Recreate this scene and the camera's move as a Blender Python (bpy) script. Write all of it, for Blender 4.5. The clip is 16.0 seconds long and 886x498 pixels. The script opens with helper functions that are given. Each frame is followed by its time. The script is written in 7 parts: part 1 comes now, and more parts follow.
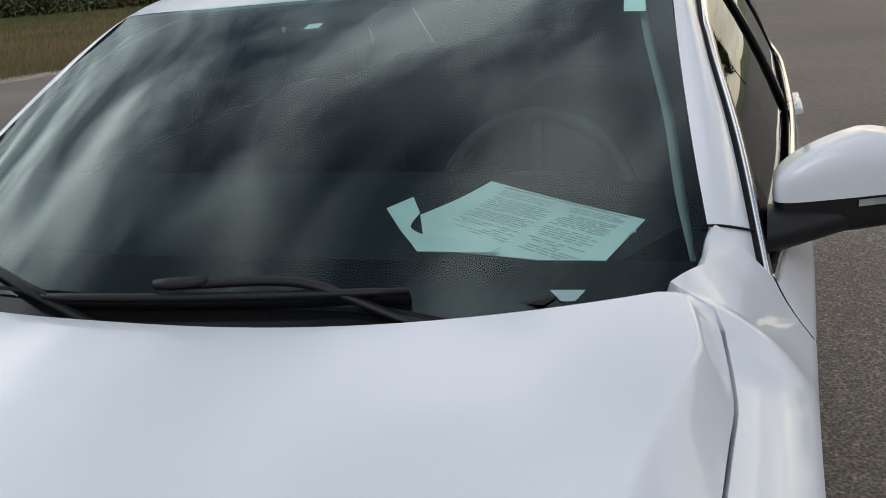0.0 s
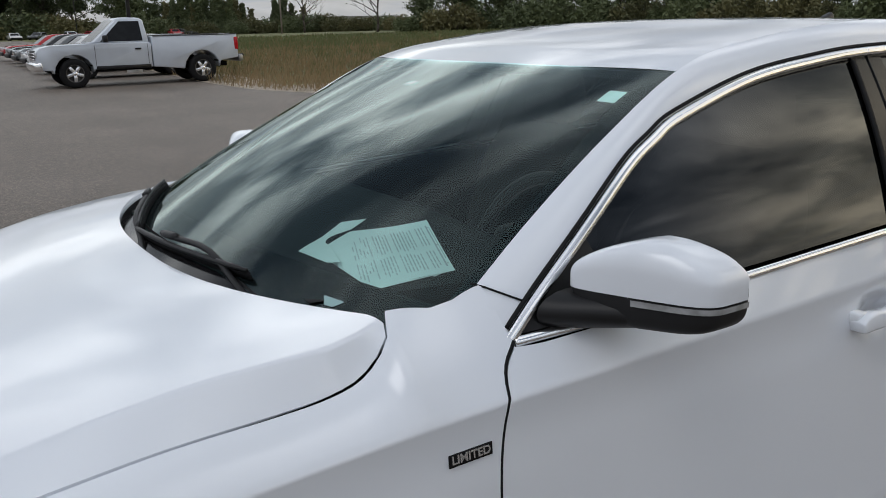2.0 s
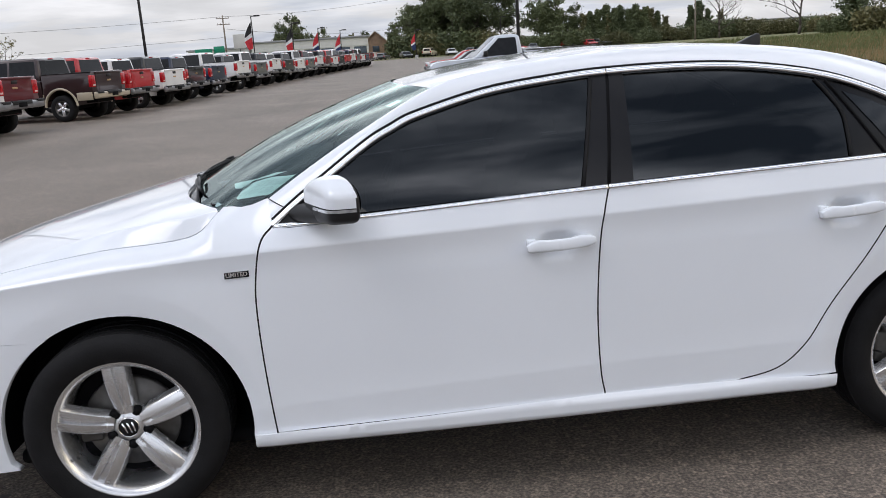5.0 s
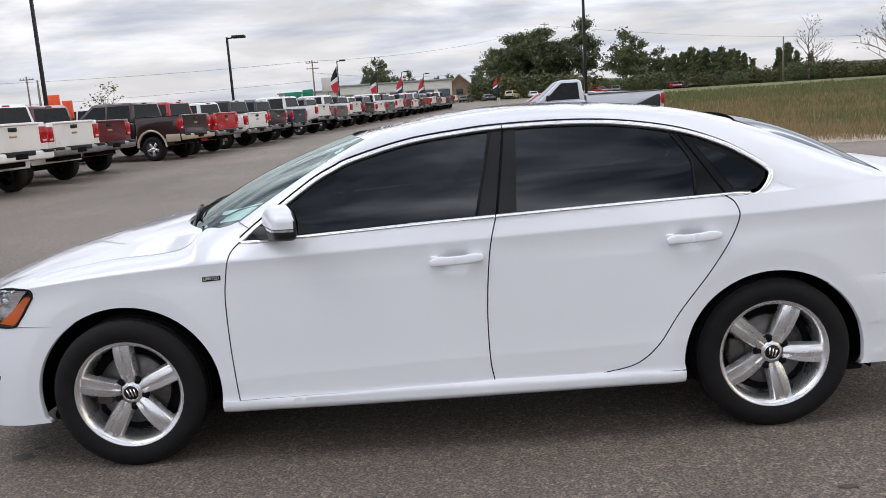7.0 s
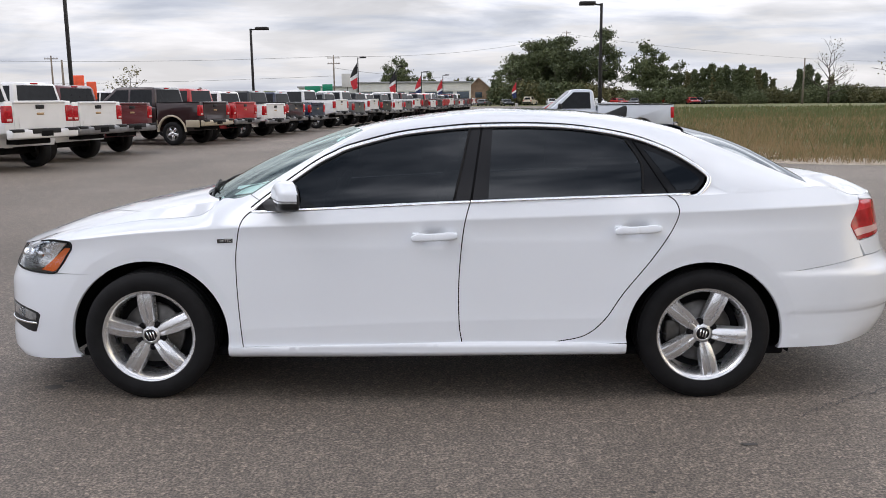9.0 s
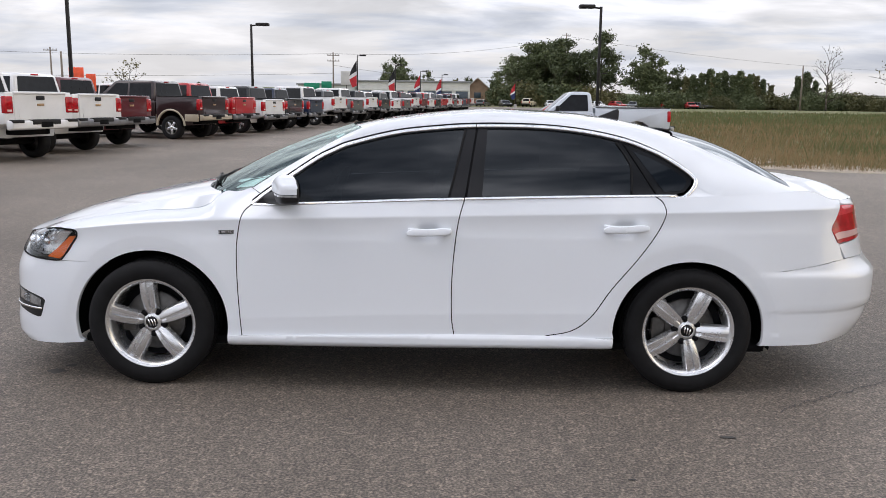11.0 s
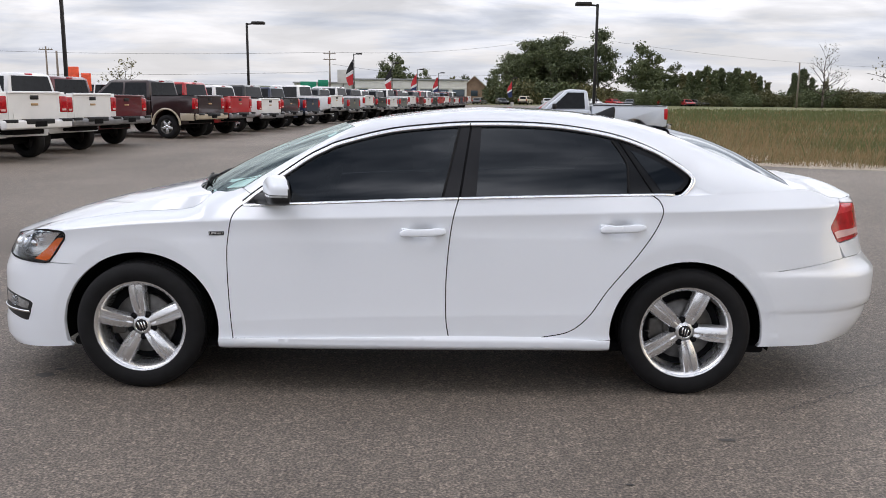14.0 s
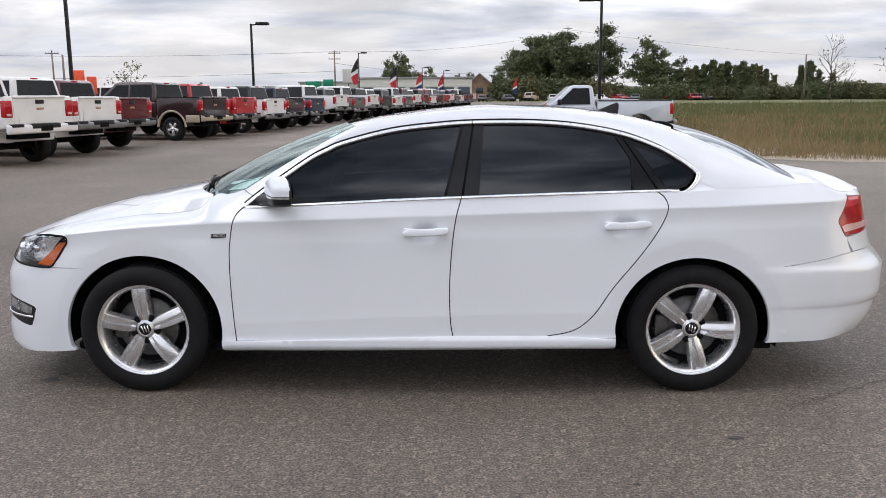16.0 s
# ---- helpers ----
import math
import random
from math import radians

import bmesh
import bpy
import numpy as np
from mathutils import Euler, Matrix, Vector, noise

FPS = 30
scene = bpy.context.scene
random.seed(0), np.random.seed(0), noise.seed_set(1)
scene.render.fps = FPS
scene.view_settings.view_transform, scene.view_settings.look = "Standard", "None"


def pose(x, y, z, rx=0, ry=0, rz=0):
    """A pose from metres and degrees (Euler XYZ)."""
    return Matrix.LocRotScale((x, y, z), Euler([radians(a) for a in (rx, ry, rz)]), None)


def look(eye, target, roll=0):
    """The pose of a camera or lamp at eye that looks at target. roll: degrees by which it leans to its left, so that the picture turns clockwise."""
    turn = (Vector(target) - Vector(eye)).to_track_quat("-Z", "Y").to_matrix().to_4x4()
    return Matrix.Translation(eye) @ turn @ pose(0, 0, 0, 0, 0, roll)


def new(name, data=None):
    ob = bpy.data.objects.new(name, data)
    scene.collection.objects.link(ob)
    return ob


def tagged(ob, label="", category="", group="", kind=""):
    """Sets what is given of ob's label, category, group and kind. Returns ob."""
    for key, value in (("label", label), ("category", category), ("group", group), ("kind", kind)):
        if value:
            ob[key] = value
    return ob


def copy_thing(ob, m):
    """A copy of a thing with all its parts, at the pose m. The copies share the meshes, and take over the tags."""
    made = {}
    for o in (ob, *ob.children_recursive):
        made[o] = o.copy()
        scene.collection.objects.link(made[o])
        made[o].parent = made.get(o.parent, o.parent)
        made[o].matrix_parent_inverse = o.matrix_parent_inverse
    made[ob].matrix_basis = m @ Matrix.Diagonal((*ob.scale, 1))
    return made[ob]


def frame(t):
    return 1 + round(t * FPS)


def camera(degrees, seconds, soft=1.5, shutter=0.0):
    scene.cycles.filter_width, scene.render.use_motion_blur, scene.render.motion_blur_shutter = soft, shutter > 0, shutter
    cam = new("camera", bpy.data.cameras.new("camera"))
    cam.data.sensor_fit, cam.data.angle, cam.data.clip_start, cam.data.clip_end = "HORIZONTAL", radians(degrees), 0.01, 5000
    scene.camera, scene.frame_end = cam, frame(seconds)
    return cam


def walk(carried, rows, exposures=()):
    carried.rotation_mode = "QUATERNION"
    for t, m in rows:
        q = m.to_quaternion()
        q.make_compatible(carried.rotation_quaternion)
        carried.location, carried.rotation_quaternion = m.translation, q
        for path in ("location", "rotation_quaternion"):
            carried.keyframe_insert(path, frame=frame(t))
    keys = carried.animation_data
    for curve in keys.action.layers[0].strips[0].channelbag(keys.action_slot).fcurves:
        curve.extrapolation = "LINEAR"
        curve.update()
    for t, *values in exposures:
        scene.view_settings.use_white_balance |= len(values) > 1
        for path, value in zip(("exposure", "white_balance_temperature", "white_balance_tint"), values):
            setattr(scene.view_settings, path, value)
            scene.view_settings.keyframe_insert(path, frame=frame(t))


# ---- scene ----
cam = camera(55.2, 16.0, soft=0.9)
PATH = [
    (0, (-0.629, 0.138, 1.396), (1.146, 0.818, 0.771), -5.1),
    (0.5, (-0.612, -0.073, 1.421), (1.023, 0.939, 0.87), -4.2),
    (1, (-0.515, -0.32, 1.451), (0.954, 0.94, 0.947), -3.4),
    (1.5, (-0.362, -0.613, 1.458), (0.881, 0.867, 0.947), -2.2),
    (2, (-0.249, -0.912, 1.46), (0.794, 0.714, 0.941), -1.4),
    (2.5, (-0.114, -1.209, 1.486), (0.756, 0.514, 0.962), -1.4),
    (3, (0.12, -1.495, 1.46), (0.839, 0.299, 0.944), -2.1),
    (3.5, (0.312, -1.763, 1.46), (0.872, 0.085, 0.94), -2.8),
    (3.7, (0.395, -1.907, 1.474), (0.884, -0.044, 0.935), -2.5),
    (5.8, (1.069, -2.962, 1.49), (1.128, -1.004, 1.087), -4.7),
    (6, (1.129, -3.05, 1.498), (1.165, -1.089, 1.104), -4.7),
    (6.5, (1.318, -3.262, 1.496), (1.319, -1.296, 1.13), -4.8),
    (7, (1.432, -3.476, 1.519), (1.416, -1.508, 1.164), -3.8),
    (7.5, (1.453, -3.655, 1.513), (1.439, -1.686, 1.161), -1.8),
    (8, (1.5, -3.81, 1.504), (1.492, -1.842, 1.145), -0.6),
    (8.5, (1.572, -3.968, 1.507), (1.538, -1.999, 1.157), -0.8),
    (11, (1.592, -4.229, 1.511), (1.562, -2.26, 1.16), 0.7),
    (11.5, (1.586, -4.216, 1.51), (1.568, -2.246, 1.162), 0.8),
    (12, (1.578, -4.197, 1.509), (1.567, -2.227, 1.16), 1.0),
    (12.5, (1.579, -4.181, 1.506), (1.568, -2.212, 1.154), 0.9),
    (13, (1.59, -4.178, 1.508), (1.571, -2.209, 1.156), 0.6),
    (13.5, (1.6, -4.171, 1.514), (1.578, -2.202, 1.164), 0.4),
    (14, (1.609, -4.16, 1.511), (1.585, -2.192, 1.156), 0.5),
    (14.5, (1.616, -4.148, 1.511), (1.582, -2.182, 1.147), 0.6),
    (15, (1.602, -4.144, 1.51), (1.533, -2.179, 1.148), 0.4),
    (15.5, (1.622, -4.144, 1.514), (1.557, -2.177, 1.157), 0.0),
    (16, (1.63, -4.128, 1.514), (1.588, -2.162, 1.154), -0.4),
]
walk(cam, [(t, look(eye, target, roll)) for t, eye, target, roll in PATH], [(0, -0.80, 6320, 11), (2.0, -0.72, 6310, 11), (3.5, -0.38, 6260, 12), (6.5, -0.02, 6390, 15), (16, 0.0, 6420, 15)])

# ---------------------------------------------------------------- light
world = bpy.data.worlds.new("overcast_sky")
scene.world = world
world.use_nodes = True
wn, wl = world.node_tree.nodes, world.node_tree.links
wn.clear()
SUN_EL, SUN_AZ = radians(54.5), radians(-110.6)


def wnode(kind, **values):
    n = wn.new(kind)
    for key, value in values.items():
        n.inputs[key].default_value = value
    return n


sky = wn.new("ShaderNodeTexSky")
sky.sky_type, sky.sun_disc = "NISHITA", False
sky.sun_elevation, sky.sun_rotation = SUN_EL, SUN_AZ
coords = wn.new("ShaderNodeTexCoord")
sep = wn.new("ShaderNodeSeparateXYZ")
wl.new(coords.outputs["Generated"], sep.inputs[0])
# clouds lie on a flat layer: divide the direction by its height
height = wn.new("ShaderNodeMath")
height.operation = "MAXIMUM"
height.inputs[1].default_value = 0.0
wl.new(sep.outputs["Z"], height.inputs[0])
lift = wn.new("ShaderNodeMath")
lift.operation = "ADD"
lift.inputs[1].default_value = 0.24
wl.new(height.outputs[0], lift.inputs[0])
layer = wn.new("ShaderNodeVectorMath")
layer.operation = "DIVIDE"
wl.new(coords.outputs["Generated"], layer.inputs[0])
wl.new(lift.outputs[0], layer.inputs[1])
flat = wn.new("ShaderNodeMapping")
flat.inputs["Scale"].default_value = (0.75, 1.15, 0.0)
flat.inputs["Rotation"].default_value = (0, 0, radians(-38))
wl.new(layer.outputs[0], flat.inputs["Vector"])
puffs = wnode("ShaderNodeTexNoise", Scale=2.3, Detail=8.0, Roughness=0.52, Distortion=0.35)
wl.new(flat.outputs[0], puffs.inputs["Vector"])
tone = wn.new("ShaderNodeValToRGB")
tone.color_ramp.elements[0].position, tone.color_ramp.elements[0].color = 0.38, (0.22, 0.28, 0.36, 1)
tone.color_ramp.elements[1].position, tone.color_ramp.elements[1].color = 0.64, (2.8, 2.85, 2.9, 1)
mid = tone.color_ramp.elements.new(0.48)
mid.color = (0.85, 0.93, 1.03, 1)
wl.new(puffs.outputs["Fac"], tone.inputs[0])
# a pale band of thin cloud near the horizon
band = wn.new("ShaderNodeMapRange")
band.inputs["From Min"].default_value, band.inputs["From Max"].default_value = 0.05, 0.52
band.inputs["To Min"].default_value, band.inputs["To Max"].default_value = 0.91, 0.03
wl.new(sep.outputs["Z"], band.inputs["Value"])
pale = wn.new("ShaderNodeMix")
pale.data_type = "RGBA"
low_map = wn.new("ShaderNodeMapping")
low_map.inputs["Scale"].default_value = (1.0, 1.0, 8.5)
wl.new(coords.outputs["Generated"], low_map.inputs["Vector"])
banks = wnode("ShaderNodeTexNoise", Scale=5.5, Detail=6.0, Roughness=0.55, Distortion=0.25)
wl.new(low_map.outputs[0], banks.inputs["Vector"])
bank_tone = wn.new("ShaderNodeValToRGB")
for _ in range(2):
    bank_tone.color_ramp.elements.new(0.5)
for e, (at_p, c) in zip(bank_tone.color_ramp.elements, ((0.33, (0.61, 0.65, 0.72)), (0.44, (0.745, 0.775, 0.81)), (0.54, (0.86, 0.855, 0.835)), (0.68, (0.89, 0.885, 0.865)))):
    e.position, e.color = at_p, (*c, 1)
wl.new(banks.outputs["Fac"], bank_tone.inputs[0])
wl.new(bank_tone.outputs[0], pale.inputs["B"])
wl.new(band.outputs[0], pale.inputs["Factor"])
wl.new(tone.outputs[0], pale.inputs["A"])
# a warm brighter patch added to the sky out of view, for the side windows
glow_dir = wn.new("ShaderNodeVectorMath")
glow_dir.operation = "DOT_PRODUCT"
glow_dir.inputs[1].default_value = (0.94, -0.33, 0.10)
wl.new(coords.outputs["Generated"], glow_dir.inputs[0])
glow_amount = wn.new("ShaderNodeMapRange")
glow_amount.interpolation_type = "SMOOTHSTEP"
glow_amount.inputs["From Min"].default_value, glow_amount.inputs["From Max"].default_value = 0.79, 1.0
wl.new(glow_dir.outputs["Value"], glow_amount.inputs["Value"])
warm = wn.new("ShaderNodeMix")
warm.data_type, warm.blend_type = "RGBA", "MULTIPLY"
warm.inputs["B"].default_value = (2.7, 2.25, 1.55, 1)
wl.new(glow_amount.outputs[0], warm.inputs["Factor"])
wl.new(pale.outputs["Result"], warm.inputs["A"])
# a second patch of added brightness above the view, mirrored in the windshield
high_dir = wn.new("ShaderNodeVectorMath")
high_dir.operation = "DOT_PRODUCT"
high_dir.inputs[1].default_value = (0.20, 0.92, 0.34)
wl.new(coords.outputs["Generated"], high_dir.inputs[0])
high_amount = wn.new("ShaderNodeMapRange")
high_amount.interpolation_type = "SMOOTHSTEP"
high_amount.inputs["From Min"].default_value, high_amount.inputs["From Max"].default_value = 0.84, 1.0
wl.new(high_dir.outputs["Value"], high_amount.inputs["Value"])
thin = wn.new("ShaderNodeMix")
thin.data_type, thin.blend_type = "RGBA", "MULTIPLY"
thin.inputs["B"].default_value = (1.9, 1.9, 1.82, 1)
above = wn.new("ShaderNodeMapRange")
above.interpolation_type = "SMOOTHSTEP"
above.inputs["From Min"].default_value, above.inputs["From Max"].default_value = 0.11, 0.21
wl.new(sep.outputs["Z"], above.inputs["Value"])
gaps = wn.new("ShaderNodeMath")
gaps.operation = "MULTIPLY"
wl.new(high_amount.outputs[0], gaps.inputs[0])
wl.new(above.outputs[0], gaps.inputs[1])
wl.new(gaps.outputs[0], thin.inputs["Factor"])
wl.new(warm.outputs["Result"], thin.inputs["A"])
bg_sky = wnode("ShaderNodeBackground", Strength=0.06)
bg_cloud = wnode("ShaderNodeBackground", Strength=1.0)
wl.new(sky.outputs[0], bg_sky.inputs["Color"])
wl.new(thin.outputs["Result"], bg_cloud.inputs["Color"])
both = wnode("ShaderNodeMixShader", Fac=0.86)
wl.new(bg_sky.outputs[0], both.inputs[1])
wl.new(bg_cloud.outputs[0], both.inputs[2])
world_out = wn.new("ShaderNodeOutputWorld")
wl.new(both.outputs[0], world_out.inputs[0])

sun = new("sun", bpy.data.lights.new("sun", "SUN"))
sun.data.energy, sun.data.angle, sun.data.color = 0.8, radians(32), (1.0, 0.97, 0.93)
sun.matrix_basis = look((-24, -9, 36), (0, 0, 0))


# ---------------------------------------------------------------- materials
def material(name, base, rough=0.5, metal=0.0, vary=0.12, scale=6.0, bump=0.0, bump_scale=60.0, coat=0.0, by_object=0.0, second=None, fine=0.0, spec=0.5):
    """A surface with two scales of variation in colour, roughness and relief."""
    m = bpy.data.materials.new(name)
    m.use_nodes = True
    n, l = m.node_tree.nodes, m.node_tree.links
    p = n["Principled BSDF"]
    p.inputs["Metallic"].default_value = metal
    p.inputs["Coat Weight"].default_value = coat
    p.inputs["Specular IOR Level"].default_value = spec
    p.inputs["Coat Roughness"].default_value = 0.03
    at = n.new("ShaderNodeTexCoord")
    big = n.new("ShaderNodeTexNoise")
    big.inputs["Scale"].default_value, big.inputs["Detail"].default_value = scale, 6.0
    l.new(at.outputs["Object"], big.inputs["Vector"])
    mix = n.new("ShaderNodeMix")
    mix.data_type = "RGBA"
    far = second or tuple(max(0.0, c * (1 - vary)) for c in base)
    near = base if second else tuple(min(1.0, c * (1 + vary)) for c in base)
    mix.inputs["A"].default_value, mix.inputs["B"].default_value = (*far, 1), (*near, 1)
    spread = n.new("ShaderNodeMapRange")
    spread.inputs["From Min"].default_value, spread.inputs["From Max"].default_value = 0.32, 0.68
    l.new(big.outputs["Fac"], spread.inputs["Value"])
    l.new(spread.outputs[0], mix.inputs["Factor"])
    colour = mix.outputs["Result"]
    small = n.new("ShaderNodeTexNoise")
    small.inputs["Scale"].default_value, small.inputs["Detail"].default_value = bump_scale, 4.0
    l.new(at.outputs["Object"], small.inputs["Vector"])
    if fine:
        speck = n.new("ShaderNodeMix")
        speck.data_type, speck.blend_type = "RGBA", "MULTIPLY"
        speck.inputs["Factor"].default_value = fine
        ramp = n.new("ShaderNodeValToRGB")
        ramp.color_ramp.elements[0].position, ramp.color_ramp.elements[1].position = 0.35, 0.65
        ramp.color_ramp.elements[0].color = (0.3, 0.3, 0.3, 1)
        ramp.color_ramp.elements[1].color = (1.4, 1.4, 1.4, 1)
        l.new(small.outputs["Fac"], ramp.inputs[0])
        l.new(colour, speck.inputs["A"])
        l.new(ramp.outputs[0], speck.inputs["B"])
        colour = speck.outputs["Result"]
    if by_object:
        info = n.new("ShaderNodeObjectInfo")
        hsv = n.new("ShaderNodeHueSaturation")
        gain = n.new("ShaderNodeMapRange")
        gain.inputs["To Min"].default_value, gain.inputs["To Max"].default_value = 1 - by_object, 1 + by_object
        l.new(info.outputs["Random"], gain.inputs["Value"])
        l.new(gain.outputs[0], hsv.inputs["Value"])
        l.new(colour, hsv.inputs["Color"])
        colour = hsv.outputs[0]
    l.new(colour, p.inputs["Base Color"])
    worn = n.new("ShaderNodeMapRange")
    worn.inputs["To Min"].default_value, worn.inputs["To Max"].default_value = max(0.02, rough * 0.85), min(1.0, rough * 1.15)
    l.new(big.outputs["Fac"], worn.inputs["Value"])
    l.new(worn.outputs[0], p.inputs["Roughness"])
    if bump:
        b = n.new("ShaderNodeBump")
        b.inputs["Strength"].default_value, b.inputs["Distance"].default_value = bump, 0.01
        l.new(small.outputs["Fac"], b.inputs["Height"])
        l.new(b.outputs[0], p.inputs["Normal"])
    return m


def glass(name, tint, gloss=(0.9, 0.95, 1.0), rough=0.0, ior=1.5):
    """A thin pane: tinted see-through with a mirror reflection that grows towards grazing angles."""
    m = bpy.data.materials.new(name)
    m.use_nodes = True
    n, l = m.node_tree.nodes, m.node_tree.links
    n.remove(n["Principled BSDF"])
    clear, shine, mix, fres = (n.new("ShaderNode" + k) for k in ("BsdfTransparent", "BsdfGlossy", "MixShader", "Fresnel"))
    clear.inputs["Color"].default_value = (*tint, 1)
    shine.inputs["Color"].default_value, shine.inputs["Roughness"].default_value = (*gloss, 1), rough
    fres.inputs["IOR"].default_value = ior
    l.new(fres.outputs[0], mix.inputs[0])
    l.new(clear.outputs[0], mix.inputs[1])
    l.new(shine.outputs[0], mix.inputs[2])
    l.new(mix.outputs[0], n["Material Output"].inputs["Surface"])
    return m


WHITE = material("white_car_paint", (0.765, 0.795, 0.845), 0.32, vary=0.015, scale=1.5, coat=1.0)
CHROME = material("chrome", (0.90, 0.90, 0.91), 0.17, metal=1.0, vary=0.04)
ALLOY = material("silver_alloy", (0.74, 0.745, 0.76), 0.27, metal=0.82, vary=0.06, bump=0.02, bump_scale=300, coat=0.2)
BLACK_TRIM = material("black_plastic_trim", (0.013, 0.013, 0.014), 0.45, vary=0.2, spec=0.3)
PILLAR = material("satin_black_pillar", (0.014, 0.014, 0.016), 0.22, vary=0.15, spec=0.2)
GLOSS_BLACK = material("gloss_black_pillar", (0.008, 0.008, 0.009), 0.12, vary=0.1, spec=0.25)
RUBBER = material("tyre_rubber", (0.010, 0.010, 0.011), 0.72, vary=0.25, scale=14, bump=0.15, bump_scale=160, spec=0.18)
UNDER = material("dark_underside", (0.008, 0.008, 0.009), 0.9, vary=0.3, spec=0.1)
WS_GLASS = glass("windshield_glass", (0.70, 0.98, 0.96), gloss=(0.86, 0.98, 0.95), ior=1.62)
TINT_GLASS = glass("tinted_window_glass", (0.035, 0.037, 0.042), ior=1.55)
LAMP_GLASS = glass("clear_lamp_lens", (0.93, 0.94, 0.95))
FOG_LENS = material("clear_fog_lens", (0.34, 0.35, 0.36), 0.15, metal=0.6, vary=0.4, scale=30, coat=1.0)
AMBER = material("amber_reflector", (0.75, 0.16, 0.02), 0.2, vary=0.15, coat=0.8)
RED_LENS = material("red_tail_lens", (0.40, 0.008, 0.013), 0.16, vary=0.3, scale=20, coat=0.4, spec=0.3)
RED_BRIGHT = material("bright_red_lens", (0.62, 0.04, 0.05), 0.15, vary=0.2, scale=25, coat=0.5)
PINK_LENS = material("pale_lamp_stripe", (0.72, 0.45, 0.43), 0.2, coat=0.5)
PAPER = material("white_paper", (0.90, 0.90, 0.88), 0.8, vary=0.04, scale=12)
INK = material("printed_ink", (0.55, 0.56, 0.57), 0.8)
DASH = material("dark_dashboard", (0.018, 0.018, 0.019), 0.7, vary=0.2, spec=0.15)
SEAT = material("dark_seat_fabric", (0.022, 0.022, 0.023), 0.85, vary=0.25, spec=0.2)
LINING = material("grey_headlining", (0.35, 0.35, 0.34), 0.95, vary=0.05)
SILVER_LETTER = material("silver_lettering", (0.75, 0.75, 0.76), 0.25, metal=0.8)
DISC = material("brake_disc_steel", (0.12, 0.115, 0.11), 0.45, metal=0.8, vary=0.3, scale=20)


# ---------------------------------------------------------------- building tools
from mathutils.geometry import delaunay_2d_cdt


def part(name, shape, mat, parent=None, label="", smooth=True):
    """Links a bmesh or mesh as one object under a thing or a part."""
    if isinstance(shape, bmesh.types.BMesh):
        me = bpy.data.meshes.new(name)
        shape.normal_update()
        shape.to_mesh(me)
        shape.free()
        if smooth:
            me.shade_smooth()
    else:
        me = shape
    ob = new(name, me)
    if mat is not None and not me.materials:
        me.materials.append(mat)
    if parent is not None:
        ob.parent = parent
    if label:
        ob["label"] = label
    return ob


def empty(name, label, category, group="", kind=""):
    ob = new(name)
    ob.empty_display_size = 0.2
    return tagged(ob, label, category, group, kind)


def hermite(points):
    """A smooth function through (x, y) points that does not overshoot."""
    xs, ys = [p[0] for p in points], [p[1] for p in points]
    n = len(xs)
    d = [(ys[i + 1] - ys[i]) / (xs[i + 1] - xs[i]) for i in range(n - 1)]
    m = [d[0]] + [0.0 if d[i - 1] * d[i] <= 0 else 2 * d[i - 1] * d[i] / (d[i - 1] + d[i]) for i in range(1, n - 1)] + [d[-1]]

    def f(x):
        if x <= xs[0]:
            return ys[0] + m[0] * (x - xs[0])
        if x >= xs[-1]:
            return ys[-1] + m[-1] * (x - xs[-1])
        i = next(k for k in range(n - 1) if x <= xs[k + 1])
        h = xs[i + 1] - xs[i]
        t = (x - xs[i]) / h
        return ((2 * t**3 - 3 * t**2 + 1) * ys[i] + (t**3 - 2 * t**2 + t) * h * m[i] + (3 * t**2 - 2 * t**3) * ys[i + 1] + (t**3 - t**2) * h * m[i + 1])

    return f


def step01(t):
    t = min(1.0, max(0.0, t))
    return t * t * (3 - 2 * t)


def rounded_path(points, n=6):
    """A Catmull-Rom curve through the points, in any number of dimensions."""
    p = [np.array(q, float) for q in points]
    p = [2 * p[0] - p[1]] + p + [2 * p[-1] - p[-2]]
    out = []
    for i in range(1, len(p) - 2):
        for k in range(n):
            t = k / n
            out.append(0.5 * (2 * p[i] + (p[i + 1] - p[i - 1]) * t + (2 * p[i - 1] - 5 * p[i] + 4 * p[i + 1] - p[i + 2]) * t * t + (3 * p[i] - p[i - 1] - 3 * p[i + 1] + p[i + 2]) * t**3))
    out.append(p[-2])
    return [tuple(q) for q in out]


def inside(poly, x, y):
    hit = False
    for i in range(len(poly)):
        (x1, y1), (x2, y2) = poly[i - 1], poly[i]
        if (y1 > y) != (y2 > y) and x < x1 + (y - y1) * (x2 - x1) / (y2 - y1):
            hit = not hit
    return hit


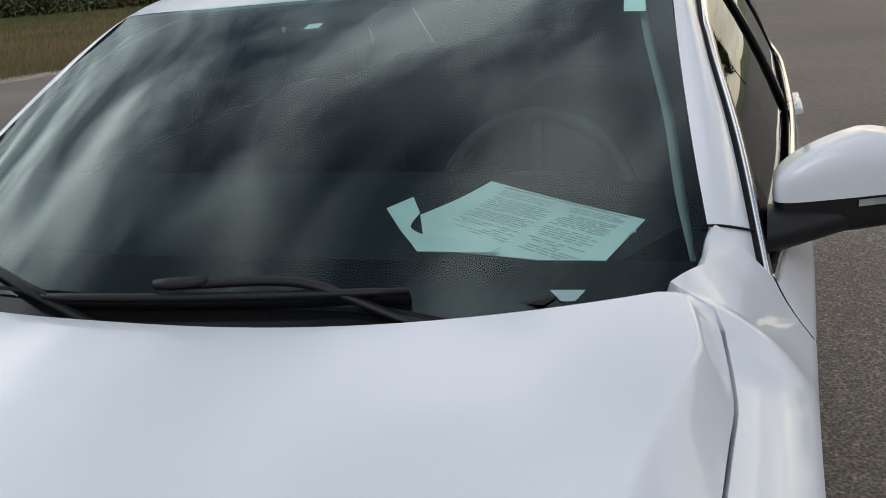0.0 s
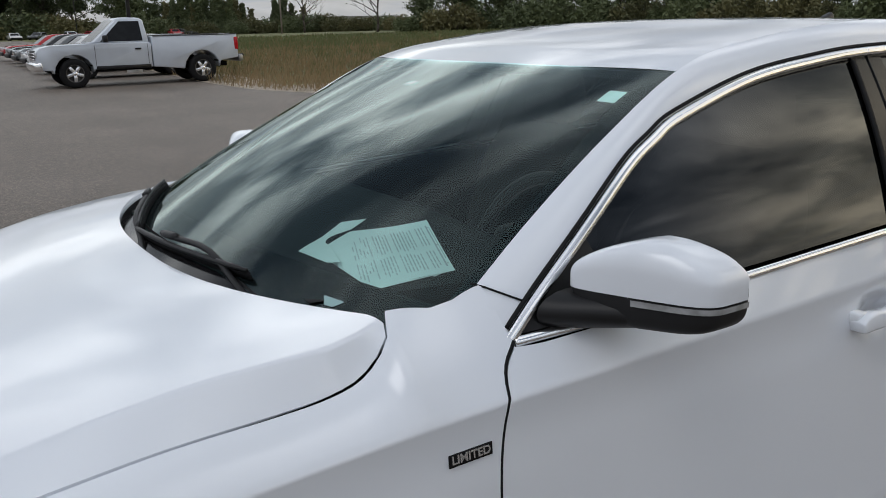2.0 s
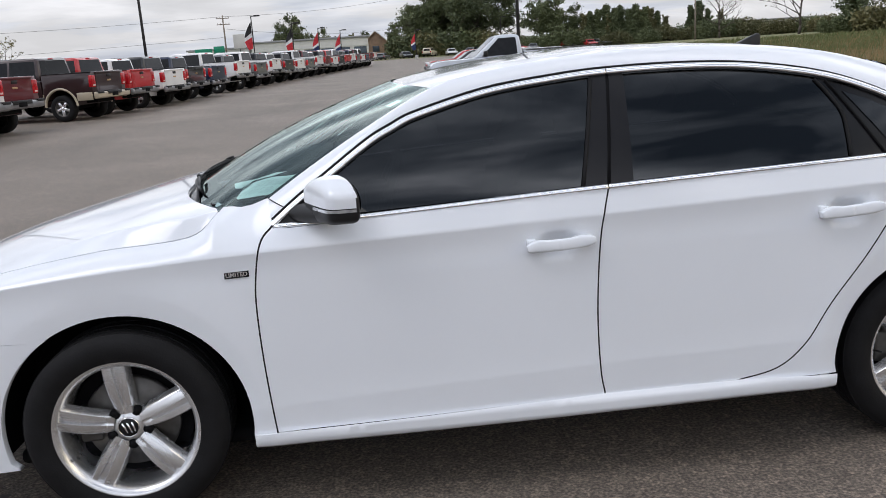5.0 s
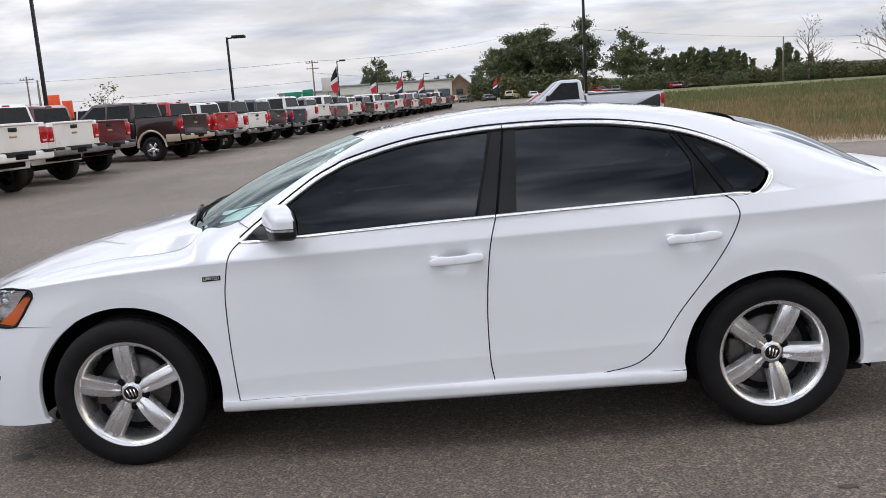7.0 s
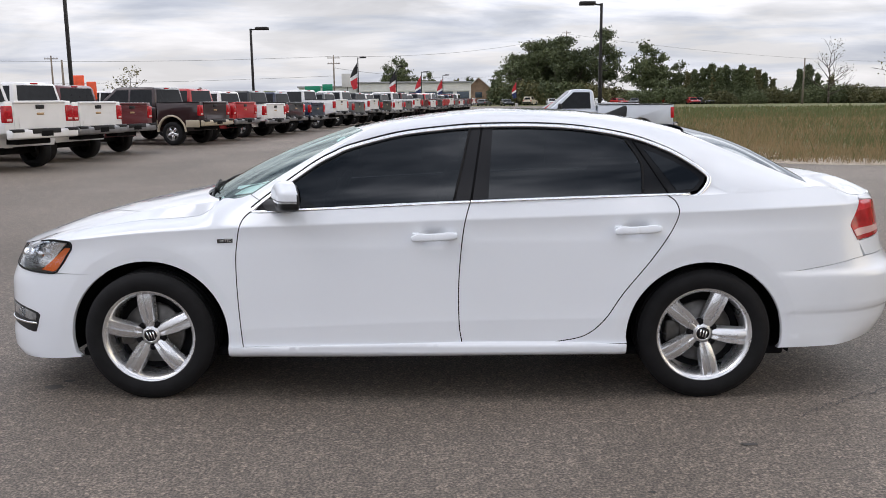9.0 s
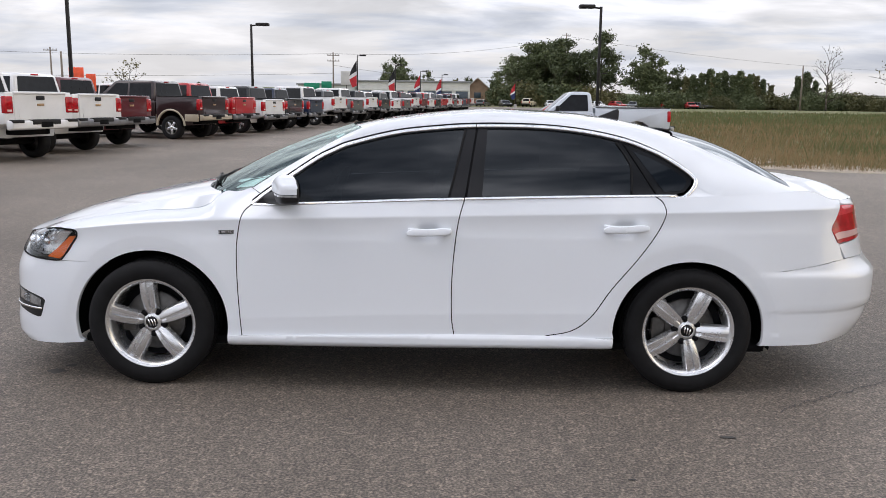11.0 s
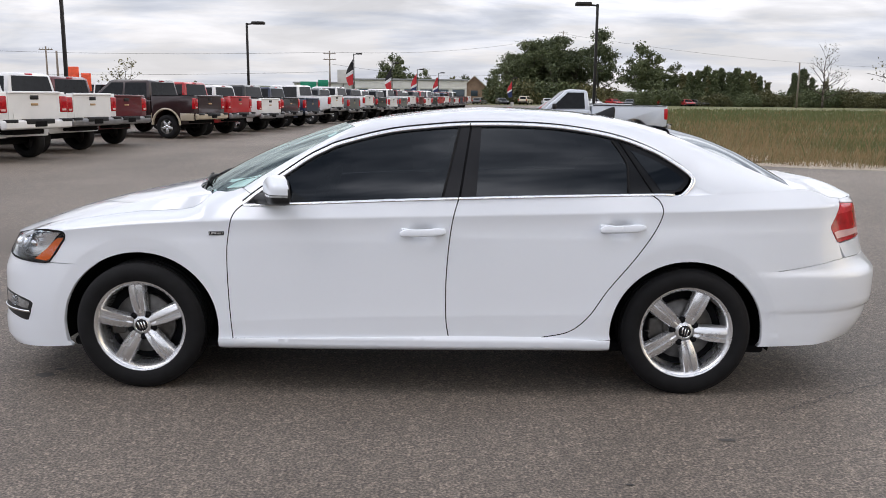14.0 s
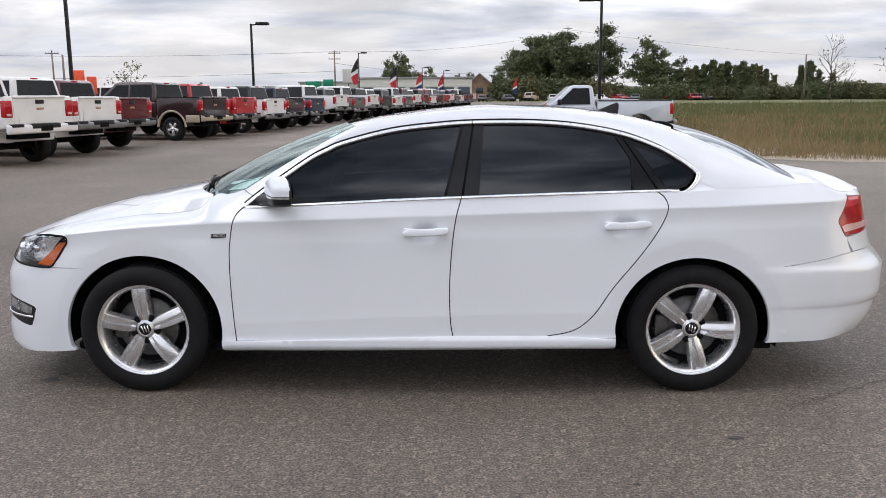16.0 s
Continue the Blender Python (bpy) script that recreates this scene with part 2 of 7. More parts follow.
def panel(outline, surf, out, step=0.03, gap=0.0027, thick=0.012, lines=()):
    """A sheet-metal panel: the outline in the surface's own two coordinates, filled, mapped through surf and folded in at its edge."""
    area = sum(outline[i - 1][0] * outline[i][1] - outline[i][0] * outline[i - 1][1] for i in range(len(outline)))
    loop = [tuple(map(float, p)) for p in (outline if area > 0 else outline[::-1])]
    dense = []
    for i in range(len(loop)):
        a, b = loop[i - 1], loop[i]
        n = max(1, round(math.dist(a, b) / (step * 0.8)))
        if math.dist(a, b) > 1e-5:
            dense += [(a[0] + (b[0] - a[0]) * k / n, a[1] + (b[1] - a[1]) * k / n) for k in range(n)]
    loop = []
    for i in range(len(dense)):
        a, b, c = dense[i - 1], dense[i], dense[(i + 1) % len(dense)]
        e1, e2 = Vector((b[0] - a[0], b[1] - a[1])).normalized(), Vector((c[0] - b[0], c[1] - b[1])).normalized()
        nrm = Vector((-(e1.y + e2.y), e1.x + e2.x))
        nrm = nrm.normalized() / max(0.5, (nrm.normalized().dot(Vector((-e1.y, e1.x))))) if nrm.length > 1e-6 else Vector((0, 0))
        loop.append((b[0] + nrm.x * gap, b[1] + nrm.y * gap))
    n = len(loop)
    lp = np.array(loop)
    pts = list(loop)
    # points along creases, which the sheet must follow
    for line in lines:
        for q in line:
            if np.min((lp[:, 0] - q[0]) ** 2 + (lp[:, 1] - q[1]) ** 2) > 0.0035**2 and inside(loop, *q):
                pts.append(q)
    crease = np.array(pts[n:] or [(99.0, 99.0)])
    x0, y0, x1, y1 = lp[:, 0].min(), lp[:, 1].min(), lp[:, 0].max(), lp[:, 1].max()
    for j in range(int((y1 - y0) / step) + 1):
        for i in range(int((x1 - x0) / step) + 1):
            q = (x0 + (i + 0.5 * (j % 2)) * step, y0 + (j + 0.3) * step)
            if np.min((lp[:, 0] - q[0]) ** 2 + (lp[:, 1] - q[1]) ** 2) > (0.55 * step) ** 2 and np.min((crease[:, 0] - q[0]) ** 2 + (crease[:, 1] - q[1]) ** 2) > (0.4 * step) ** 2 and inside(loop, *q):
                pts.append(q)
    got = delaunay_2d_cdt([Vector(p) for p in pts], [(i, (i + 1) % n) for i in range(n)], [], 0, 1e-6)
    verts2 = got[0]
    faces = []
    for f in got[2]:
        c = sum((verts2[i] for i in f), Vector((0, 0))) / 3
        if inside(loop, c.x, c.y):
            faces.append(list(f))
    out = Vector(out)
    pos, nor = [], []
    for p in verts2:
        c = Vector(surf(p[0], p[1]))
        e = 0.004
        da, db = Vector(surf(p[0] + e, p[1])) - Vector(surf(p[0] - e, p[1])), Vector(surf(p[0], p[1] + e)) - Vector(surf(p[0], p[1] - e))
        nv = da.cross(db).normalized()
        pos.append(c)
        nor.append(nv)
    flip = sum((v.dot(out) for v in nor)) < 0
    if flip:
        nor = [-v for v in nor]
        faces = [f[::-1] for f in faces]
    # fold the edge inwards
    edges = {}
    for f in faces:
        for k in range(3):
            a, b = f[k], f[(k + 1) % 3]
            if (b, a) in edges:
                del edges[(b, a)]
            else:
                edges[(a, b)] = 1
    if thick:
        twin = {}
        for a, b in edges:
            for v in (a, b):
                if v not in twin:
                    twin[v] = len(pos)
                    pos += [pos[v].copy(), pos[v] - nor[v] * thick]
                    nor += [nor[v].copy(), nor[v].copy()]
        for a, b in edges:
            side_way = (pos[b] - pos[a]).cross(nor[a]).normalized()
            for v in (a, b):
                nor[twin[v]], nor[twin[v] + 1] = (nor[v] * 0.5 + side_way).normalized(), side_way
            faces.append([twin[b], twin[a], twin[a] + 1, twin[b] + 1])
    me = bpy.data.meshes.new("panel")
    me.from_pydata(pos, [], faces)
    me.shade_smooth()
    me.normals_split_custom_set_from_vertices([v[:] for v in nor])
    return me


def grid_mesh(rows, close=False, flip=False):
    """A smooth sheet over rows of points."""
    bm = bmesh.new()
    vs = [[bm.verts.new(p) for p in row] for row in rows]
    m = len(rows[0])
    for i in range(len(rows) - 1):
        for j in range(m if close else m - 1):
            q = (vs[i][j], vs[i][(j + 1) % m], vs[i + 1][(j + 1) % m], vs[i + 1][j])
            try:
                bm.faces.new(q[::-1] if flip else q)
            except ValueError:
                pass
    bmesh.ops.remove_doubles(bm, verts=bm.verts, dist=1e-5)
    return bm


def lathe(profile, centre, axis="y", n=48):
    """Turns a profile of (radius, along) about an axis through centre."""
    rows = []
    for r, a in profile:
        row = []
        for k in range(n):
            u, v = r * math.cos(2 * math.pi * k / n), r * math.sin(2 * math.pi * k / n)
            q = {"y": (u, a, v), "x": (a, u, v), "z": (u, v, a)}[axis]
            row.append((centre[0] + q[0], centre[1] + q[1], centre[2] + q[2]))
        rows.append(row)
    bm = grid_mesh(rows, close=True)
    bmesh.ops.recalc_face_normals(bm, faces=bm.faces)
    return bm


def sweep(path, half_w, half_h, ups, round_cap=False):
    """A bar with a flat, softly edged section along a path; ups: the way that its face looks at each point."""
    rows = []
    n = len(path)
    for i in range(n):
        p = Vector(path[i])
        t = (Vector(path[min(i + 1, n - 1)]) - Vector(path[max(i - 1, 0)])).normalized()
        up = Vector(ups[i] if isinstance(ups, list) else ups)
        side_v = t.cross(up).normalized()
        up = side_v.cross(t).normalized()
        w = half_w[i] if isinstance(half_w, list) else half_w
        h = half_h[i] if isinstance(half_h, list) else half_h
        rows.append([p + side_v * a * w + up * b * h for a, b in ((-1, -1), (-1, 0.4), (-0.75, 1), (0.75, 1), (1, 0.4), (1, -1))])
    bm = grid_mesh(rows, close=True)
    for row in (rows[0], rows[-1]):
        try:
            bm.faces.new([min(bm.verts, key=lambda v: (v.co - q).length) for q in row])
        except ValueError:
            pass
    bmesh.ops.recalc_face_normals(bm, faces=bm.faces)
    return bm


def box(bm, x0, x1, y0, y1, z0, z1, bevel=0.0, seg=2):
    got = bmesh.ops.create_cube(bm, size=1, matrix=Matrix.Translation(((x0 + x1) / 2, (y0 + y1) / 2, (z0 + z1) / 2)) @ Matrix.Diagonal((x1 - x0, y1 - y0, z1 - z0, 1)))
    if bevel:
        bmesh.ops.bevel(bm, geom=list({e for v in got["verts"] for e in v.link_edges}), offset=bevel, segments=seg, affect="EDGES", profile=0.5)
    return bm


def rod(bm, a, b, r, r2=None, n=10):
    a, b = Vector(a), Vector(b)
    m = Matrix.Translation((a + b) / 2) @ (b - a).to_track_quat("Z", "Y").to_matrix().to_4x4()
    bmesh.ops.create_cone(bm, cap_ends=True, segments=n, radius1=r, radius2=r if r2 is None else r2, depth=(b - a).length, matrix=m)
    return bm


def prism(profile, y0, y1, bevel=0.0, seg=2, taper=None):
    """A profile in x and z, drawn out between y0 and y1 with softened edges. taper(x, z) gives a shift inwards at both ends."""
    bm = bmesh.new()
    t = taper or (lambda x, z: 0.0)
    a = [bm.verts.new((x, y0 + t(x, z), z)) for x, z in profile]
    b = [bm.verts.new((x, y1 - t(x, z), z)) for x, z in profile]
    bm.faces.new(a), bm.faces.new(b[::-1])
    for i in range(len(a)):
        bm.faces.new((a[i - 1], b[i - 1], b[i], a[i]))
    bmesh.ops.recalc_face_normals(bm, faces=bm.faces)
    if bevel:
        sharp = [e for e in bm.edges if e.calc_face_angle(0) > radians(25)]
        bmesh.ops.bevel(bm, geom=sharp, offset=bevel, segments=seg, affect="EDGES", profile=0.5, clamp_overlap=True)
    return bm


def resample(pts, n):
    p = np.array(pts, float)
    s = np.concatenate([[0], np.cumsum(np.linalg.norm(np.diff(p, axis=0), axis=1))])
    return [tuple(np.interp(np.linspace(0, s[-1], n), s, p[:, k])[i] for k in range(3)) for i in range(n)]


def upward(bm):
    bmesh.ops.recalc_face_normals(bm, faces=bm.faces)
    if sum(f.normal.z for f in bm.faces) < 0:
        bmesh.ops.reverse_faces(bm, faces=bm.faces)
    return bm


def bent(bm, angle=35):
    """Keeps edges sharper than the angle crisp."""
    for e in bm.edges:
        e.smooth = e.calc_face_angle(0) < radians(angle)
    return bm


# ---------------------------------------------------------------- the white sedan
MID = 0.917                       # half of the car's width: its middle line lies at y = MID
AXLE_F, AXLE_R, HUB_Z = 0.0, 2.803, 0.331
plan = [(-1.45, -0.935, 0.917), (-1.25, -0.925, 0.70), (-1.05, -0.89, 0.50), (-0.90, -0.83, 0.33), (-0.75, -0.725, 0.20), (-0.60, -0.595, 0.115), (-0.45, -0.45, 0.075), (-0.1, -0.1, 0.045),
        (0.4, 0.4, 0.028), (1.0, 1.0, 0.006), (1.5, 1.5, 0.0), (2.2, 2.2, 0.0), (2.8, 2.8, 0.012), (3.2, 3.2, 0.045), (3.5, 3.5, 0.09), (3.65, 3.645, 0.14), (3.8, 3.775, 0.225), (3.95, 3.877, 0.35),
        (4.15, 3.955, 0.55), (4.4, 3.985, 0.917)]
plan_x, plan_y = hermite([(s, x) for s, x, y in plan]), hermite([(s, y) for s, x, y in plan])
shoulder_z = hermite([(-0.6, 0.80), (0.0, 0.862), (0.5, 0.889), (1.63, 0.923), (2.65, 0.952), (3.5, 0.972), (3.9, 0.975)])
low_crease = hermite([(0.3, 0.362), (0.524, 0.376), (1.0, 0.401), (1.29, 0.413), (1.58, 0.421), (2.16, 0.431), (2.6, 0.44)])
lean_in = hermite([(0.35, 0.85), (0.6, 0.75), (1.1, 0.42), (1.63, 0.33), (2.5, 0.40), (3.2, 0.75), (3.7, 0.9)])
belt_z = hermite([(0.52, 0.950), (1.634, 1.003), (2.62, 1.029), (2.72, 1.030)])
nose_lean = hermite([(0.15, 0.06), (0.22, -0.008), (0.29, -0.012), (0.37, 0.0), (0.56, 0.0), (0.65, 0.028), (0.75, 0.082), (0.83, 0.162), (0.9, 0.25)])
tail_lean = hermite([(0.18, 0.20), (0.28, 0.09), (0.37, 0.035), (0.435, 0.020), (0.452, 0.004), (0.60, 0.0), (0.65, 0.030), (0.70, 0.067), (0.80, 0.090), (0.95, 0.120), (1.02, 0.160), (1.06, 0.22)])
rim_y = hermite([(-0.65, 0.235), (-0.5, 0.205), (-0.3, 0.180), (-0.1, 0.166), (0.008, 0.158), (0.153, 0.151), (0.208, 0.148), (0.264, 0.153), (0.311, 0.163), (0.340, 0.176), (0.366, 0.198), (0.43, 0.195), (0.52, 0.193), (0.60, 0.200)])
rim_z = hermite([(-0.65, 0.800), (-0.5, 0.830), (-0.3, 0.872), (-0.1, 0.903), (0.008, 0.916), (0.153, 0.924), (0.208, 0.929), (0.264, 0.937), (0.311, 0.960), (0.340, 0.991), (0.366, 1.002), (0.43, 1.017), (0.52, 1.036), (0.60, 1.080)])
HANDLES = ((1.457, 0.844), (2.450, 0.873))


def side(s, z):
    """The car's left flank: s runs along the car (round its corners at both ends), z is the height."""
    x, y = plan_x(s), plan_y(s)
    zc = shoulder_z(x)
    d = z - zc
    q = 0.026 + lean_in(x) * d if d > 0 else 0.026 * (1 - step01(-d / 0.42)) + 0.0025 * math.sin(math.pi * min(1.0, -d / 0.12))
    top = z
    if d > 0 and x < 0.60:
        # the fender's crowned top, which runs up to the hood's seam
        ey, ez = rim_y(max(x, -0.6)) - y - 0.026, max(0.01, rim_z(max(x, -0.6)) - zc)
        across = d * ey / ez
        w = step01((0.60 - x) / 0.14) * step01((x + 0.58) / 0.12)
        q += (0.026 + across - q) * w
        soft = 0.08 + 0.22 * step01((x - 0.34) / 0.14)
        top += (zc + ez * (1 - math.exp(-across / soft)) / (1 - math.exp(-ey / soft)) - top) * w
    if 0.3 < x < 2.6 and z < 0.66:
        zl = low_crease(x)
        ends = step01((x - 0.3) / 0.12) * step01((2.6 - x) / 0.12)
        q -= (0.012 * max(0.0, 1 - (z - zl) / 0.20) ** 2 if z > zl else 0.012 + 0.03 * min(zl - z, 0.13)) * ends
    for cx in (AXLE_F, AXLE_R):
        r = math.hypot(x - cx, z - HUB_Z)
        q += (0.10 * min(max(0.464 - r, 0.0), 0.08) - 0.006 * step01((0.62 - r) / 0.2)) * step01((z - 0.22) / 0.1)
    for hx, hz in HANDLES:
        q += 0.026 * math.exp(-(((x - hx + 0.006) / 0.055) ** 4) - ((z - hz + 0.008) / 0.034) ** 2)
    if s > 3.0:
        # the rear bumper stands proud of the quarter panel, with two soft folds
        w = step01((s - 3.05) / 0.40)
        q += w * (0.014 * step01((z - 0.615) / 0.045) + 0.006 * step01((0.450 - z) / 0.018) - 0.006 * step01((0.335 - z) / 0.03))
    x += step01((-0.45 - s) / 0.45) * nose_lean(z) - step01((s - 3.35) / 0.45) * tail_lean(z)
    return (x, y + q, top)


belt_y = hermite([(0.5, 0.118), (0.8, 0.088), (1.2, 0.066), (1.63, 0.057), (2.2, 0.062), (2.75, 0.080)])


def cabin(x, z):
    """The glazed upper side, leaning in above the belt line."""
    b = belt_y(x)
    d = z - belt_z(min(max(x, 0.5), 2.72))
    return (x, b + (0.41 * d + 0.42 * max(d, 0) ** 2) * (1 - 0.10 * step01((x - 2.4) / 0.4)) + 0.024 * max(0.0, (x - 2.3) / 0.6) ** 2, z)


def right(surf):
    return lambda a, b: (lambda p: (p[0], 2 * MID - p[1], p[2]))(surf(a, b))


def deeper(surf, d):
    return lambda a, b: (lambda p: (p[0], p[1] + d, p[2]))(surf(a, b))


hood_mid = hermite([(-0.95, 0.69), (-0.89, 0.742), (-0.70, 0.818), (-0.511, 0.878), (-0.16, 0.958), (0.165, 1.010), (0.40, 1.036)])


def hood_top(x, y):
    d = abs(y - MID)
    return (x, y, hood_mid(x) - (0.018 + 0.034 * step01((0.10 - x) / 0.5)) * (d / 0.74) ** 2 - 0.010 * (d / 0.74) ** 5 - 0.04 * max(0.0, -0.35 - x) * (d / 0.74) ** 2)


def hood_skin(x, y):
    """The hood's top, drawn down along its rim to meet the fender."""
    p = hood_top(x, y)
    d = abs(y - MID)
    rim_d, low = float(np.interp(x, RIM_X, RIM_D)), float(np.interp(x, RIM_X, RIM_LOW)) * step01((x + 0.74) / 0.26)
    start = min(0.686 + 0.19 * x, rim_d - 0.035)
    t = max(0.0, (d - start) / (rim_d - start))
    t = 1.12 * t * t / (t + 0.12)
    return (x, y, p[2] - low * min(t, 1.3))


def hood_back(y):
    d = abs(y - MID)
    return 0.157 + 0.20 * (d / 0.697) ** 2.5


def hood_edge(x):
    """The height of the seam between hood and fender."""
    return rim_z(x)


def arch(cx, r, a0, a1, n=28):
    shift = 0.006 if cx < 1 else -0.006
    return [(cx + shift + 1.048 * r * math.cos(radians(a0 + (a1 - a0) * k / n)), HUB_Z + 0.986 * r * math.sin(radians(a0 + (a1 - a0) * k / n))) for k in range(n + 1)]


seam_front = rounded_path([(0.535, 0.955), (0.492, 0.905), (0.469, 0.796), (0.463, 0.690), (0.471, 0.499), (0.489, 0.283)])
seam_mid = rounded_path([(1.633, belt_z(1.633)), (1.606, 0.903), (1.586, 0.758), (1.574, 0.582), (1.576, 0.403), (1.589, 0.311)])
seam_back = rounded_path([(2.606, belt_z(2.606)), (2.640, 1.0), (2.653, 0.945), (2.618, 0.858), (2.525, 0.725), (2.389, 0.561), (2.294, 0.425), (2.195, 0.345), (2.05, 0.313)])
belt_1 = [(x, belt_z(x)) for x in np.linspace(0.535, 1.633, 24)]
belt_2 = [(x, belt_z(x)) for x in np.linspace(1.633, 2.606, 24)]
hood_line = [(0.366, 1.030), (0.353, 1.010)] + [(x, hood_edge(x)) for x in np.linspace(0.340, -0.40, 40)]
ARCH_F, ARCH_R = 0.388, 0.376
RIM_X = list(np.linspace(-0.62, 0.40, 52))
RIM_D = [MID - side(x, hood_edge(x))[1] for x in RIM_X]
RIM_LOW = [hood_top(x, MID - d)[2] - side(x, hood_edge(x))[2] for x, d in zip(RIM_X, RIM_D)]

CREASES = [[(x, shoulder_z(x) + dz) for x in np.arange(-0.5, 3.7, 0.016)] for dz in (-0.007, 0.0, 0.007)]
CREASES += [[(x, low_crease(x) + dz) for x in np.arange(0.42, 2.5, 0.018)] for dz in (-0.007, 0.0, 0.007)]
CREASES += [[(x, shoulder_z(x) + f * (rim_z(x) - shoulder_z(x))) for x in np.arange(-0.45, 0.52, 0.012)] for f in (0.3, 0.5, 0.7, 0.85)]
CREASES += [[(cx + r * math.cos(a), HUB_Z + r * math.sin(a)) for a in np.arange(-0.3, 3.4, 0.022)] for cx in (0.0, 2.803) for r in (0.443, 0.454, 0.465)]
CREASES += [[(s, z) for s in np.arange(3.1, 4.4, 0.03)] for z in (0.335, 0.436, 0.450, 0.615, 0.638, 0.660)]

sedan = empty("sedan", "white four-door sedan parked on grey asphalt", "car")
sedan.location = (1.4, MID, 0)


def car_part(name, shape, mat, parent=None, label=""):
    ob = part(name, shape, mat, parent or sedan, label)
    if (parent or sedan) is sedan:
        ob.matrix_parent_inverse = Matrix.Translation((-1.4, -MID, 0))
    return ob


def both_sides(name, outline, surf, mat, label="", **kw):
    left = car_part(name, panel(outline, surf, (0, -1, 0), **kw), mat, None, label)
    other = car_part(name, panel(outline, right(surf), (0, 1, 0), **kw), mat, None, label)
    return left, other


fender_outline = seam_front[::-1] + [(0.526, 1.042), (0.508, 1.037), (0.47, 1.022), (0.43, 1.016)] + hood_line + [(-0.385, 0.768), (-0.43, 0.70), (-0.478, 0.650)] + arch(AXLE_F, ARCH_F, 125, -8)
both_sides("front_fender", fender_outline, side, WHITE, step=0.026, thick=0.03, lines=CREASES)
door_f = seam_front + [(x, 0.283 + 0.0255 * (x - 0.489)) for x in np.linspace(0.6, 1.5, 10)] + seam_mid[::-1] + belt_1[::-1]
door_r = seam_mid + [(1.75, 0.312), (1.9, 0.312)] + seam_back[::-1] + belt_2[::-1]
front_doors = both_sides("front_door", door_f, side, WHITE, step=0.024, lines=CREASES)
rear_doors = both_sides("rear_door", door_r, side, WHITE, step=0.024, lines=CREASES)
deck_line = rounded_path([(2.72, belt_z(2.72)), (2.95, 1.040), (3.2, 1.052), (3.36, 1.060), (3.55, 1.045), (3.70, 1.014), (3.80, 1.003)])
quarter = seam_back[::-1][:1] + [(2.05, 0.303), (2.41, 0.303)] + arch(AXLE_R, ARCH_R, 184, 53)[1:] + [(3.3, 0.655), (3.6, 0.695), (3.70, 0.70)] + [(3.68, 0.787), (3.618, 0.872), (3.70, 0.932), (3.775, 0.988)] + deck_line[::-1] + seam_back[:-1]
both_sides("quarter_panel", quarter, side, WHITE, step=0.026, thick=0.03, lines=CREASES)


def seal(name, points, depth=0.0035, mat=RUBBER):
    for m in (False, True):
        f = right(side) if m else side
        line = [(lambda p: (p[0], p[1] + (-depth if m else depth), p[2]))(f(x, z)) for x, z in points]
        car_part(name, sweep(line, 0.0034, 0.003, (0, 1 if m else -1, 0.1)), mat)


seal("door_seal", seam_front)
seal("door_seal", seam_mid)
seal("door_seal", seam_back)


def sill_surf(x, z):
    y = side(x, 0.31)[1]
    t = (z - 0.225 - 0.008 * x) / 0.08
    return (x, y - 0.016 + 0.045 * max(0.0, 0.35 - t) ** 2 * 6 + 0.012 * max(0.0, t - 0.75) * 4, z)


sill = [(0.415, 0.226), (1.4, 0.236), (2.402, 0.246), (2.404, 0.307), (2.05, 0.319), (1.589, 0.318), (1.0, 0.303), (0.489, 0.290), (0.414, 0.287)]
both_sides("side_sill", sill, sill_surf, WHITE, step=0.018, gap=0.001, thick=0.05)

bumper_f = [(-0.22, 0.6485), (-0.478, 0.6488), (-0.80, 0.652), (-1.0, 0.675), (-1.2, 0.69), (-1.45, 0.695), (-1.45, 0.19), (-1.1, 0.185), (-0.75, 0.19), (-0.5, 0.205), (-0.36, 0.218)] + arch(AXLE_F, ARCH_F, 196, 126)[1:]
both_sides("front_bumper", bumper_f, side, WHITE, step=0.03, gap=0.0008, thick=0.03, lines=CREASES)
bumper_r = [(3.03, 0.639), (3.3, 0.6545), (3.6, 0.6945), (3.74, 0.703), (4.4, 0.703), (4.4, 0.30), (3.9, 0.285), (3.7, 0.27), (3.5, 0.262), (3.17, 0.262)] + arch(AXLE_R, ARCH_R, -10, 54)[1:-1]
both_sides("rear_bumper", bumper_r, side, WHITE, step=0.03, gap=0.0006, thick=0.03, lines=CREASES)
trunk_face = [(3.725, 0.703), (4.4, 0.703), (4.4, 0.998), (3.95, 0.998), (3.95, 0.798), (3.80, 0.788), (3.675, 0.782)]
both_sides("trunk_corner", [(3.780, 0.986), (3.85, 0.980), (3.95, 0.974), (3.95, 1.000), (3.803, 1.002)], side, WHITE, step=0.03, gap=0.001)
both_sides("trunk_lid_face", trunk_face, side, WHITE, step=0.04)
grille = [(-0.98, 0.70), (-1.45, 0.705), (-1.45, 0.722), (-1.1, 0.728), (-0.99, 0.735)]
both_sides("grille", grille, deeper(side, 0.0), BLACK_TRIM, step=0.03)

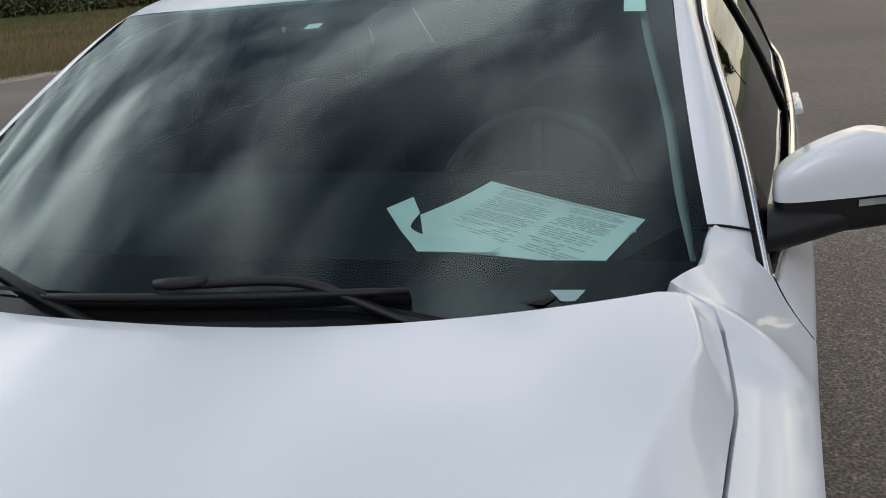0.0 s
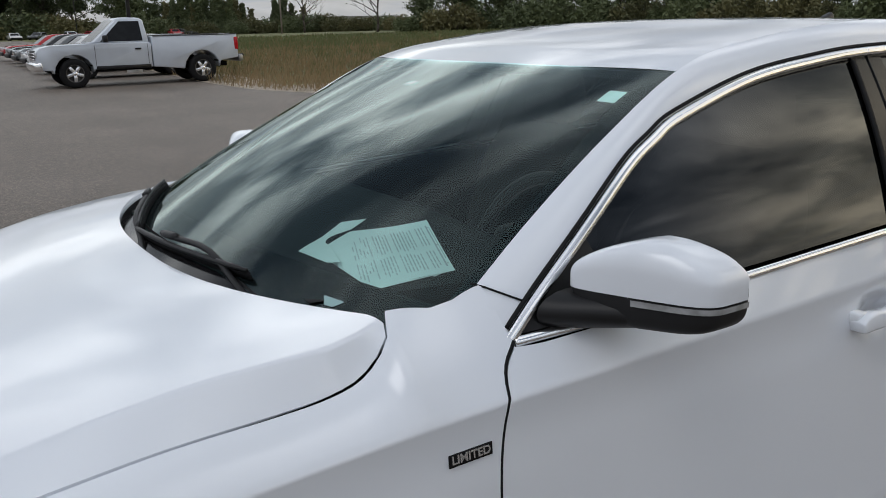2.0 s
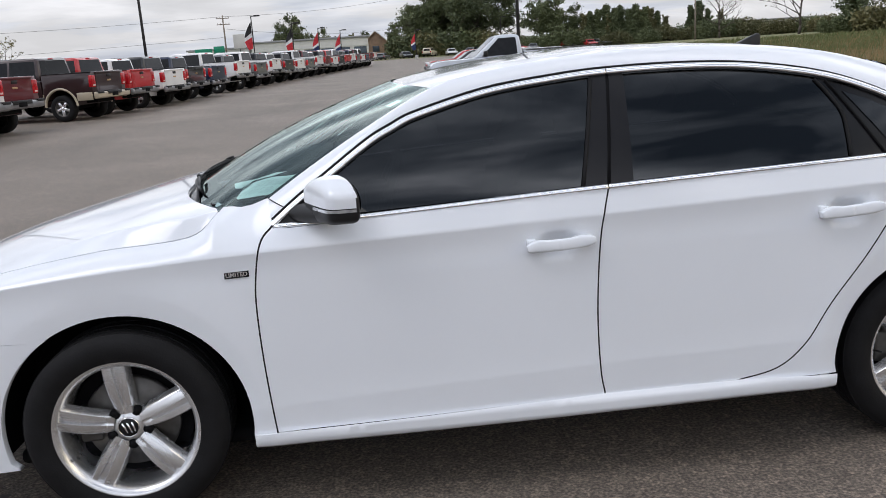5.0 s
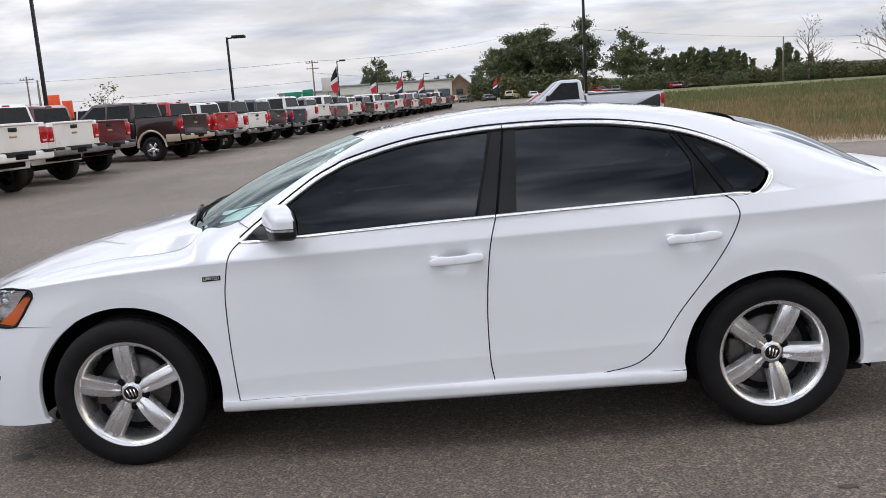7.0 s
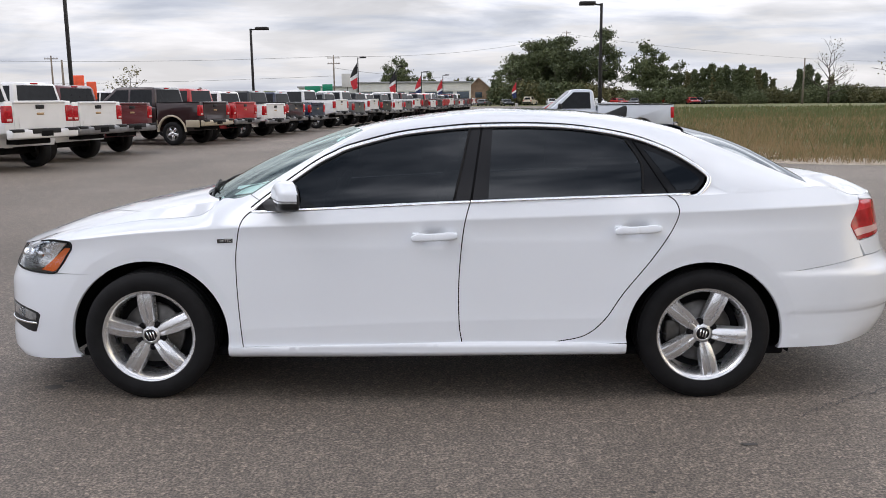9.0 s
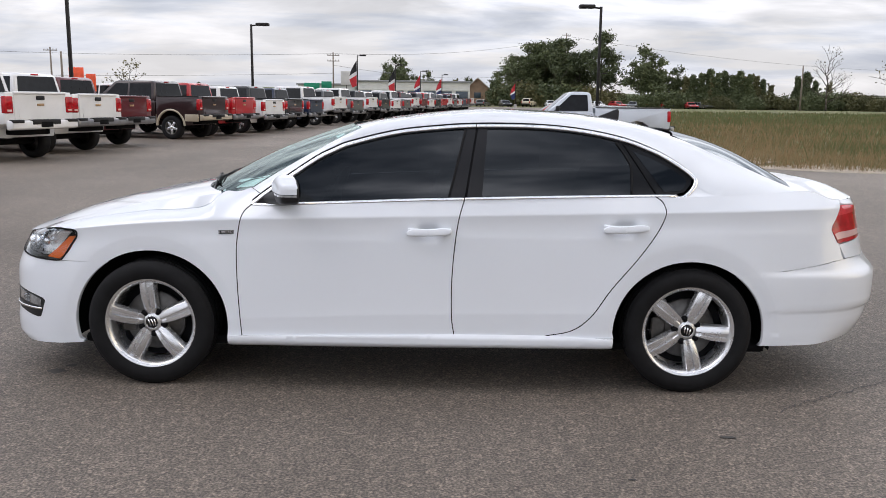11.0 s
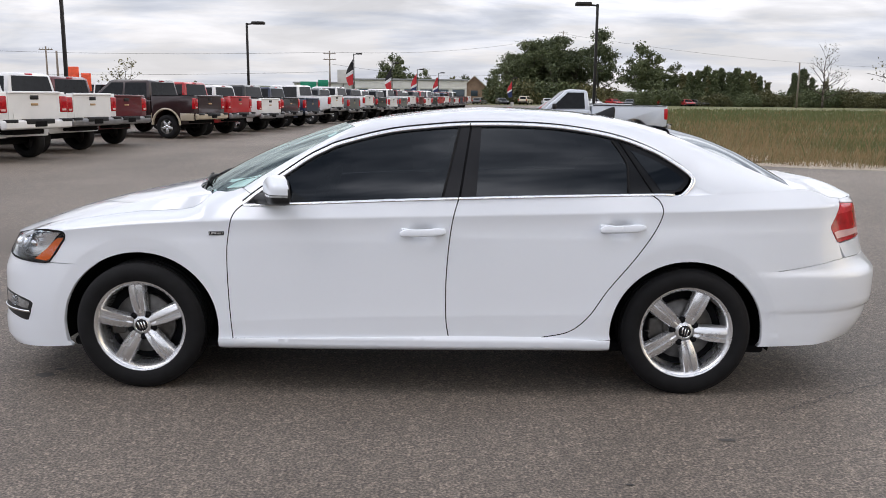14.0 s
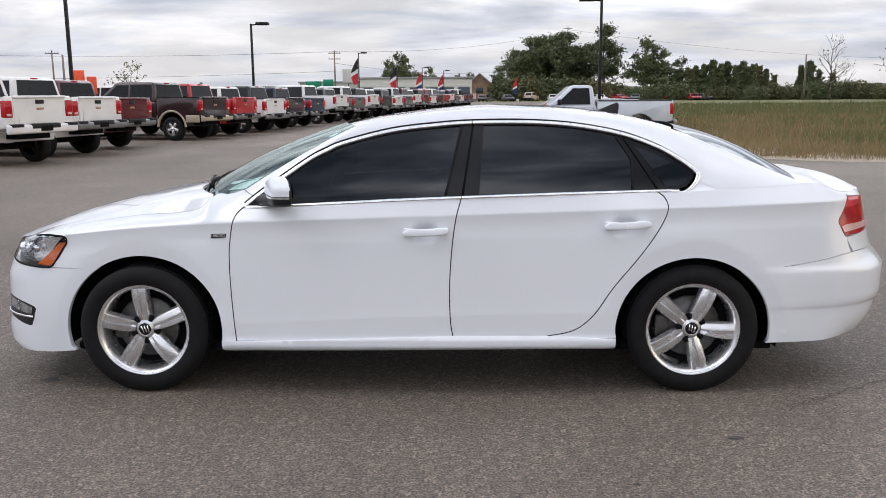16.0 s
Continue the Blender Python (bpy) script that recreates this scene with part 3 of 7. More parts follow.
# hood, with its nose and the curved rear edge
n_edge = [(0.353, side(0.353, 1.010)[1] + 0.0)] + [(x, side(x, hood_edge(x))[1] - 0.0012) for x in np.linspace(0.340, -0.62, 44)]
back_curve = [(hood_back(y), y) for y in np.linspace(0.240, 2 * MID - 0.240, 40)]
nose = [(-0.715, 0.33), (-0.80, 0.46), (-0.865, 0.64), (-0.89, MID)]
nose = rounded_path(nose + [(x, 2 * MID - y) for x, y in nose[-2::-1]])
hood_outline = n_edge + nose + [(x, 2 * MID - y) for x, y in n_edge[::-1]] + back_curve[::-1]
hood_fold = [[(x, MID + m * (min(0.686 + 0.19 * x, float(np.interp(x, RIM_X, RIM_D)) - 0.035) + e)) for x in np.arange(-0.55, 0.34, 0.014)] for m in (-1, 1) for e in (-0.004, 0.006, 0.018)]
car_part("hood", panel(hood_outline, hood_skin, (0, 0, 1), step=0.03, gap=0.0015, thick=0.014, lines=hood_fold), WHITE)

# the hood's lip over each headlight
def lip_rows(mirror):
    low = resample([side(a, z + 0.002) for a, z in rounded_path([(-0.383, 0.806), (-0.44, 0.817), (-0.58, 0.812), (-0.76, 0.791), (-0.95, 0.753), (-1.10, 0.735)], 6)], 26)
    rim = [q for q in n_edge if q[0] < -0.385] + [q for q in nose if q[1] < 0.56]
    high = resample([hood_skin(*q) for q in rim], 26)
    rows = []
    for f in (0, 0.15, 0.5, 0.85, 1.0):
        row = []
        for a, b in zip(low, high):
            p = Vector(a).lerp(Vector(b), f) + Vector((-0.2, -0.3, 0.5)) * (0.020 * f * (1 - f))
            row.append((p.x, 2 * MID - p.y if mirror else p.y, p.z - 0.001 * f))
        rows.append(row)
    return rows


for mirror in (False, True):
    car_part("hood_lip", upward(grid_mesh(lip_rows(mirror))), WHITE)

# roof and pillars: a strip from the window line up to the roof's corner, then the roof skin
chrome_line = rounded_path([(0.515, 0.955), (0.60, 1.022), (0.692, 1.087), (0.855, 1.197), (0.945, 1.243), (1.034, 1.279), (1.270, 1.337), (1.506, 1.365), (1.698, 1.377), (1.973, 1.377), (2.207, 1.360), (2.442, 1.317), (2.620, 1.252), (2.735, 1.186), (2.792, 1.144)], 8)
chrome_tip = rounded_path([(2.792, 1.144), (2.812, 1.118), (2.803, 1.086), (2.770, 1.050), (2.742, 1.034), (2.705, 1.030)], 5)
roof_mid = hermite([(0.95, 1.345), (1.04, 1.362), (1.22, 1.396), (1.56, 1.436), (1.79, 1.451), (2.1, 1.444), (2.436, 1.413), (2.75, 1.340), (2.8, 1.322)])
corner_pts = [(0.521, 0.192, 1.034), (0.66, 0.222, 1.122), (0.86, 0.258, 1.238), (1.09, 0.292, 1.352), (1.3, 0.318, 1.398), (1.7, 0.332, 1.436), (2.1, 0.336, 1.432), (2.45, 0.338, 1.396), (2.72, 0.328, 1.328), (2.95, 0.287, 1.236), (3.18, 0.246, 1.136), (3.36, 0.220, 1.062)]
low_pts = [(p[0], cabin(*p)[1], p[1]) for p in chrome_line + [q for q in chrome_tip[1:] if q[1] > 1.085]]
low_pts += [(lambda q: (q[0], q[1] - 0.001, q[2]))(side(p[0], p[1] - 0.004)) for p in deck_line if 2.875 < p[0] < 3.37]


def corner_at(x):
    pts = CORNER
    xs = [p[0] for p in pts]
    return tuple(np.interp(x, xs, [p[k] for p in pts]) for k in range(3))


CORNER = rounded_path(corner_pts, 10)


def strip_rows(mirror):
    rows = []
    # pair each corner point with a foot on the window line, by share of the way
    n = 90
    low = resample(low_pts, 240)
    top = resample(CORNER, n)
    shares = hermite([(0, 0), (0.20, 0.175), (0.44, 0.40), (0.62, 0.60), (0.75, 0.725), (0.87, 0.86), (1, 1)])
    for i in range(n):
        f = shares(i / (n - 1)) * 239
        k = min(238, int(f))
        lo = np.array(low[k]) * (1 - (f - k)) + np.array(low[k + 1]) * (f - k)
        hi = np.array(top[i])
        rise = hi[2] - lo[2]
        ctrl = lo + (hi - lo) * np.array([0.55, 0.42, 0.80])
        row = []
        for v in np.linspace(0, 1, 9):
            p = lo * (1 - v) ** 2 + ctrl * 2 * v * (1 - v) + hi * v * v
            row.append((p[0], 2 * MID - p[1] if mirror else p[1], p[2]))
        rows.append(row)
    return rows


def roof_skin():
    rows = []
    for f in np.linspace(0, 1, 40):
        row = []
        for k in range(31):
            g = -1 + 2 * k / 30
            xs = 1.09 + f * (2.72 - 1.09)
            cx, cy, cz = corner_at(xs)
            y = MID + g * (MID - cy)
            bulge = 1 - g * g
            x = xs + bulge * ((0.985 - 1.09) * (1 - f) ** 3 + (2.80 - 2.72) * f**3)
            z = cz + (roof_mid(x) - cz) * (1 - abs(g) ** 2.4)
            row.append((x, y, z))
        rows.append(row)
    return rows


for_roof = grid_mesh(roof_skin())
for mirror in (False, True):
    extra = grid_mesh(strip_rows(mirror), flip=mirror)
    me = bpy.data.meshes.new("strip")
    extra.to_mesh(me)
    for_roof.from_mesh(me)
    extra.free()
# the small field of sheet metal under the tip of the quarter window
tip_line = resample([(p[0], cabin(*p)[1], p[1]) for p in chrome_tip if p[1] < 1.105], 12)
sill_line = resample([side(x, float(np.interp(x, [p[0] for p in deck_line], [p[1] for p in deck_line])) - 0.004) for x in np.linspace(2.99, 2.715, 12)], 12)
for mirror in (False, True):
    rows = [[(lambda q: (q.x, 2 * MID - q.y if mirror else q.y, q.z))(Vector(a).lerp(Vector(b), f)) for a, b in zip(tip_line, sill_line)] for f in (0, 0.5, 1)]
    extra = grid_mesh(rows, flip=mirror)
    me = bpy.data.meshes.new("strip")
    extra.to_mesh(me)
    for_roof.from_mesh(me)
    extra.free()
bmesh.ops.remove_doubles(for_roof, verts=for_roof.verts, dist=0.004)
bmesh.ops.recalc_face_normals(for_roof, faces=for_roof.faces)
if sum(f.normal.z for f in for_roof.faces) < 0:
    bmesh.ops.reverse_faces(for_roof, faces=for_roof.faces)
car_part("roof", for_roof, WHITE)


# glass in front and behind: a sheet between a lower and an upper curve
SIDE_EDGE = rounded_path([(0.33, 0.152, 0.912), (0.42, 0.172, 0.970)] + corner_pts[:4], 10)
edge_s = np.concatenate([[0], np.cumsum(np.linalg.norm(np.diff(np.array(SIDE_EDGE), axis=0), axis=1))])


def windshield(u, v):
    """u runs across from -1 to 1, v from under the hood's edge up to the roof."""
    g = abs(u)
    e = [float(np.interp(v * edge_s[-1], edge_s, [p[k] for p in SIDE_EDGE])) for k in range(3)]
    bow = math.sin(math.pi * v)
    cx, cz = 0.105 + 0.880 * v - 0.022 * bow, 0.968 + 0.394 * v + 0.030 * bow
    return (cx + (e[0] - cx) * g**2.2, MID + u * (MID - e[1]), cz + (e[2] - cz) * g**2.5)


def rear_glass(u, v):
    g = abs(u)
    c0, c1 = corner_at(2.735), corner_at(3.34)
    p1 = Vector((2.81 - 0.075 * g * g, MID + u * (MID - c0[1] - 0.006), 1.333 - 0.004 * g))
    p0 = Vector((3.44 - 0.10 * g * g, MID + u * (MID - c1[1] - 0.006), 1.070 + 0.006 * (1 - g)))
    p = p0.lerp(p1, v)
    return (p.x, p.y, p.z + 0.036 * math.sin(math.pi * v) * (1 - g ** 3) + 0.016 * (1 - g * g))


def sheet(surf, u0, u1, v0, v1, nu, nv, drop=0.0):
    return grid_mesh([[tuple(Vector(surf(u, v)) - Vector((-0.45, 0, 0.9)) * drop) for u in np.linspace(u0, u1, nu)] for v in np.linspace(v0, v1, nv)])


def glass_foot(u):
    """Where the visible glass begins above the cowl."""
    return 0.104 - 0.040 * step01((abs(u) - 0.40) / 0.32)


screen = car_part("windshield", upward(grid_mesh([[windshield(u, glass_foot(u) + (1 - glass_foot(u)) * k / 20) for u in np.linspace(-1, 1, 41)] for k in range(21)])), WS_GLASS, None, "curved clear windshield reflecting clouds")
screen.visible_shadow = False
# the black printed border under the glass
def border_u(v):
    """How far from the middle the side border begins."""
    return 0.972 - 0.045 * step01((v - 0.45) / 0.5)


def border(rows):
    return upward(grid_mesh([[tuple(Vector(windshield(u, v)) - Vector((-0.45, 0, 0.9)) * 0.003) for u in us] for v, us in rows]))


car_part("windshield_border", border([(v, np.linspace(-1, 1, 31)) for v in (0.955, 0.985, 1.0)]), GLOSS_BLACK, screen, "black printed border")
for sgn in (-1, 1):
    car_part("windshield_border", border([(v, sgn * np.linspace(border_u(v), 1, 4)) for v in np.linspace(0, 0.955, 24)]), GLOSS_BLACK, screen, "black printed border")
car_part("windshield_border", border([(v, np.linspace(-border_u(v), border_u(v), 31)) for v in np.linspace(0, 0.195, 8)]), GLOSS_BLACK, screen, "black printed border")
car_part("sensor_patch", border([(v, np.linspace(-w, w, 8)) for v, w in ((0.86, 0.13), (0.885, 0.16), (0.955, 0.18))]), GLOSS_BLACK, screen, "black printed sensor patch")
back_pane = car_part("rear_window", upward(sheet(rear_glass, -1, 1, 0, 1, 25, 13)), TINT_GLASS, None, "dark tinted rear window")
car_part("rear_window_surround", upward(sheet(rear_glass, -1, 1, 0, 1, 25, 13, drop=0.012)), GLOSS_BLACK, back_pane)


rear_rim = [(side(s, 1.0)[0] - 0.001, side(s, 1.0)[1]) for s in (3.82, 3.88, 3.95, 4.05, 4.15, 4.28, 4.4)]


deck_side = [(side(p, z)[0], side(p, z)[1] + 0.003, z) for p, z in deck_line if p > 3.30]
EDGE = sorted(deck_side + [(x, y, 1.0) for x, y in rear_rim[1:]])


def deck(x, y):
    d = abs(y - MID)
    crown = max(1.004, 1.085 - 0.10 * max(0.0, x - 3.42) ** 1.6 - 1.2 * max(0.0, x - 3.60) ** 2)
    rim_at, foot = (float(np.interp(x, [e[0] for e in EDGE], [e[k] for e in EDGE])) for k in (1, 2))
    return (x, y, crown - (crown - foot) * min(1.0, d / max(0.05, MID - rim_at)) ** 3.2)


deck_side = [(x, y) for x, y, z in deck_side]
deck_outline = deck_side + rear_rim + [(x, 2 * MID - y) for x, y in rear_rim[-2::-1]] + [(x, 2 * MID - y) for x, y in deck_side[::-1]] + [(3.40, MID)]
car_part("trunk_lid", panel(deck_outline, deck, (0, 0, 1), step=0.04, thick=0.02), WHITE)

# cowl under the wipers
cowl = []
for f in np.linspace(0, 1, 6):
    row = []
    for u in np.linspace(-0.985, 0.985, 40):
        a = Vector(windshield(u, glass_foot(u) + 0.012)) + Vector((-0.45, 0, 0.9)) * 0.004
        b = Vector((hood_back(a.y) - 0.02, a.y, hood_top(min(hood_back(a.y), 0.39), a.y)[2] - 0.022))
        row.append(tuple(a.lerp(b, f) + Vector((0, 0, -(0.012 + 0.03 * step01((0.95 - abs(u)) / 0.3)) * math.sin(math.pi * f) ** 0.6))))
    cowl.append(row)
car_part("cowl_grille", upward(grid_mesh(cowl)), BLACK_TRIM)

# inner shell, so that no seam shows daylight
shell_l = [(-0.43, 0.66), (-0.40, 0.78), (0.35, 0.90), (0.52, 0.92), (0.56, 0.94)] + belt_1[1:] + belt_2 + [(2.72, 1.02), (3.3, 1.03), (3.6, 0.98), (3.62, 0.70), (3.08, 0.63)] + arch(AXLE_R, ARCH_R + 0.02, 50, 184) + [(2.3, 0.24), (0.45, 0.235)] + arch(AXLE_F, ARCH_F + 0.02, -8, 128)
both_sides("inner_shell", shell_l, deeper(side, 0.028), UNDER, step=0.05, thick=0)
for cx in (AXLE_F, AXLE_R):
    for y0, y1 in ((0.075, 0.45), (2 * MID - 0.45, 2 * MID - 0.075)):
        rows = [[(cx + (0.445 if k == 0 else 0.43) * math.cos(a), y, HUB_Z + 0.415 * math.sin(a)) for k, y in enumerate((y0, y1))] for a in np.linspace(radians(-14), radians(194), 26)]
        liner = grid_mesh(rows)
        inner = y1 if y0 < MID else y0
        cap = [liner.verts.new((cx + 0.43 * math.cos(a), inner, HUB_Z + 0.415 * math.sin(a))) for a in np.linspace(radians(-14), radians(194), 26)]
        liner.faces.new(cap)
        car_part("wheel_arch_liner", liner, UNDER)
car_part("floor_pan", box(bmesh.new(), -0.40, 3.25, 0.16, 2 * MID - 0.16, 0.19, 0.24, 0.02), UNDER)
# side glazing
def cut_path(path, x0, x1):
    """The stretch of a path between two places along the car."""
    got = []
    for i in range(len(path) - 1):
        for k in range(4):
            t = k / 4
            got.append((path[i][0] + (path[i + 1][0] - path[i][0]) * t, path[i][1] + (path[i + 1][1] - path[i][1]) * t))
    got.append(tuple(path[-1]))
    kept = [p for p in got if x0 < p[0] < x1]
    at = lambda x: float(np.interp(x, [p[0] for p in got], [p[1] for p in got]))
    return ([(x0, at(x0))] if x0 > got[0][0] else []) + kept + ([(x1, at(x1))] if x1 < got[-1][0] else [])


inner_top = [(x + 0.005, z - 0.022) for x, z in chrome_line]


def top_at(x):
    return float(np.interp(x, [p[0] for p in inner_top], [p[1] for p in inner_top]))


top_f = [(x, top_at(x)) for x in np.linspace(0.60, 1.628, 40)]
glass_f = [(0.60, belt_z(0.6) + 0.016)] + top_f + [(1.636, top_at(1.636))] + [(1.552, belt_z(1.552) + 0.012)]
top_r = [(x, top_at(x)) for x in np.linspace(1.750, 2.405, 26)]
glass_r = [(1.722, belt_z(1.722) + 0.012)] + top_r + [(2.419, top_at(2.419)), (2.486, 1.178), (2.484, belt_z(2.484) + 0.012)]
glass_q = rounded_path([(2.503, 1.250), (2.60, 1.212), (2.70, 1.160), (2.758, 1.118), (2.768, 1.095), (2.735, 1.058)], 4) + [(2.652, 1.052)]
pillar_b1 = [(1.552, belt_z(1.552) + 0.010), (1.636, top_at(1.636) + 0.004), (1.690, top_at(1.690) + 0.004), (1.633, belt_z(1.633) + 0.010)]
pillar_b2 = [(1.645, belt_z(1.645) + 0.010), (1.701, top_at(1.701) + 0.004), (1.75, top_at(1.75) + 0.004), (1.722, belt_z(1.722) + 0.010)]
pillar_c = [(2.484, belt_z(2.484) + 0.010), (2.486, 1.178), (2.419, top_at(2.419)), (2.45, top_at(2.45)), (2.62, top_at(2.62)), (2.74, top_at(2.74)), (2.785, 1.128), (2.798, 1.112), (2.79, 1.088), (2.757, 1.052), (2.70, 1.040)]
sail = [(0.528, 0.962), (0.60, 1.016), (0.730, 1.095), (0.748, 1.04), (0.752, belt_z(0.75) + 0.008)]
inner_cabin = deeper(cabin, 0.010)
for mirror in (False, True):
    f = right if mirror else (lambda q: q)
    o = (0, 1, 0) if mirror else (0, -1, 0)
    k = 1 if mirror else 0
    for name, outline, door in (("front_side_window", glass_f, front_doors[k]), ("rear_side_window", glass_r, rear_doors[k]), ("quarter_window", glass_q, None)):
        pane = part(name, panel(outline, f(inner_cabin), o, step=0.05, gap=0, thick=0.004), TINT_GLASS, door, "dark tinted side glass") if door else car_part(name, panel(outline, f(deeper(cabin, 0.004)), o, step=0.05, gap=0, thick=0.004), TINT_GLASS, None, "dark tinted quarter glass")
    for strip_b in (pillar_b1, pillar_b2):
        car_part("door_pillar", panel(strip_b, f(deeper(cabin, 0.005)), o, step=0.05, gap=0, thick=0.01), PILLAR, None, "gloss black door pillar")
    car_part("rear_pillar", panel(pillar_c, f(deeper(cabin, 0.008)), o, step=0.05, gap=0, thick=0.01), GLOSS_BLACK, None, "gloss black rear pillar")
    part("mirror_sail", panel(sail, f(deeper(cabin, 0.002)), o, step=0.03, gap=0, thick=0.01), BLACK_TRIM, front_doors[k])
    sgn = 1 if mirror else -1

    def lay(points, lift):
        got = []
        for x, z in points:
            p = f(cabin)(x, z)
            got.append((p[0], p[1] + sgn * lift, p[2]))
        return got

    way = Vector((0, sgn, 0.75))
    car_part("window_gasket", sweep(lay([(x - 0.002, z + 0.004) for x, z in chrome_line[2:]], 0.0005), 0.0038, 0.005, way), RUBBER)
    car_part("pillar_gap", sweep(lay([(1.639 + 0.0567 * t, 1.012 + 0.345 * t) for t in np.linspace(0, 1, 8)], -0.012), 0.012, 0.004, way), UNDER)
    car_part("pillar_gap", sweep(lay([(2.452 + 0.158 * t, 1.290 - 0.250 * t) for t in np.linspace(0, 1, 8)], -0.0045), 0.0035, 0.004, way), UNDER)
    car_part("glass_channel", sweep(lay([(1.553 + 0.082 * t, 1.012 + 0.338 * t) for t in np.linspace(0, 1, 8)], -0.003), 0.006, 0.004, way), RUBBER)
    car_part("glass_channel", sweep(lay(rounded_path([(2.415, 1.296), (2.450, 1.245), (2.484, 1.182), (2.487, 1.12), (2.484, 1.042)], 4), -0.006), 0.005, 0.004, way), RUBBER)
    for name, path in (("chrome_trim", cut_path(chrome_line, 0, 1.686)), ("chrome_trim", cut_path(chrome_line, 1.690, 2.436)), ("chrome_trim", cut_path(chrome_line, 2.438, 9) + chrome_tip[1:])):
        car_part(name, sweep(lay([(x + 0.003, z - 0.009) for x, z in path], 0.002), 0.0105, 0.008, way), CHROME, None, "bright chrome window trim")
    for path in (cut_path(belt_1, 0.54, 1.631), cut_path(belt_2, 1.635, 9) + [(2.66, belt_z(2.66)), (2.715, belt_z(2.715))]):
        car_part("belt_trim", sweep(lay([(x, z + 0.003) for x, z in path], 0.004), 0.0085, 0.008, way), CHROME, None, "bright chrome belt trim")


# wheels
def wheel(name, cx, cy, out, spin):
    """out: -1 when the wheel's face looks towards -y."""
    w = empty(name, "", "")
    w.parent = sedan
    w.matrix_parent_inverse = Matrix.Translation((-1.4, -MID, 0))
    w.location = (cx, cy, HUB_Z)
    R = 0.331
    big = Matrix.Diagonal((1.062, 1.0, 1.062, 1))
    prof = [(0.236, -0.098), (0.249, -0.106), (0.275, -0.112), (0.300, -0.109), (0.318, -0.098), (0.328, -0.084)]
    tread = []
    for a, b in ((-0.084, -0.052), (-0.044, -0.006), (0.006, 0.044), (0.052, 0.084)):
        tread += [(R - 0.008, a), (R, a + 0.001), (R, b - 0.001), (R - 0.008, b)]
    prof = prof + tread + [(r, -a) for r, a in prof[::-1]]
    part("tyre", bent(lathe([(r, a) for r, a in prof], (0, 0, 0), n=72), 40), RUBBER, w)
    o = out
    # face at y = o * 0.09
    rim = [(0.225, 0.088), (0.2285, 0.094), (0.2265, 0.099), (0.219, 0.0985), (0.212, 0.092), (0.204, 0.082), (0.199, 0.06), (0.195, 0.0), (0.195, -0.08), (0.21, -0.09)]
    part("rim", bent(lathe([(r * 1.062, a * o) for r, a in rim], (0, 0, 0), n=72), 50), ALLOY, w)
    part("brake_disc", lathe([(0.03, o * 0.02), (0.155, o * 0.02), (0.158, o * 0.01), (0.158, 0.0)], (0, 0, 0), n=48), DISC, w)
    part("hub_backing", lathe([(0.001, -o * 0.02), (0.198, -o * 0.02)], (0, 0, 0), n=32), UNDER, w)
    cal = bmesh.new()
    box(cal, -0.175, -0.10, o * 0.0 - 0.03, o * 0.0 + 0.045, -0.06, 0.06, 0.012)
    part("brake_caliper", cal, DISC, w)
    hub = [(0.0, 0.068), (0.034, 0.068), (0.036, 0.072), (0.040, 0.071), (0.046, 0.066), (0.070, 0.060), (0.074, 0.050), (0.074, 0.02)]
    part("hub", bent(lathe([(r, a * o) for r, a in hub], (0, 0, 0), n=40), 40), ALLOY, w)
    for i in range(5):
        a = radians(spin + 72 * i)
        rows = []
        for t in np.linspace(0, 1, 9):
            r = 0.045 + t * 0.163
            hw = 0.027 + 0.010 * t + 0.004 * math.sin(math.pi * t)
            y = 0.070 + 0.030 * math.sin(math.pi * min(1, t * 0.72)) * 0.75 - 0.006 * t
            gw = 0.002 + 0.006 * t
            groove = 0.011 * step01(t / 0.25)
            c = -0.006
            prof2 = [(-hw - 0.006, y - 0.040), (-hw, y - 0.006), (-hw + 0.004, y), (c - gw - 0.004, y - 0.001), (c - gw, y - groove), (c + gw, y - groove), (c + gw + 0.004, y + 0.001), (hw - 0.006, y - 0.003), (hw, y - 0.010), (hw + 0.006, y - 0.040)]
            rows.append([(r * math.cos(a) - u * math.sin(a) * 1.0, o * v, r * math.sin(a) + u * math.cos(a)) for u, v in prof2])
        sp = grid_mesh(rows)
        bmesh.ops.recalc_face_normals(sp, faces=sp.faces)
        if sum(f.normal.y * o for f in sp.faces) < 0:
            bmesh.ops.reverse_faces(sp, faces=sp.faces)
        bmesh.ops.transform(sp, matrix=big, verts=sp.verts)
        part("spoke", bent(sp, 45), ALLOY, w)
        b = radians(spin + 36 + 72 * i)
        nut = lathe([(0.0, o * 0.0740), (0.0085, o * 0.0740), (0.0095, o * 0.0690), (0.0150, o * 0.0680), (0.0165, o * 0.0690), (0.0172, o * 0.055)], (0.062 * math.cos(b), 0, 0.062 * math.sin(b)), n=14)
        part("lug_nut", nut, UNDER, w)
    part("centre_cap", lathe([(0.0, o * 0.0745), (0.031, o * 0.0745), (0.033, o * 0.070)], (0, 0, 0), n=32), GLOSS_BLACK, w, "round dark centre cap")
    ring = lathe([(0.0315, o * 0.0702), (0.032, o * 0.0755), (0.0338, o * 0.0755), (0.035, o * 0.070)], (0, 0, 0), n=32)
    part("cap_ring", ring, CHROME, w)
    # plain slanting bars across the cap
    ca, sa = math.cos(radians(spin - 90)), math.sin(radians(spin - 90))
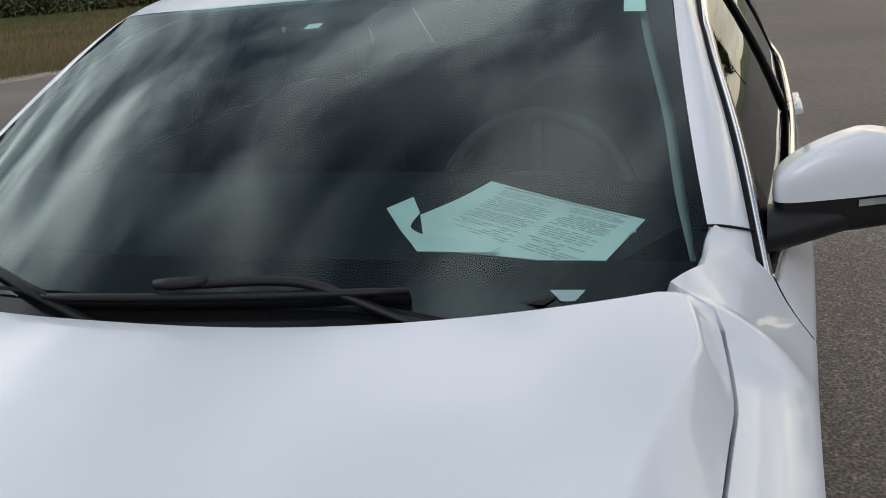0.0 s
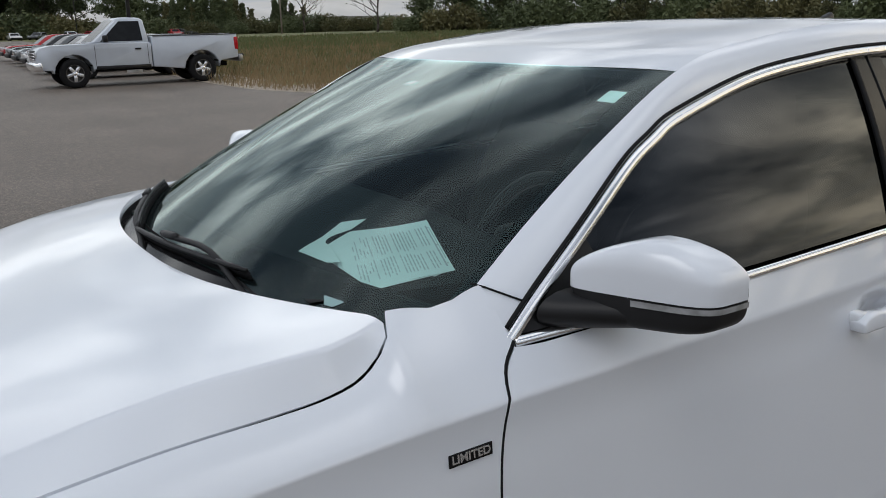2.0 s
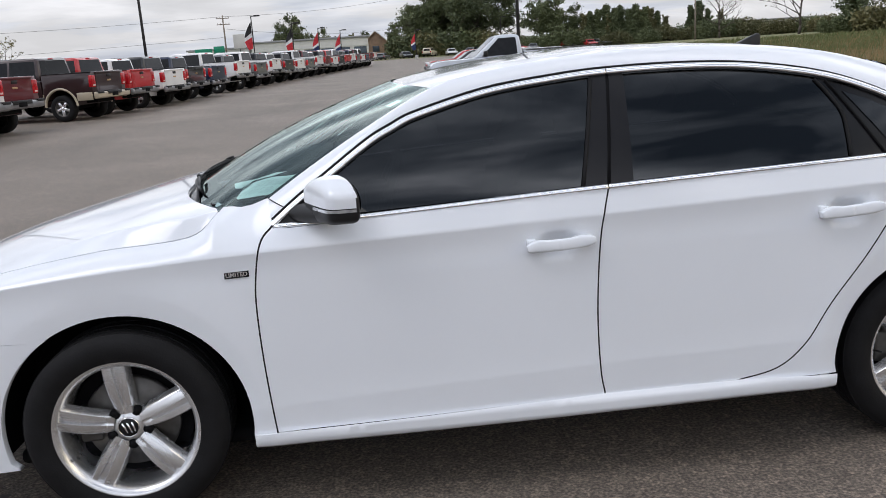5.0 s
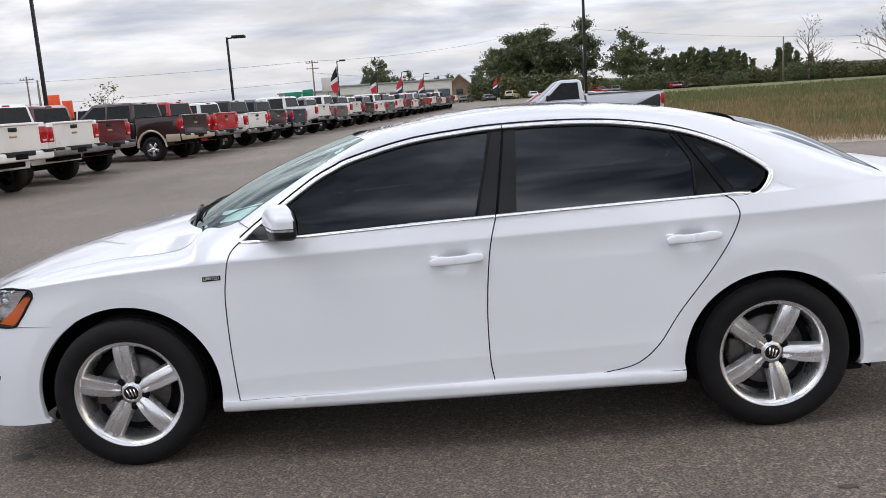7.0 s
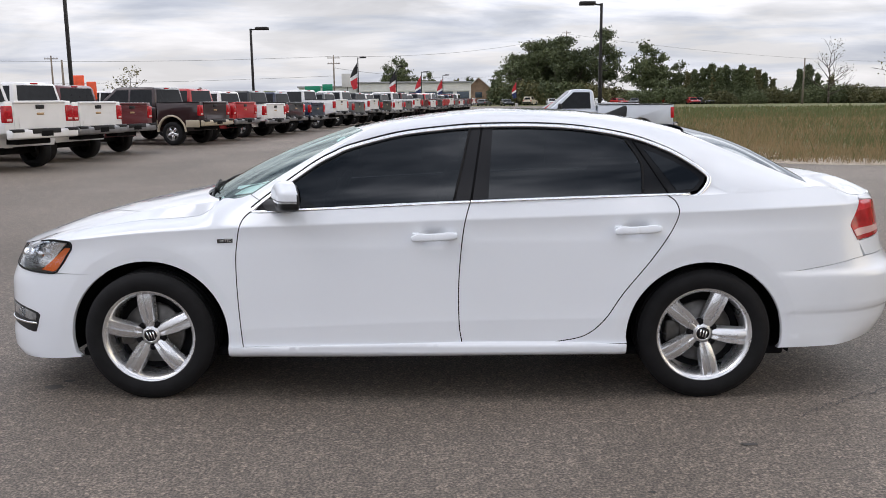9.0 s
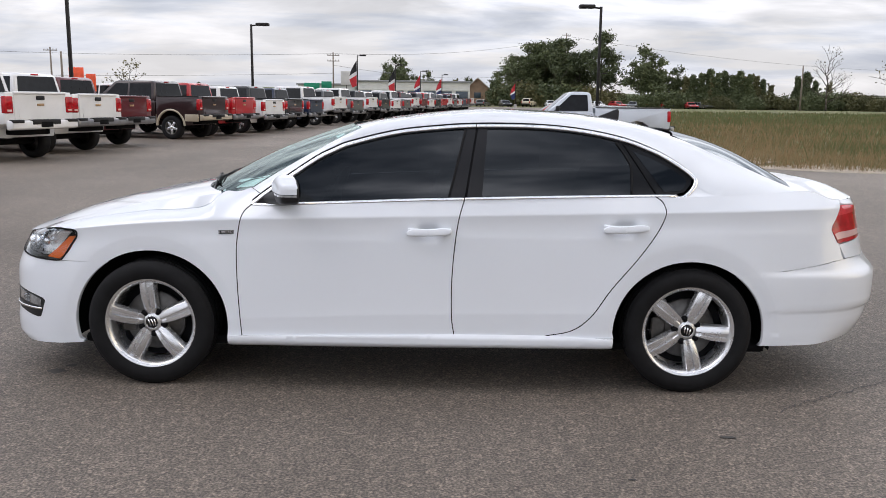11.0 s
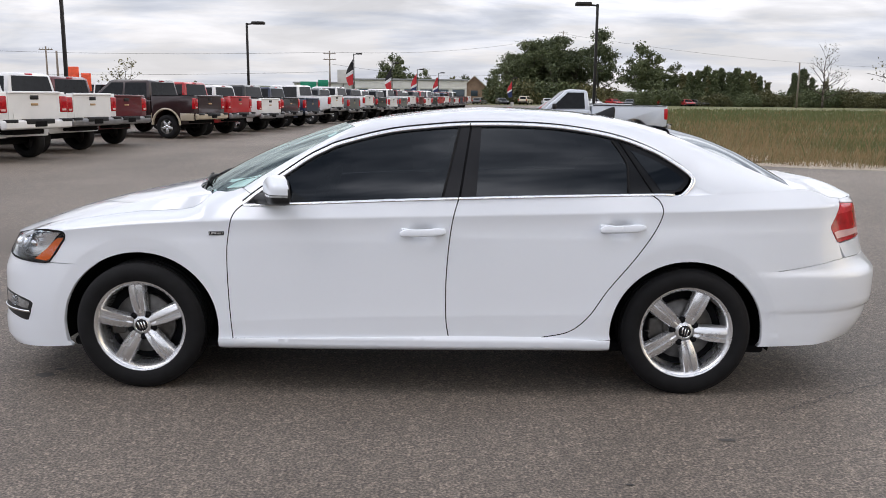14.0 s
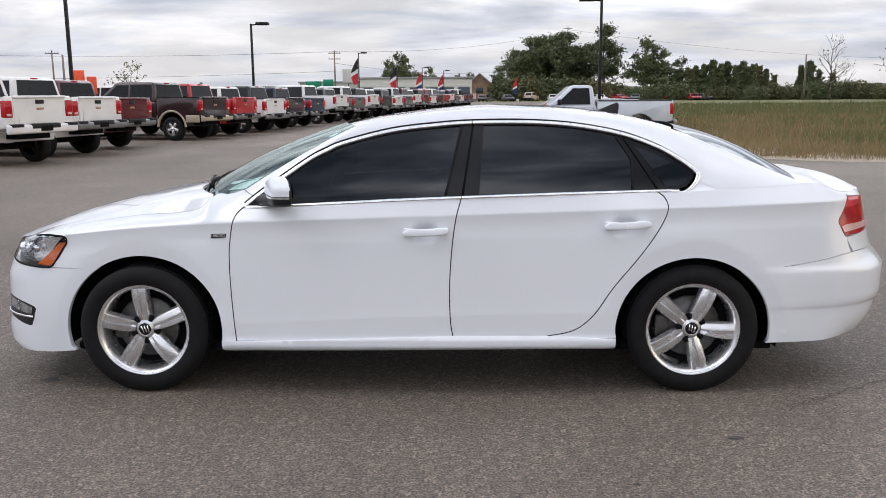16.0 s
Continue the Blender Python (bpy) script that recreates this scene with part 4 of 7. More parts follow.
    for u0, u1 in ((-0.018, -0.007), (-0.002, 0.007), (0.014, 0.019)):
        line = [(u * ca - v * sa, o * 0.0750, u * sa + v * ca) for u, v in ((u0, 0.017), (u1, -0.017))]
        part("cap_mark", sweep(line, 0.0030, 0.0012, (0, o, 0)), CHROME, w)
    part("tyre_valve", rod(bmesh.new(), (0.203 * math.cos(radians(spin + 112)), o * 0.07, 0.203 * math.sin(radians(spin + 112))), (0.190 * math.cos(radians(spin + 112)), o * 0.09, 0.190 * math.sin(radians(spin + 112))), 0.004, n=8), BLACK_TRIM, w)
    return w


for cx, spin in ((AXLE_F, 95), (AXLE_R, 67)):
    wheel("wheel", cx, 0.140, -1, spin)
    wheel("wheel", cx, 2 * MID - 0.140, 1, spin + 20)


# lamps
def lamp_group(mirror):
    f = right if mirror else (lambda q: q)
    o = (0, 1, 0) if mirror else (0, -1, 0)
    head = rounded_path([(-0.383, 0.775), (-0.385, 0.806), (-0.44, 0.816), (-0.58, 0.811), (-0.76, 0.790), (-0.95, 0.752), (-0.985, 0.71), (-0.92, 0.672), (-0.78, 0.657), (-0.62, 0.652), (-0.49, 0.651), (-0.455, 0.675), (-0.41, 0.74)], 3)
    body = car_part("headlight", panel(head, f(deeper(side, 0.05)), o, step=0.03, gap=0.006, thick=0.02), GLOSS_BLACK, None, "clear headlight with amber marker")
    silver = [(-0.425, 0.800), (-0.58, 0.803), (-0.70, 0.785), (-0.80, 0.76), (-0.78, 0.69), (-0.62, 0.668), (-0.57, 0.672), (-0.50, 0.715)]
    part("reflector", panel(silver, f(deeper(side, 0.035)), o, step=0.03, gap=0, thick=0.02), CHROME, body)
    for s0, z0, r0 in ((-0.60, 0.735, 0.032), (-0.79, 0.72, 0.036)):
        c = f(deeper(side, 0.055))(s0, z0)
        part("bulb_bowl", bmesh_sphere(c, r0), CHROME, body)
    amber = [(-0.400, 0.755), (-0.397, 0.778), (-0.425, 0.776), (-0.50, 0.712), (-0.57, 0.664), (-0.492, 0.657), (-0.456, 0.682), (-0.42, 0.728)]
    part("amber_marker", panel(amber, f(deeper(side, 0.008)), o, step=0.02, gap=0, thick=0.02), AMBER, body, "orange side marker")
    edge = [f(deeper(side, -0.001))(*q) for q in head + head[:1]]
    part("lamp_seal", sweep(edge, 0.0042, 0.003, (-0.6, 1 if mirror else -1, 0.1)), RUBBER, body)
    lens = part("lens", panel(head, f(side), o, step=0.03, gap=0.003, thick=0.01), LAMP_GLASS, body)
    lens.visible_shadow = False
    fog = rounded_path([(-0.95, 0.478), (-0.78, 0.468), (-0.60, 0.442), (-0.597, 0.40), (-0.615, 0.355), (-0.64, 0.335), (-0.80, 0.352), (-0.95, 0.36)], 3)
    well = car_part("fog_lamp", panel(fog, f(deeper(side, -0.001)), o, step=0.03, gap=0, thick=0.004), BLACK_TRIM, None, "black fog lamp recess with chrome line")
    for zz in (0.0,):
        line = []
        for s in np.linspace(-0.95, -0.605, 12):
            p = f(side)(s, 0.395 - 0.03 * (s + 0.6) * -1 - 0.01)
            line.append((p[0] - 0.004, p[1] + (0.004 if mirror else -0.004), p[2]))
        part("chrome_line", sweep(line, 0.006, 0.004, (-0.5, 1 if mirror else -1, 0)), CHROME, well)
        clear = [(-0.84, 0.462), (-0.70, 0.450), (-0.615, 0.434), (-0.618, 0.398), (-0.70, 0.402), (-0.84, 0.412)]
        part("fog_lens", panel(clear, f(deeper(side, -0.004)), o, step=0.02, gap=0, thick=0.003), FOG_LENS, well, "clear fog lamp lens")
        p = f(side)(-0.72, 0.428)
        part("fog_bulb", bmesh_sphere((p[0], p[1], p[2]), 0.028, 0.4), LAMP_GLASS, well)
    tail = rounded_path([(3.770, 0.984), (3.695, 0.930), (3.612, 0.872), (3.628, 0.835), (3.668, 0.785)], 4) + [(3.80, 0.79), (3.95, 0.80), (3.95, 0.972), (3.85, 0.980)]
    light = car_part("tail_light", panel(tail, f(deeper(side, -0.004)), o, step=0.025, gap=0.002, thick=0.02), RED_LENS, None, "dark red wrap-around tail light")
    stripe = [(3.638, 0.838), (3.662, 0.808), (3.93, 0.817), (3.93, 0.844), (3.69, 0.846)]
    upper = [(3.772, 0.978), (3.705, 0.930), (3.93, 0.938), (3.93, 0.968), (3.84, 0.977)]
    part("upper_lens", panel(upper, f(deeper(side, -0.006)), o, step=0.02, gap=0, thick=0.003), RED_BRIGHT, light, "lighter red upper lens")
    part("light_stripe", panel(stripe, f(deeper(side, -0.007)), o, step=0.02, gap=0, thick=0.003), PINK_LENS, light)


def bmesh_sphere(c, r, squash=1.0):
    bm = bmesh.new()
    bmesh.ops.create_uvsphere(bm, u_segments=20, v_segments=12, radius=r, matrix=Matrix.Translation(c) @ Matrix.Diagonal((1, squash, 1, 1)))
    return bm


lamp_group(False)
lamp_group(True)


# door mirrors
def super_ball(c, h, n1=0.7, n2=0.8, lo=-1.0, hi=1.0, shape=None, nu=40, nv=20):
    """A soft box; lo and hi cut it to a share of its height."""
    def pw(v, n):
        return math.copysign(abs(v) ** n, v)

    rows = []
    t0, t1 = math.asin(lo), math.asin(hi)
    for i in range(nv + 1):
        th = t0 + (t1 - t0) * i / nv
        row = []
        for k in range(nu):
            ph = 2 * math.pi * k / nu
            p = [pw(math.cos(th), n1) * pw(math.cos(ph), n2), pw(math.cos(th), n1) * pw(math.sin(ph), n2), pw(math.sin(th), n1)]
            if shape:
                p = shape(p)
            row.append((c[0] + h[0] * p[0], c[1] + h[1] * p[1], c[2] + h[2] * p[2]))
        rows.append(row)
    bm = grid_mesh(rows, close=True)
    for row in (rows[0], rows[-1]):
        vs = []
        for q in row:
            v = min(bm.verts, key=lambda w: (w.co - Vector(q)).length_squared)
            if v not in vs:
                vs.append(v)
        if len(vs) > 2:
            try:
                bm.faces.new(vs)
            except ValueError:
                pass
    bmesh.ops.recalc_face_normals(bm, faces=bm.faces)
    return bm


MIRROR_C, MIRROR_H = (0.745, -0.008, 1.047), (0.066, 0.116, 0.078)


def mirror_shape(p):
    # flat at the back, swept back towards the outer end, with a flatter underside
    x, y, z = p
    back = 1.0 if x < 0 else 0.62
    slim = 1 - 0.10 * max(0.0, z) ** 3
    x, y = x * slim, y * slim
    return [x * back - 0.72 * y, y, z * ((1 - 0.38 * max(0.0, -y) ** 1.3 - 0.46 * max(0.0, y + 0.1) ** 1.3) if z > 0 else 0.92 * (1 - 0.10 * max(0.0, -y)))]


def flip_y(bm, do):
    if do:
        bmesh.ops.transform(bm, matrix=Matrix.Translation((0, 2 * MID, 0)) @ Matrix.Diagonal((1, -1, 1, 1)), verts=bm.verts)
        bmesh.ops.reverse_faces(bm, faces=bm.faces)
    return bm


def white_cap():
    bm = super_ball(MIRROR_C, MIRROR_H, 0.48, 0.38, -0.03, 1.0, mirror_shape)
    gone = [v for v in bm.verts if v.co.x + 0.41 * (v.co.y - MIRROR_C[1]) > MIRROR_C[0] + 0.026]
    bmesh.ops.delete(bm, geom=gone, context="VERTS")
    return bm


for k in (0, 1):
    wing = car_part("door_mirror", flip_y(white_cap(), k), WHITE, None, "white and black door mirror with clear indicator strip")
    low = super_ball((MIRROR_C[0] + 0.001, MIRROR_C[1], MIRROR_C[2] - 0.002), (MIRROR_H[0] * 0.985, MIRROR_H[1] * 0.985, MIRROR_H[2] * 0.985), 0.44, 0.38, -1.0, 1.0, mirror_shape)
    part("lower_shell", flip_y(low, k), BLACK_TRIM, wing)
    strip = super_ball((MIRROR_C[0] - 0.0015, MIRROR_C[1] - 0.001, MIRROR_C[2]), (MIRROR_H[0] * 1.02, MIRROR_H[1] * 1.015, MIRROR_H[2]), 0.48, 0.38, -0.125, -0.045, mirror_shape)
    bmesh.ops.delete(strip, geom=[v for v in strip.verts if v.co.y > MIRROR_C[1] + 0.03 or v.co.x + 0.42 * (v.co.y - MIRROR_C[1]) > MIRROR_C[0] + 0.02], context="VERTS")
    part("indicator_strip", flip_y(strip, k), material("clear_indicator_plastic", (0.50, 0.52, 0.54), 0.12, metal=0.5, vary=0.3, scale=35, coat=1.0) if k == 0 else bpy.data.materials["clear_indicator_plastic"], wing)
    stalk = bmesh.new()
    rows = []
    for t in np.linspace(0, 1, 8):
        y = 0.115 - 0.12 * t
        cz, cx = 0.990 + 0.010 * t, 0.655 + 0.085 * t
        hx, hz = 0.066 - 0.01 * t, 0.034 - 0.006 * t
        rows.append([(cx + hx * math.cos(a), y, cz + hz * math.sin(a)) for a in np.linspace(0, 2 * math.pi, 16, endpoint=False)])
    part("stalk", flip_y(grid_mesh(rows, close=True), k), BLACK_TRIM, wing)
    pane = bmesh.new()
    rows = [[(MIRROR_C[0] + 0.0445 - 0.42 * r * 0.09 * math.cos(a), MIRROR_C[1] + r * 0.09 * math.cos(a), MIRROR_C[2] + r * 0.054 * math.sin(a)) for a in np.linspace(0, 2 * math.pi, 24, endpoint=False)] for r in (0.02, 1.0)]
    part("mirror_glass", flip_y(grid_mesh(rows, close=True), k), CHROME, wing)

# door handles
for k, doors in ((0, front_doors), (1, rear_doors)):
    hx, hz = HANDLES[k]
    for m in (0, 1):
        path, hw, hh = [], [], []
        for t in np.linspace(-1, 1, 25):
            x = hx + 0.110 * t
            base = side(hx + 0.108 * math.copysign(1, t), hz)[1]
            scoop = 0.0020 * step01((0.62 - abs(t + 0.02)) / 0.30)
            tip = 0.006 * max(0.0, -t - 0.7) / 0.3
            path.append((x, base - 0.020 - 0.010 * (1 - t * t), hz - 0.002 + 0.004 * t - scoop - tip))
            hw.append((0.0212 - scoop) * (1 - 0.45 * abs(t) ** 6))
            hh.append(0.011 + 0.011 * abs(t) ** 3)
        bar = sweep(path, hw, hh, (0, -1, 0.15))
        bmesh.ops.bevel(bar, geom=bar.edges, offset=0.003, segments=2, affect="EDGES", profile=0.5, clamp_overlap=True)
        part("door_handle", flip_y(bar, m), WHITE, doors[m], "white pull handle")
        for t in (-0.86, 0.88):
            foot = bmesh.new()
            x = hx + 0.108 * t
            box(foot, x - 0.016, x + 0.016, side(x, hz)[1] - 0.022, side(x, hz)[1] + 0.012, hz - 0.011, hz + 0.016, 0.005)
            part("handle_foot", flip_y(foot, m), WHITE, doors[m])

# the short joint between pillar and fender
for m in (0, 1):
    joint = [(0.514, 0.196, 1.0385), (0.528, 0.1755, 1.0345), (0.550, 0.151, 1.0245), (0.577, 0.131, 1.012)]
    joint = [(x, 2 * MID - y if m else y, z) for x, y, z in rounded_path(joint, 3)]
    car_part("pillar_joint", sweep(joint, 0.0013, 0.0016, (-0.35, 0.6 if m else -0.6, 0.7)), RUBBER)

# fender badge
badge = car_part("fender_badge", panel([(0.372, 0.808), (0.450, 0.811), (0.450, 0.831), (0.372, 0.828)], deeper(side, -0.003), (0, -1, 0), step=0.02, gap=0, thick=0.004), GLOSS_BLACK, None, "small black badge with silver word")
words = bpy.data.curves.new("word", "FONT")
words.body, words.size, words.extrude, words.align_x, words.align_y = "LIMITED", 0.0195, 0.0006, "CENTER", "CENTER"
word = new("badge_word", words)
p0, p1 = Vector(side(0.374, 0.819)), Vector(side(0.448, 0.821))
along = (p1 - p0).normalized()
outw = Vector((0, -1, 0.06))
upw = outw.cross(along).normalized()
outw = along.cross(upw).normalized()
wm = Matrix((along, upw, outw)).transposed().to_4x4()
word.parent = badge
word.matrix_basis = Matrix.Translation((p0 + p1) / 2 + outw * 0.004) @ wm @ Matrix.Diagonal((1.0, 1.0, 1.0, 1))
words.offset = 0.0004
words.materials.append(SILVER_LETTER)

# roof aerial
fin = prism([(2.40, 1.405), (2.45, 1.421), (2.51, 1.446), (2.548, 1.461), (2.556, 1.445), (2.55, 1.385)], MID - 0.022, MID + 0.022, 0.008, taper=lambda x, z: 0.012 * step01((z - 1.41) / 0.06))
car_part("roof_aerial", fin, BLACK_TRIM, None, "black shark-fin aerial")


# ---------------------------------------------------------------- inside the sedan
def dash_z(x, y):
    return 0.941 + 0.15 * x + 0.05 * y


rows = [[(x, y, (dash_z(min(x, 0.66), min(y, 0.66)) - 0.004) if k < 6 else 0.90 - 0.12 * (k - 6)) for y in np.linspace(0.215 + 0.6 * max(0.0, 0.56 - x), 2 * MID - 0.215 - 0.6 * max(0.0, 0.56 - x), 24)] for k, x in enumerate((0.30, 0.38, 0.46, 0.54, 0.62, 0.70, 0.76, 0.78, 0.78))]
car_part("dashboard", upward(grid_mesh(rows)), DASH, None, "dark dashboard top")
wheel_ring = bmesh.new()
tilt = Matrix.Translation((0.90, 0.53, 0.945)) @ Matrix.Rotation(radians(-66), 4, "Y")
ring_rows = []
for a in np.linspace(0, 2 * math.pi, 36, endpoint=False):
    ring_rows.append([tilt @ Vector(((0.185 + 0.016 * math.cos(b)) * math.cos(a), (0.185 + 0.016 * math.cos(b)) * math.sin(a), 0.016 * math.sin(b))) for b in np.linspace(0, 2 * math.pi, 10, endpoint=False)])
steering = car_part("steering_wheel", grid_mesh(ring_rows + ring_rows[:1], close=True), BLACK_TRIM)
part("hub_pad", super_ball(tilt @ Vector((0, 0, 0.01)), (0.05, 0.08, 0.07), 0.6, 0.6), BLACK_TRIM, steering)
for a in (0, 180, 270):
    p = tilt @ Vector((0.17 * math.cos(radians(a + 90)), 0.17 * math.sin(radians(a + 90)), 0))
    part("wheel_spoke", rod(bmesh.new(), tilt @ Vector((0, 0, 0)), p, 0.016, 0.012), BLACK_TRIM, steering)
for y in (0.53, 2 * MID - 0.53):
    seat_b = car_part("front_seat", super_ball((1.50, y, 0.78), (0.10, 0.24, 0.34), 0.45, 0.45, shape=lambda p: [p[0] + 0.9 * p[2], p[1] * (1 - 0.12 * p[2]), p[2]]), SEAT)
    part("cushion", super_ball((1.20, y, 0.46), (0.28, 0.25, 0.09), 0.4, 0.4), SEAT, seat_b)
    part("headrest", super_ball((1.63, y, 1.21), (0.05, 0.13, 0.085), 0.5, 0.6), SEAT, seat_b)
car_part("rear_seat", super_ball((2.42, MID, 0.78), (0.11, 0.60, 0.36), 0.35, 0.35, shape=lambda p: [p[0] + 0.9 * p[2], p[1], p[2]]), SEAT)
lining = [[(p[0], p[1], p[2] - 0.03) for p in row] for row in roof_skin()[1:-1:3]]
car_part("headlining", grid_mesh(lining, flip=True), LINING)
for sgn in (-1, 1):
    rows = [[tuple(Vector(windshield(sgn * u, v)) - Vector((-0.45, 0, 0.9)) * 0.022) for u in np.linspace(border_u(v) - 0.019 * step01((v - 0.08) / 0.3), border_u(v) + 0.01, 4)] for v in np.linspace(0.12, 0.95, 22)]
    car_part("pillar_lining", grid_mesh(rows), LINING)

# behind the glass: sensor and sticker; the number strip lies just over it
housing = car_part("camera_housing", upward(sheet(windshield, -0.035, 0.055, 0.835, 0.875, 5, 4, drop=0.0045)), BLACK_TRIM)
part("sensor_window", upward(sheet(windshield, -0.012, 0.036, 0.842, 0.866, 4, 3, drop=0.003)), PAPER, housing)
permit = tagged(part("windshield_sticker", upward(sheet(windshield, -0.927, -0.870, 0.850, 0.900, 4, 4, drop=0.0020)), PAPER), "small blank square sticker inside the windshield", "sticker")
plate = upward(grid_mesh([[tuple(Vector(windshield(u, v)) + Vector((-0.45, 0, 0.9)) * 0.0015) for u in us] for v, us in ((0.120, (-0.757, -0.778)), (0.139, (-0.738, -0.794)))]))
# the glass's teal tint and dimming are put into the strip's own colour
car_part("number_strip", plate, material("glass_tinted_strip", (0.30, 0.46, 0.46), 0.6), screen, "small strip at the foot of the windshield, coloured as through tinted glass")

# papers on the dashboard
def on_dash(p, lift=0.0):
    return (p[0], p[1], dash_z(*p[:2]) + lift)


def paper_sheet(name, outline, lift, label, curl=None):
    flat_paper = lambda a, b: on_dash((a, b), lift + (curl(a, b) if curl else 0.0))
    return tagged(part(name, panel(outline, flat_paper, (0, 0, 1), step=0.02, gap=0, thick=0.0008), PAPER), label, "paper", "papers on the dashboard")


back_sheet = paper_sheet("paper_sheet", [(0.600, 0.500), (0.588, 0.408), (0.530, 0.290), (0.500, 0.285), (0.500, 0.48)], 0.0015, "white printed sheet lying under another on the dashboard")
main_q = [Vector((0.638, 0.530)), Vector((0.538, 0.277)), Vector((0.396, 0.316)), Vector((0.402, 0.560)), Vector((0.500, 0.602))]
main = paper_sheet("paper_sheet", [tuple(q) for q in main_q], 0.004, "white printed form with dense text on the dashboard", lambda a, b: 0.002 * math.sin(30 * a))
o_ax, x_ax = main_q[1], (main_q[0] - main_q[1])
along_ax, down_ax = x_ax.normalized(), Vector((-(x_ax.normalized().y), x_ax.normalized().x))
if (main_q[2] - main_q[1]).dot(down_ax) < 0:
    down_ax = -down_ax
lines = bmesh.new()
rng = random.Random(4)
for row_i in range(24):
    d = 0.018 + row_i * 0.0062
    if row_i in (3, 11, 17):
        continue
    for c0, c1 in ((0.018, 0.108), (0.125, 0.235)):
        a = c0 + (0.012 if rng.random() < 0.25 else 0)
        while a < c1 - 0.01:
            w = rng.uniform(0.008, 0.030)
            if row_i > 18 and rng.random() < 0.4:
                a += w
                continue
            e = min(a + w, c1)
            q = [o_ax + along_ax * s1 + down_ax * s2 for s1, s2 in ((a, d), (e, d), (e, d + 0.0022), (a, d + 0.0022))]
            if all(inside([tuple(m) for m in main_q], *p) for p in q):
                lines.faces.new([lines.verts.new(on_dash(p, 0.0052 + 0.002 * math.sin(30 * p[0]))) for p in q])
            a = e + rng.uniform(0.002, 0.006)
for s1, s2, w, h in ((0.02, 0.008, 0.22, 0.003), (0.06, 0.0035, 0.16, 0.0015)):
    q = [o_ax + along_ax * a + down_ax * b for a, b in ((s1, s2), (s1 + w, s2), (s1 + w, s2 + h), (s1, s2 + h))]
    lines.faces.new([lines.verts.new(on_dash(p, 0.0052 + 0.002 * math.sin(30 * p[0]))) for p in q])
bmesh.ops.recalc_face_normals(lines, faces=lines.faces)
part("print", lines, INK, main, "rows of unreadable print")
holes = bmesh.new()
for s1 in (0.03, 0.125, 0.225):
    c = o_ax + along_ax * s1 + down_ax * 0.0075
    bmesh.ops.create_circle(holes, cap_ends=True, segments=14, radius=0.0032, matrix=Matrix.Translation(on_dash(c, 0.0058)))
part("punch_hole", holes, INK, main)
fold = rounded_path([(0.500, 0.602), (0.455, 0.600), (0.430, 0.575), (0.425, 0.545), (0.400, 0.450)], 5)
paper_sheet("folded_paper", [(0.364, 0.556), (0.507, 0.659), (0.553, 0.632)] + fold + [(0.378, 0.46)], 0.009, "folded white sheet with a curled edge", lambda a, b: 0.010 * step01((0.46 - a) / 0.1))


# ---------------------------------------------------------------- wipers
def on_glass(u, v, lift):
    p = Vector(windshield(u, v))
    return tuple(p + Vector((-0.45, 0, 0.9)) * lift)


def wiper(tip, tail, elbow, joint, pivot):
    """All five places in the windshield's own coordinates."""
    blade = [on_glass(*Vector(tip).lerp(Vector(tail), t), 0.020) for t in np.linspace(0, 1, 12)]
    w = car_part("wiper", sweep(blade, [0.0048 if 0 < i < 11 else 0.003 for i in range(12)], 0.004, (-0.45, 0, 0.9)), BLACK_TRIM, None, "black wiper resting at the foot of the windshield")
    rub = [on_glass(*Vector(tip).lerp(Vector(tail), t), 0.008) for t in np.linspace(0, 1, 12)]
    part("wiper_rubber", sweep(rub, 0.003, 0.008, (-0.45, 0, 0.9)), RUBBER, w)
    hub_p, el, mid_q = on_glass(*pivot, -0.012), on_glass(*elbow, 0.026), on_glass(*joint, 0.027)
    arm = rounded_path([hub_p, tuple(Vector(hub_p).lerp(Vector(el), 0.5)), el, mid_q], 6)
    part("wiper_arm", sweep(arm, [0.0065] * 6 + [0.006] * 6 + [0.0055] * 7, 0.004, (-0.45, 0, 0.9)), BLACK_TRIM, w)
    part("wiper_clip", sweep([on_glass(*Vector(joint).lerp(Vector(tail), t), 0.030) for t in (-0.10, 0, 0.12, 0.22)], [0.005, 0.0075, 0.0075, 0.005], 0.005, (-0.45, 0, 0.9)), BLACK_TRIM, w)


wiper((-0.53, 0.120), (0.135, 0.091), (-0.357, 0.127), (-0.165, 0.120), (-0.66, 0.052))
wiper((0.124, 0.093), (0.62, 0.205), (0.22, 0.109), (0.42, 0.158), (-0.06, 0.050))


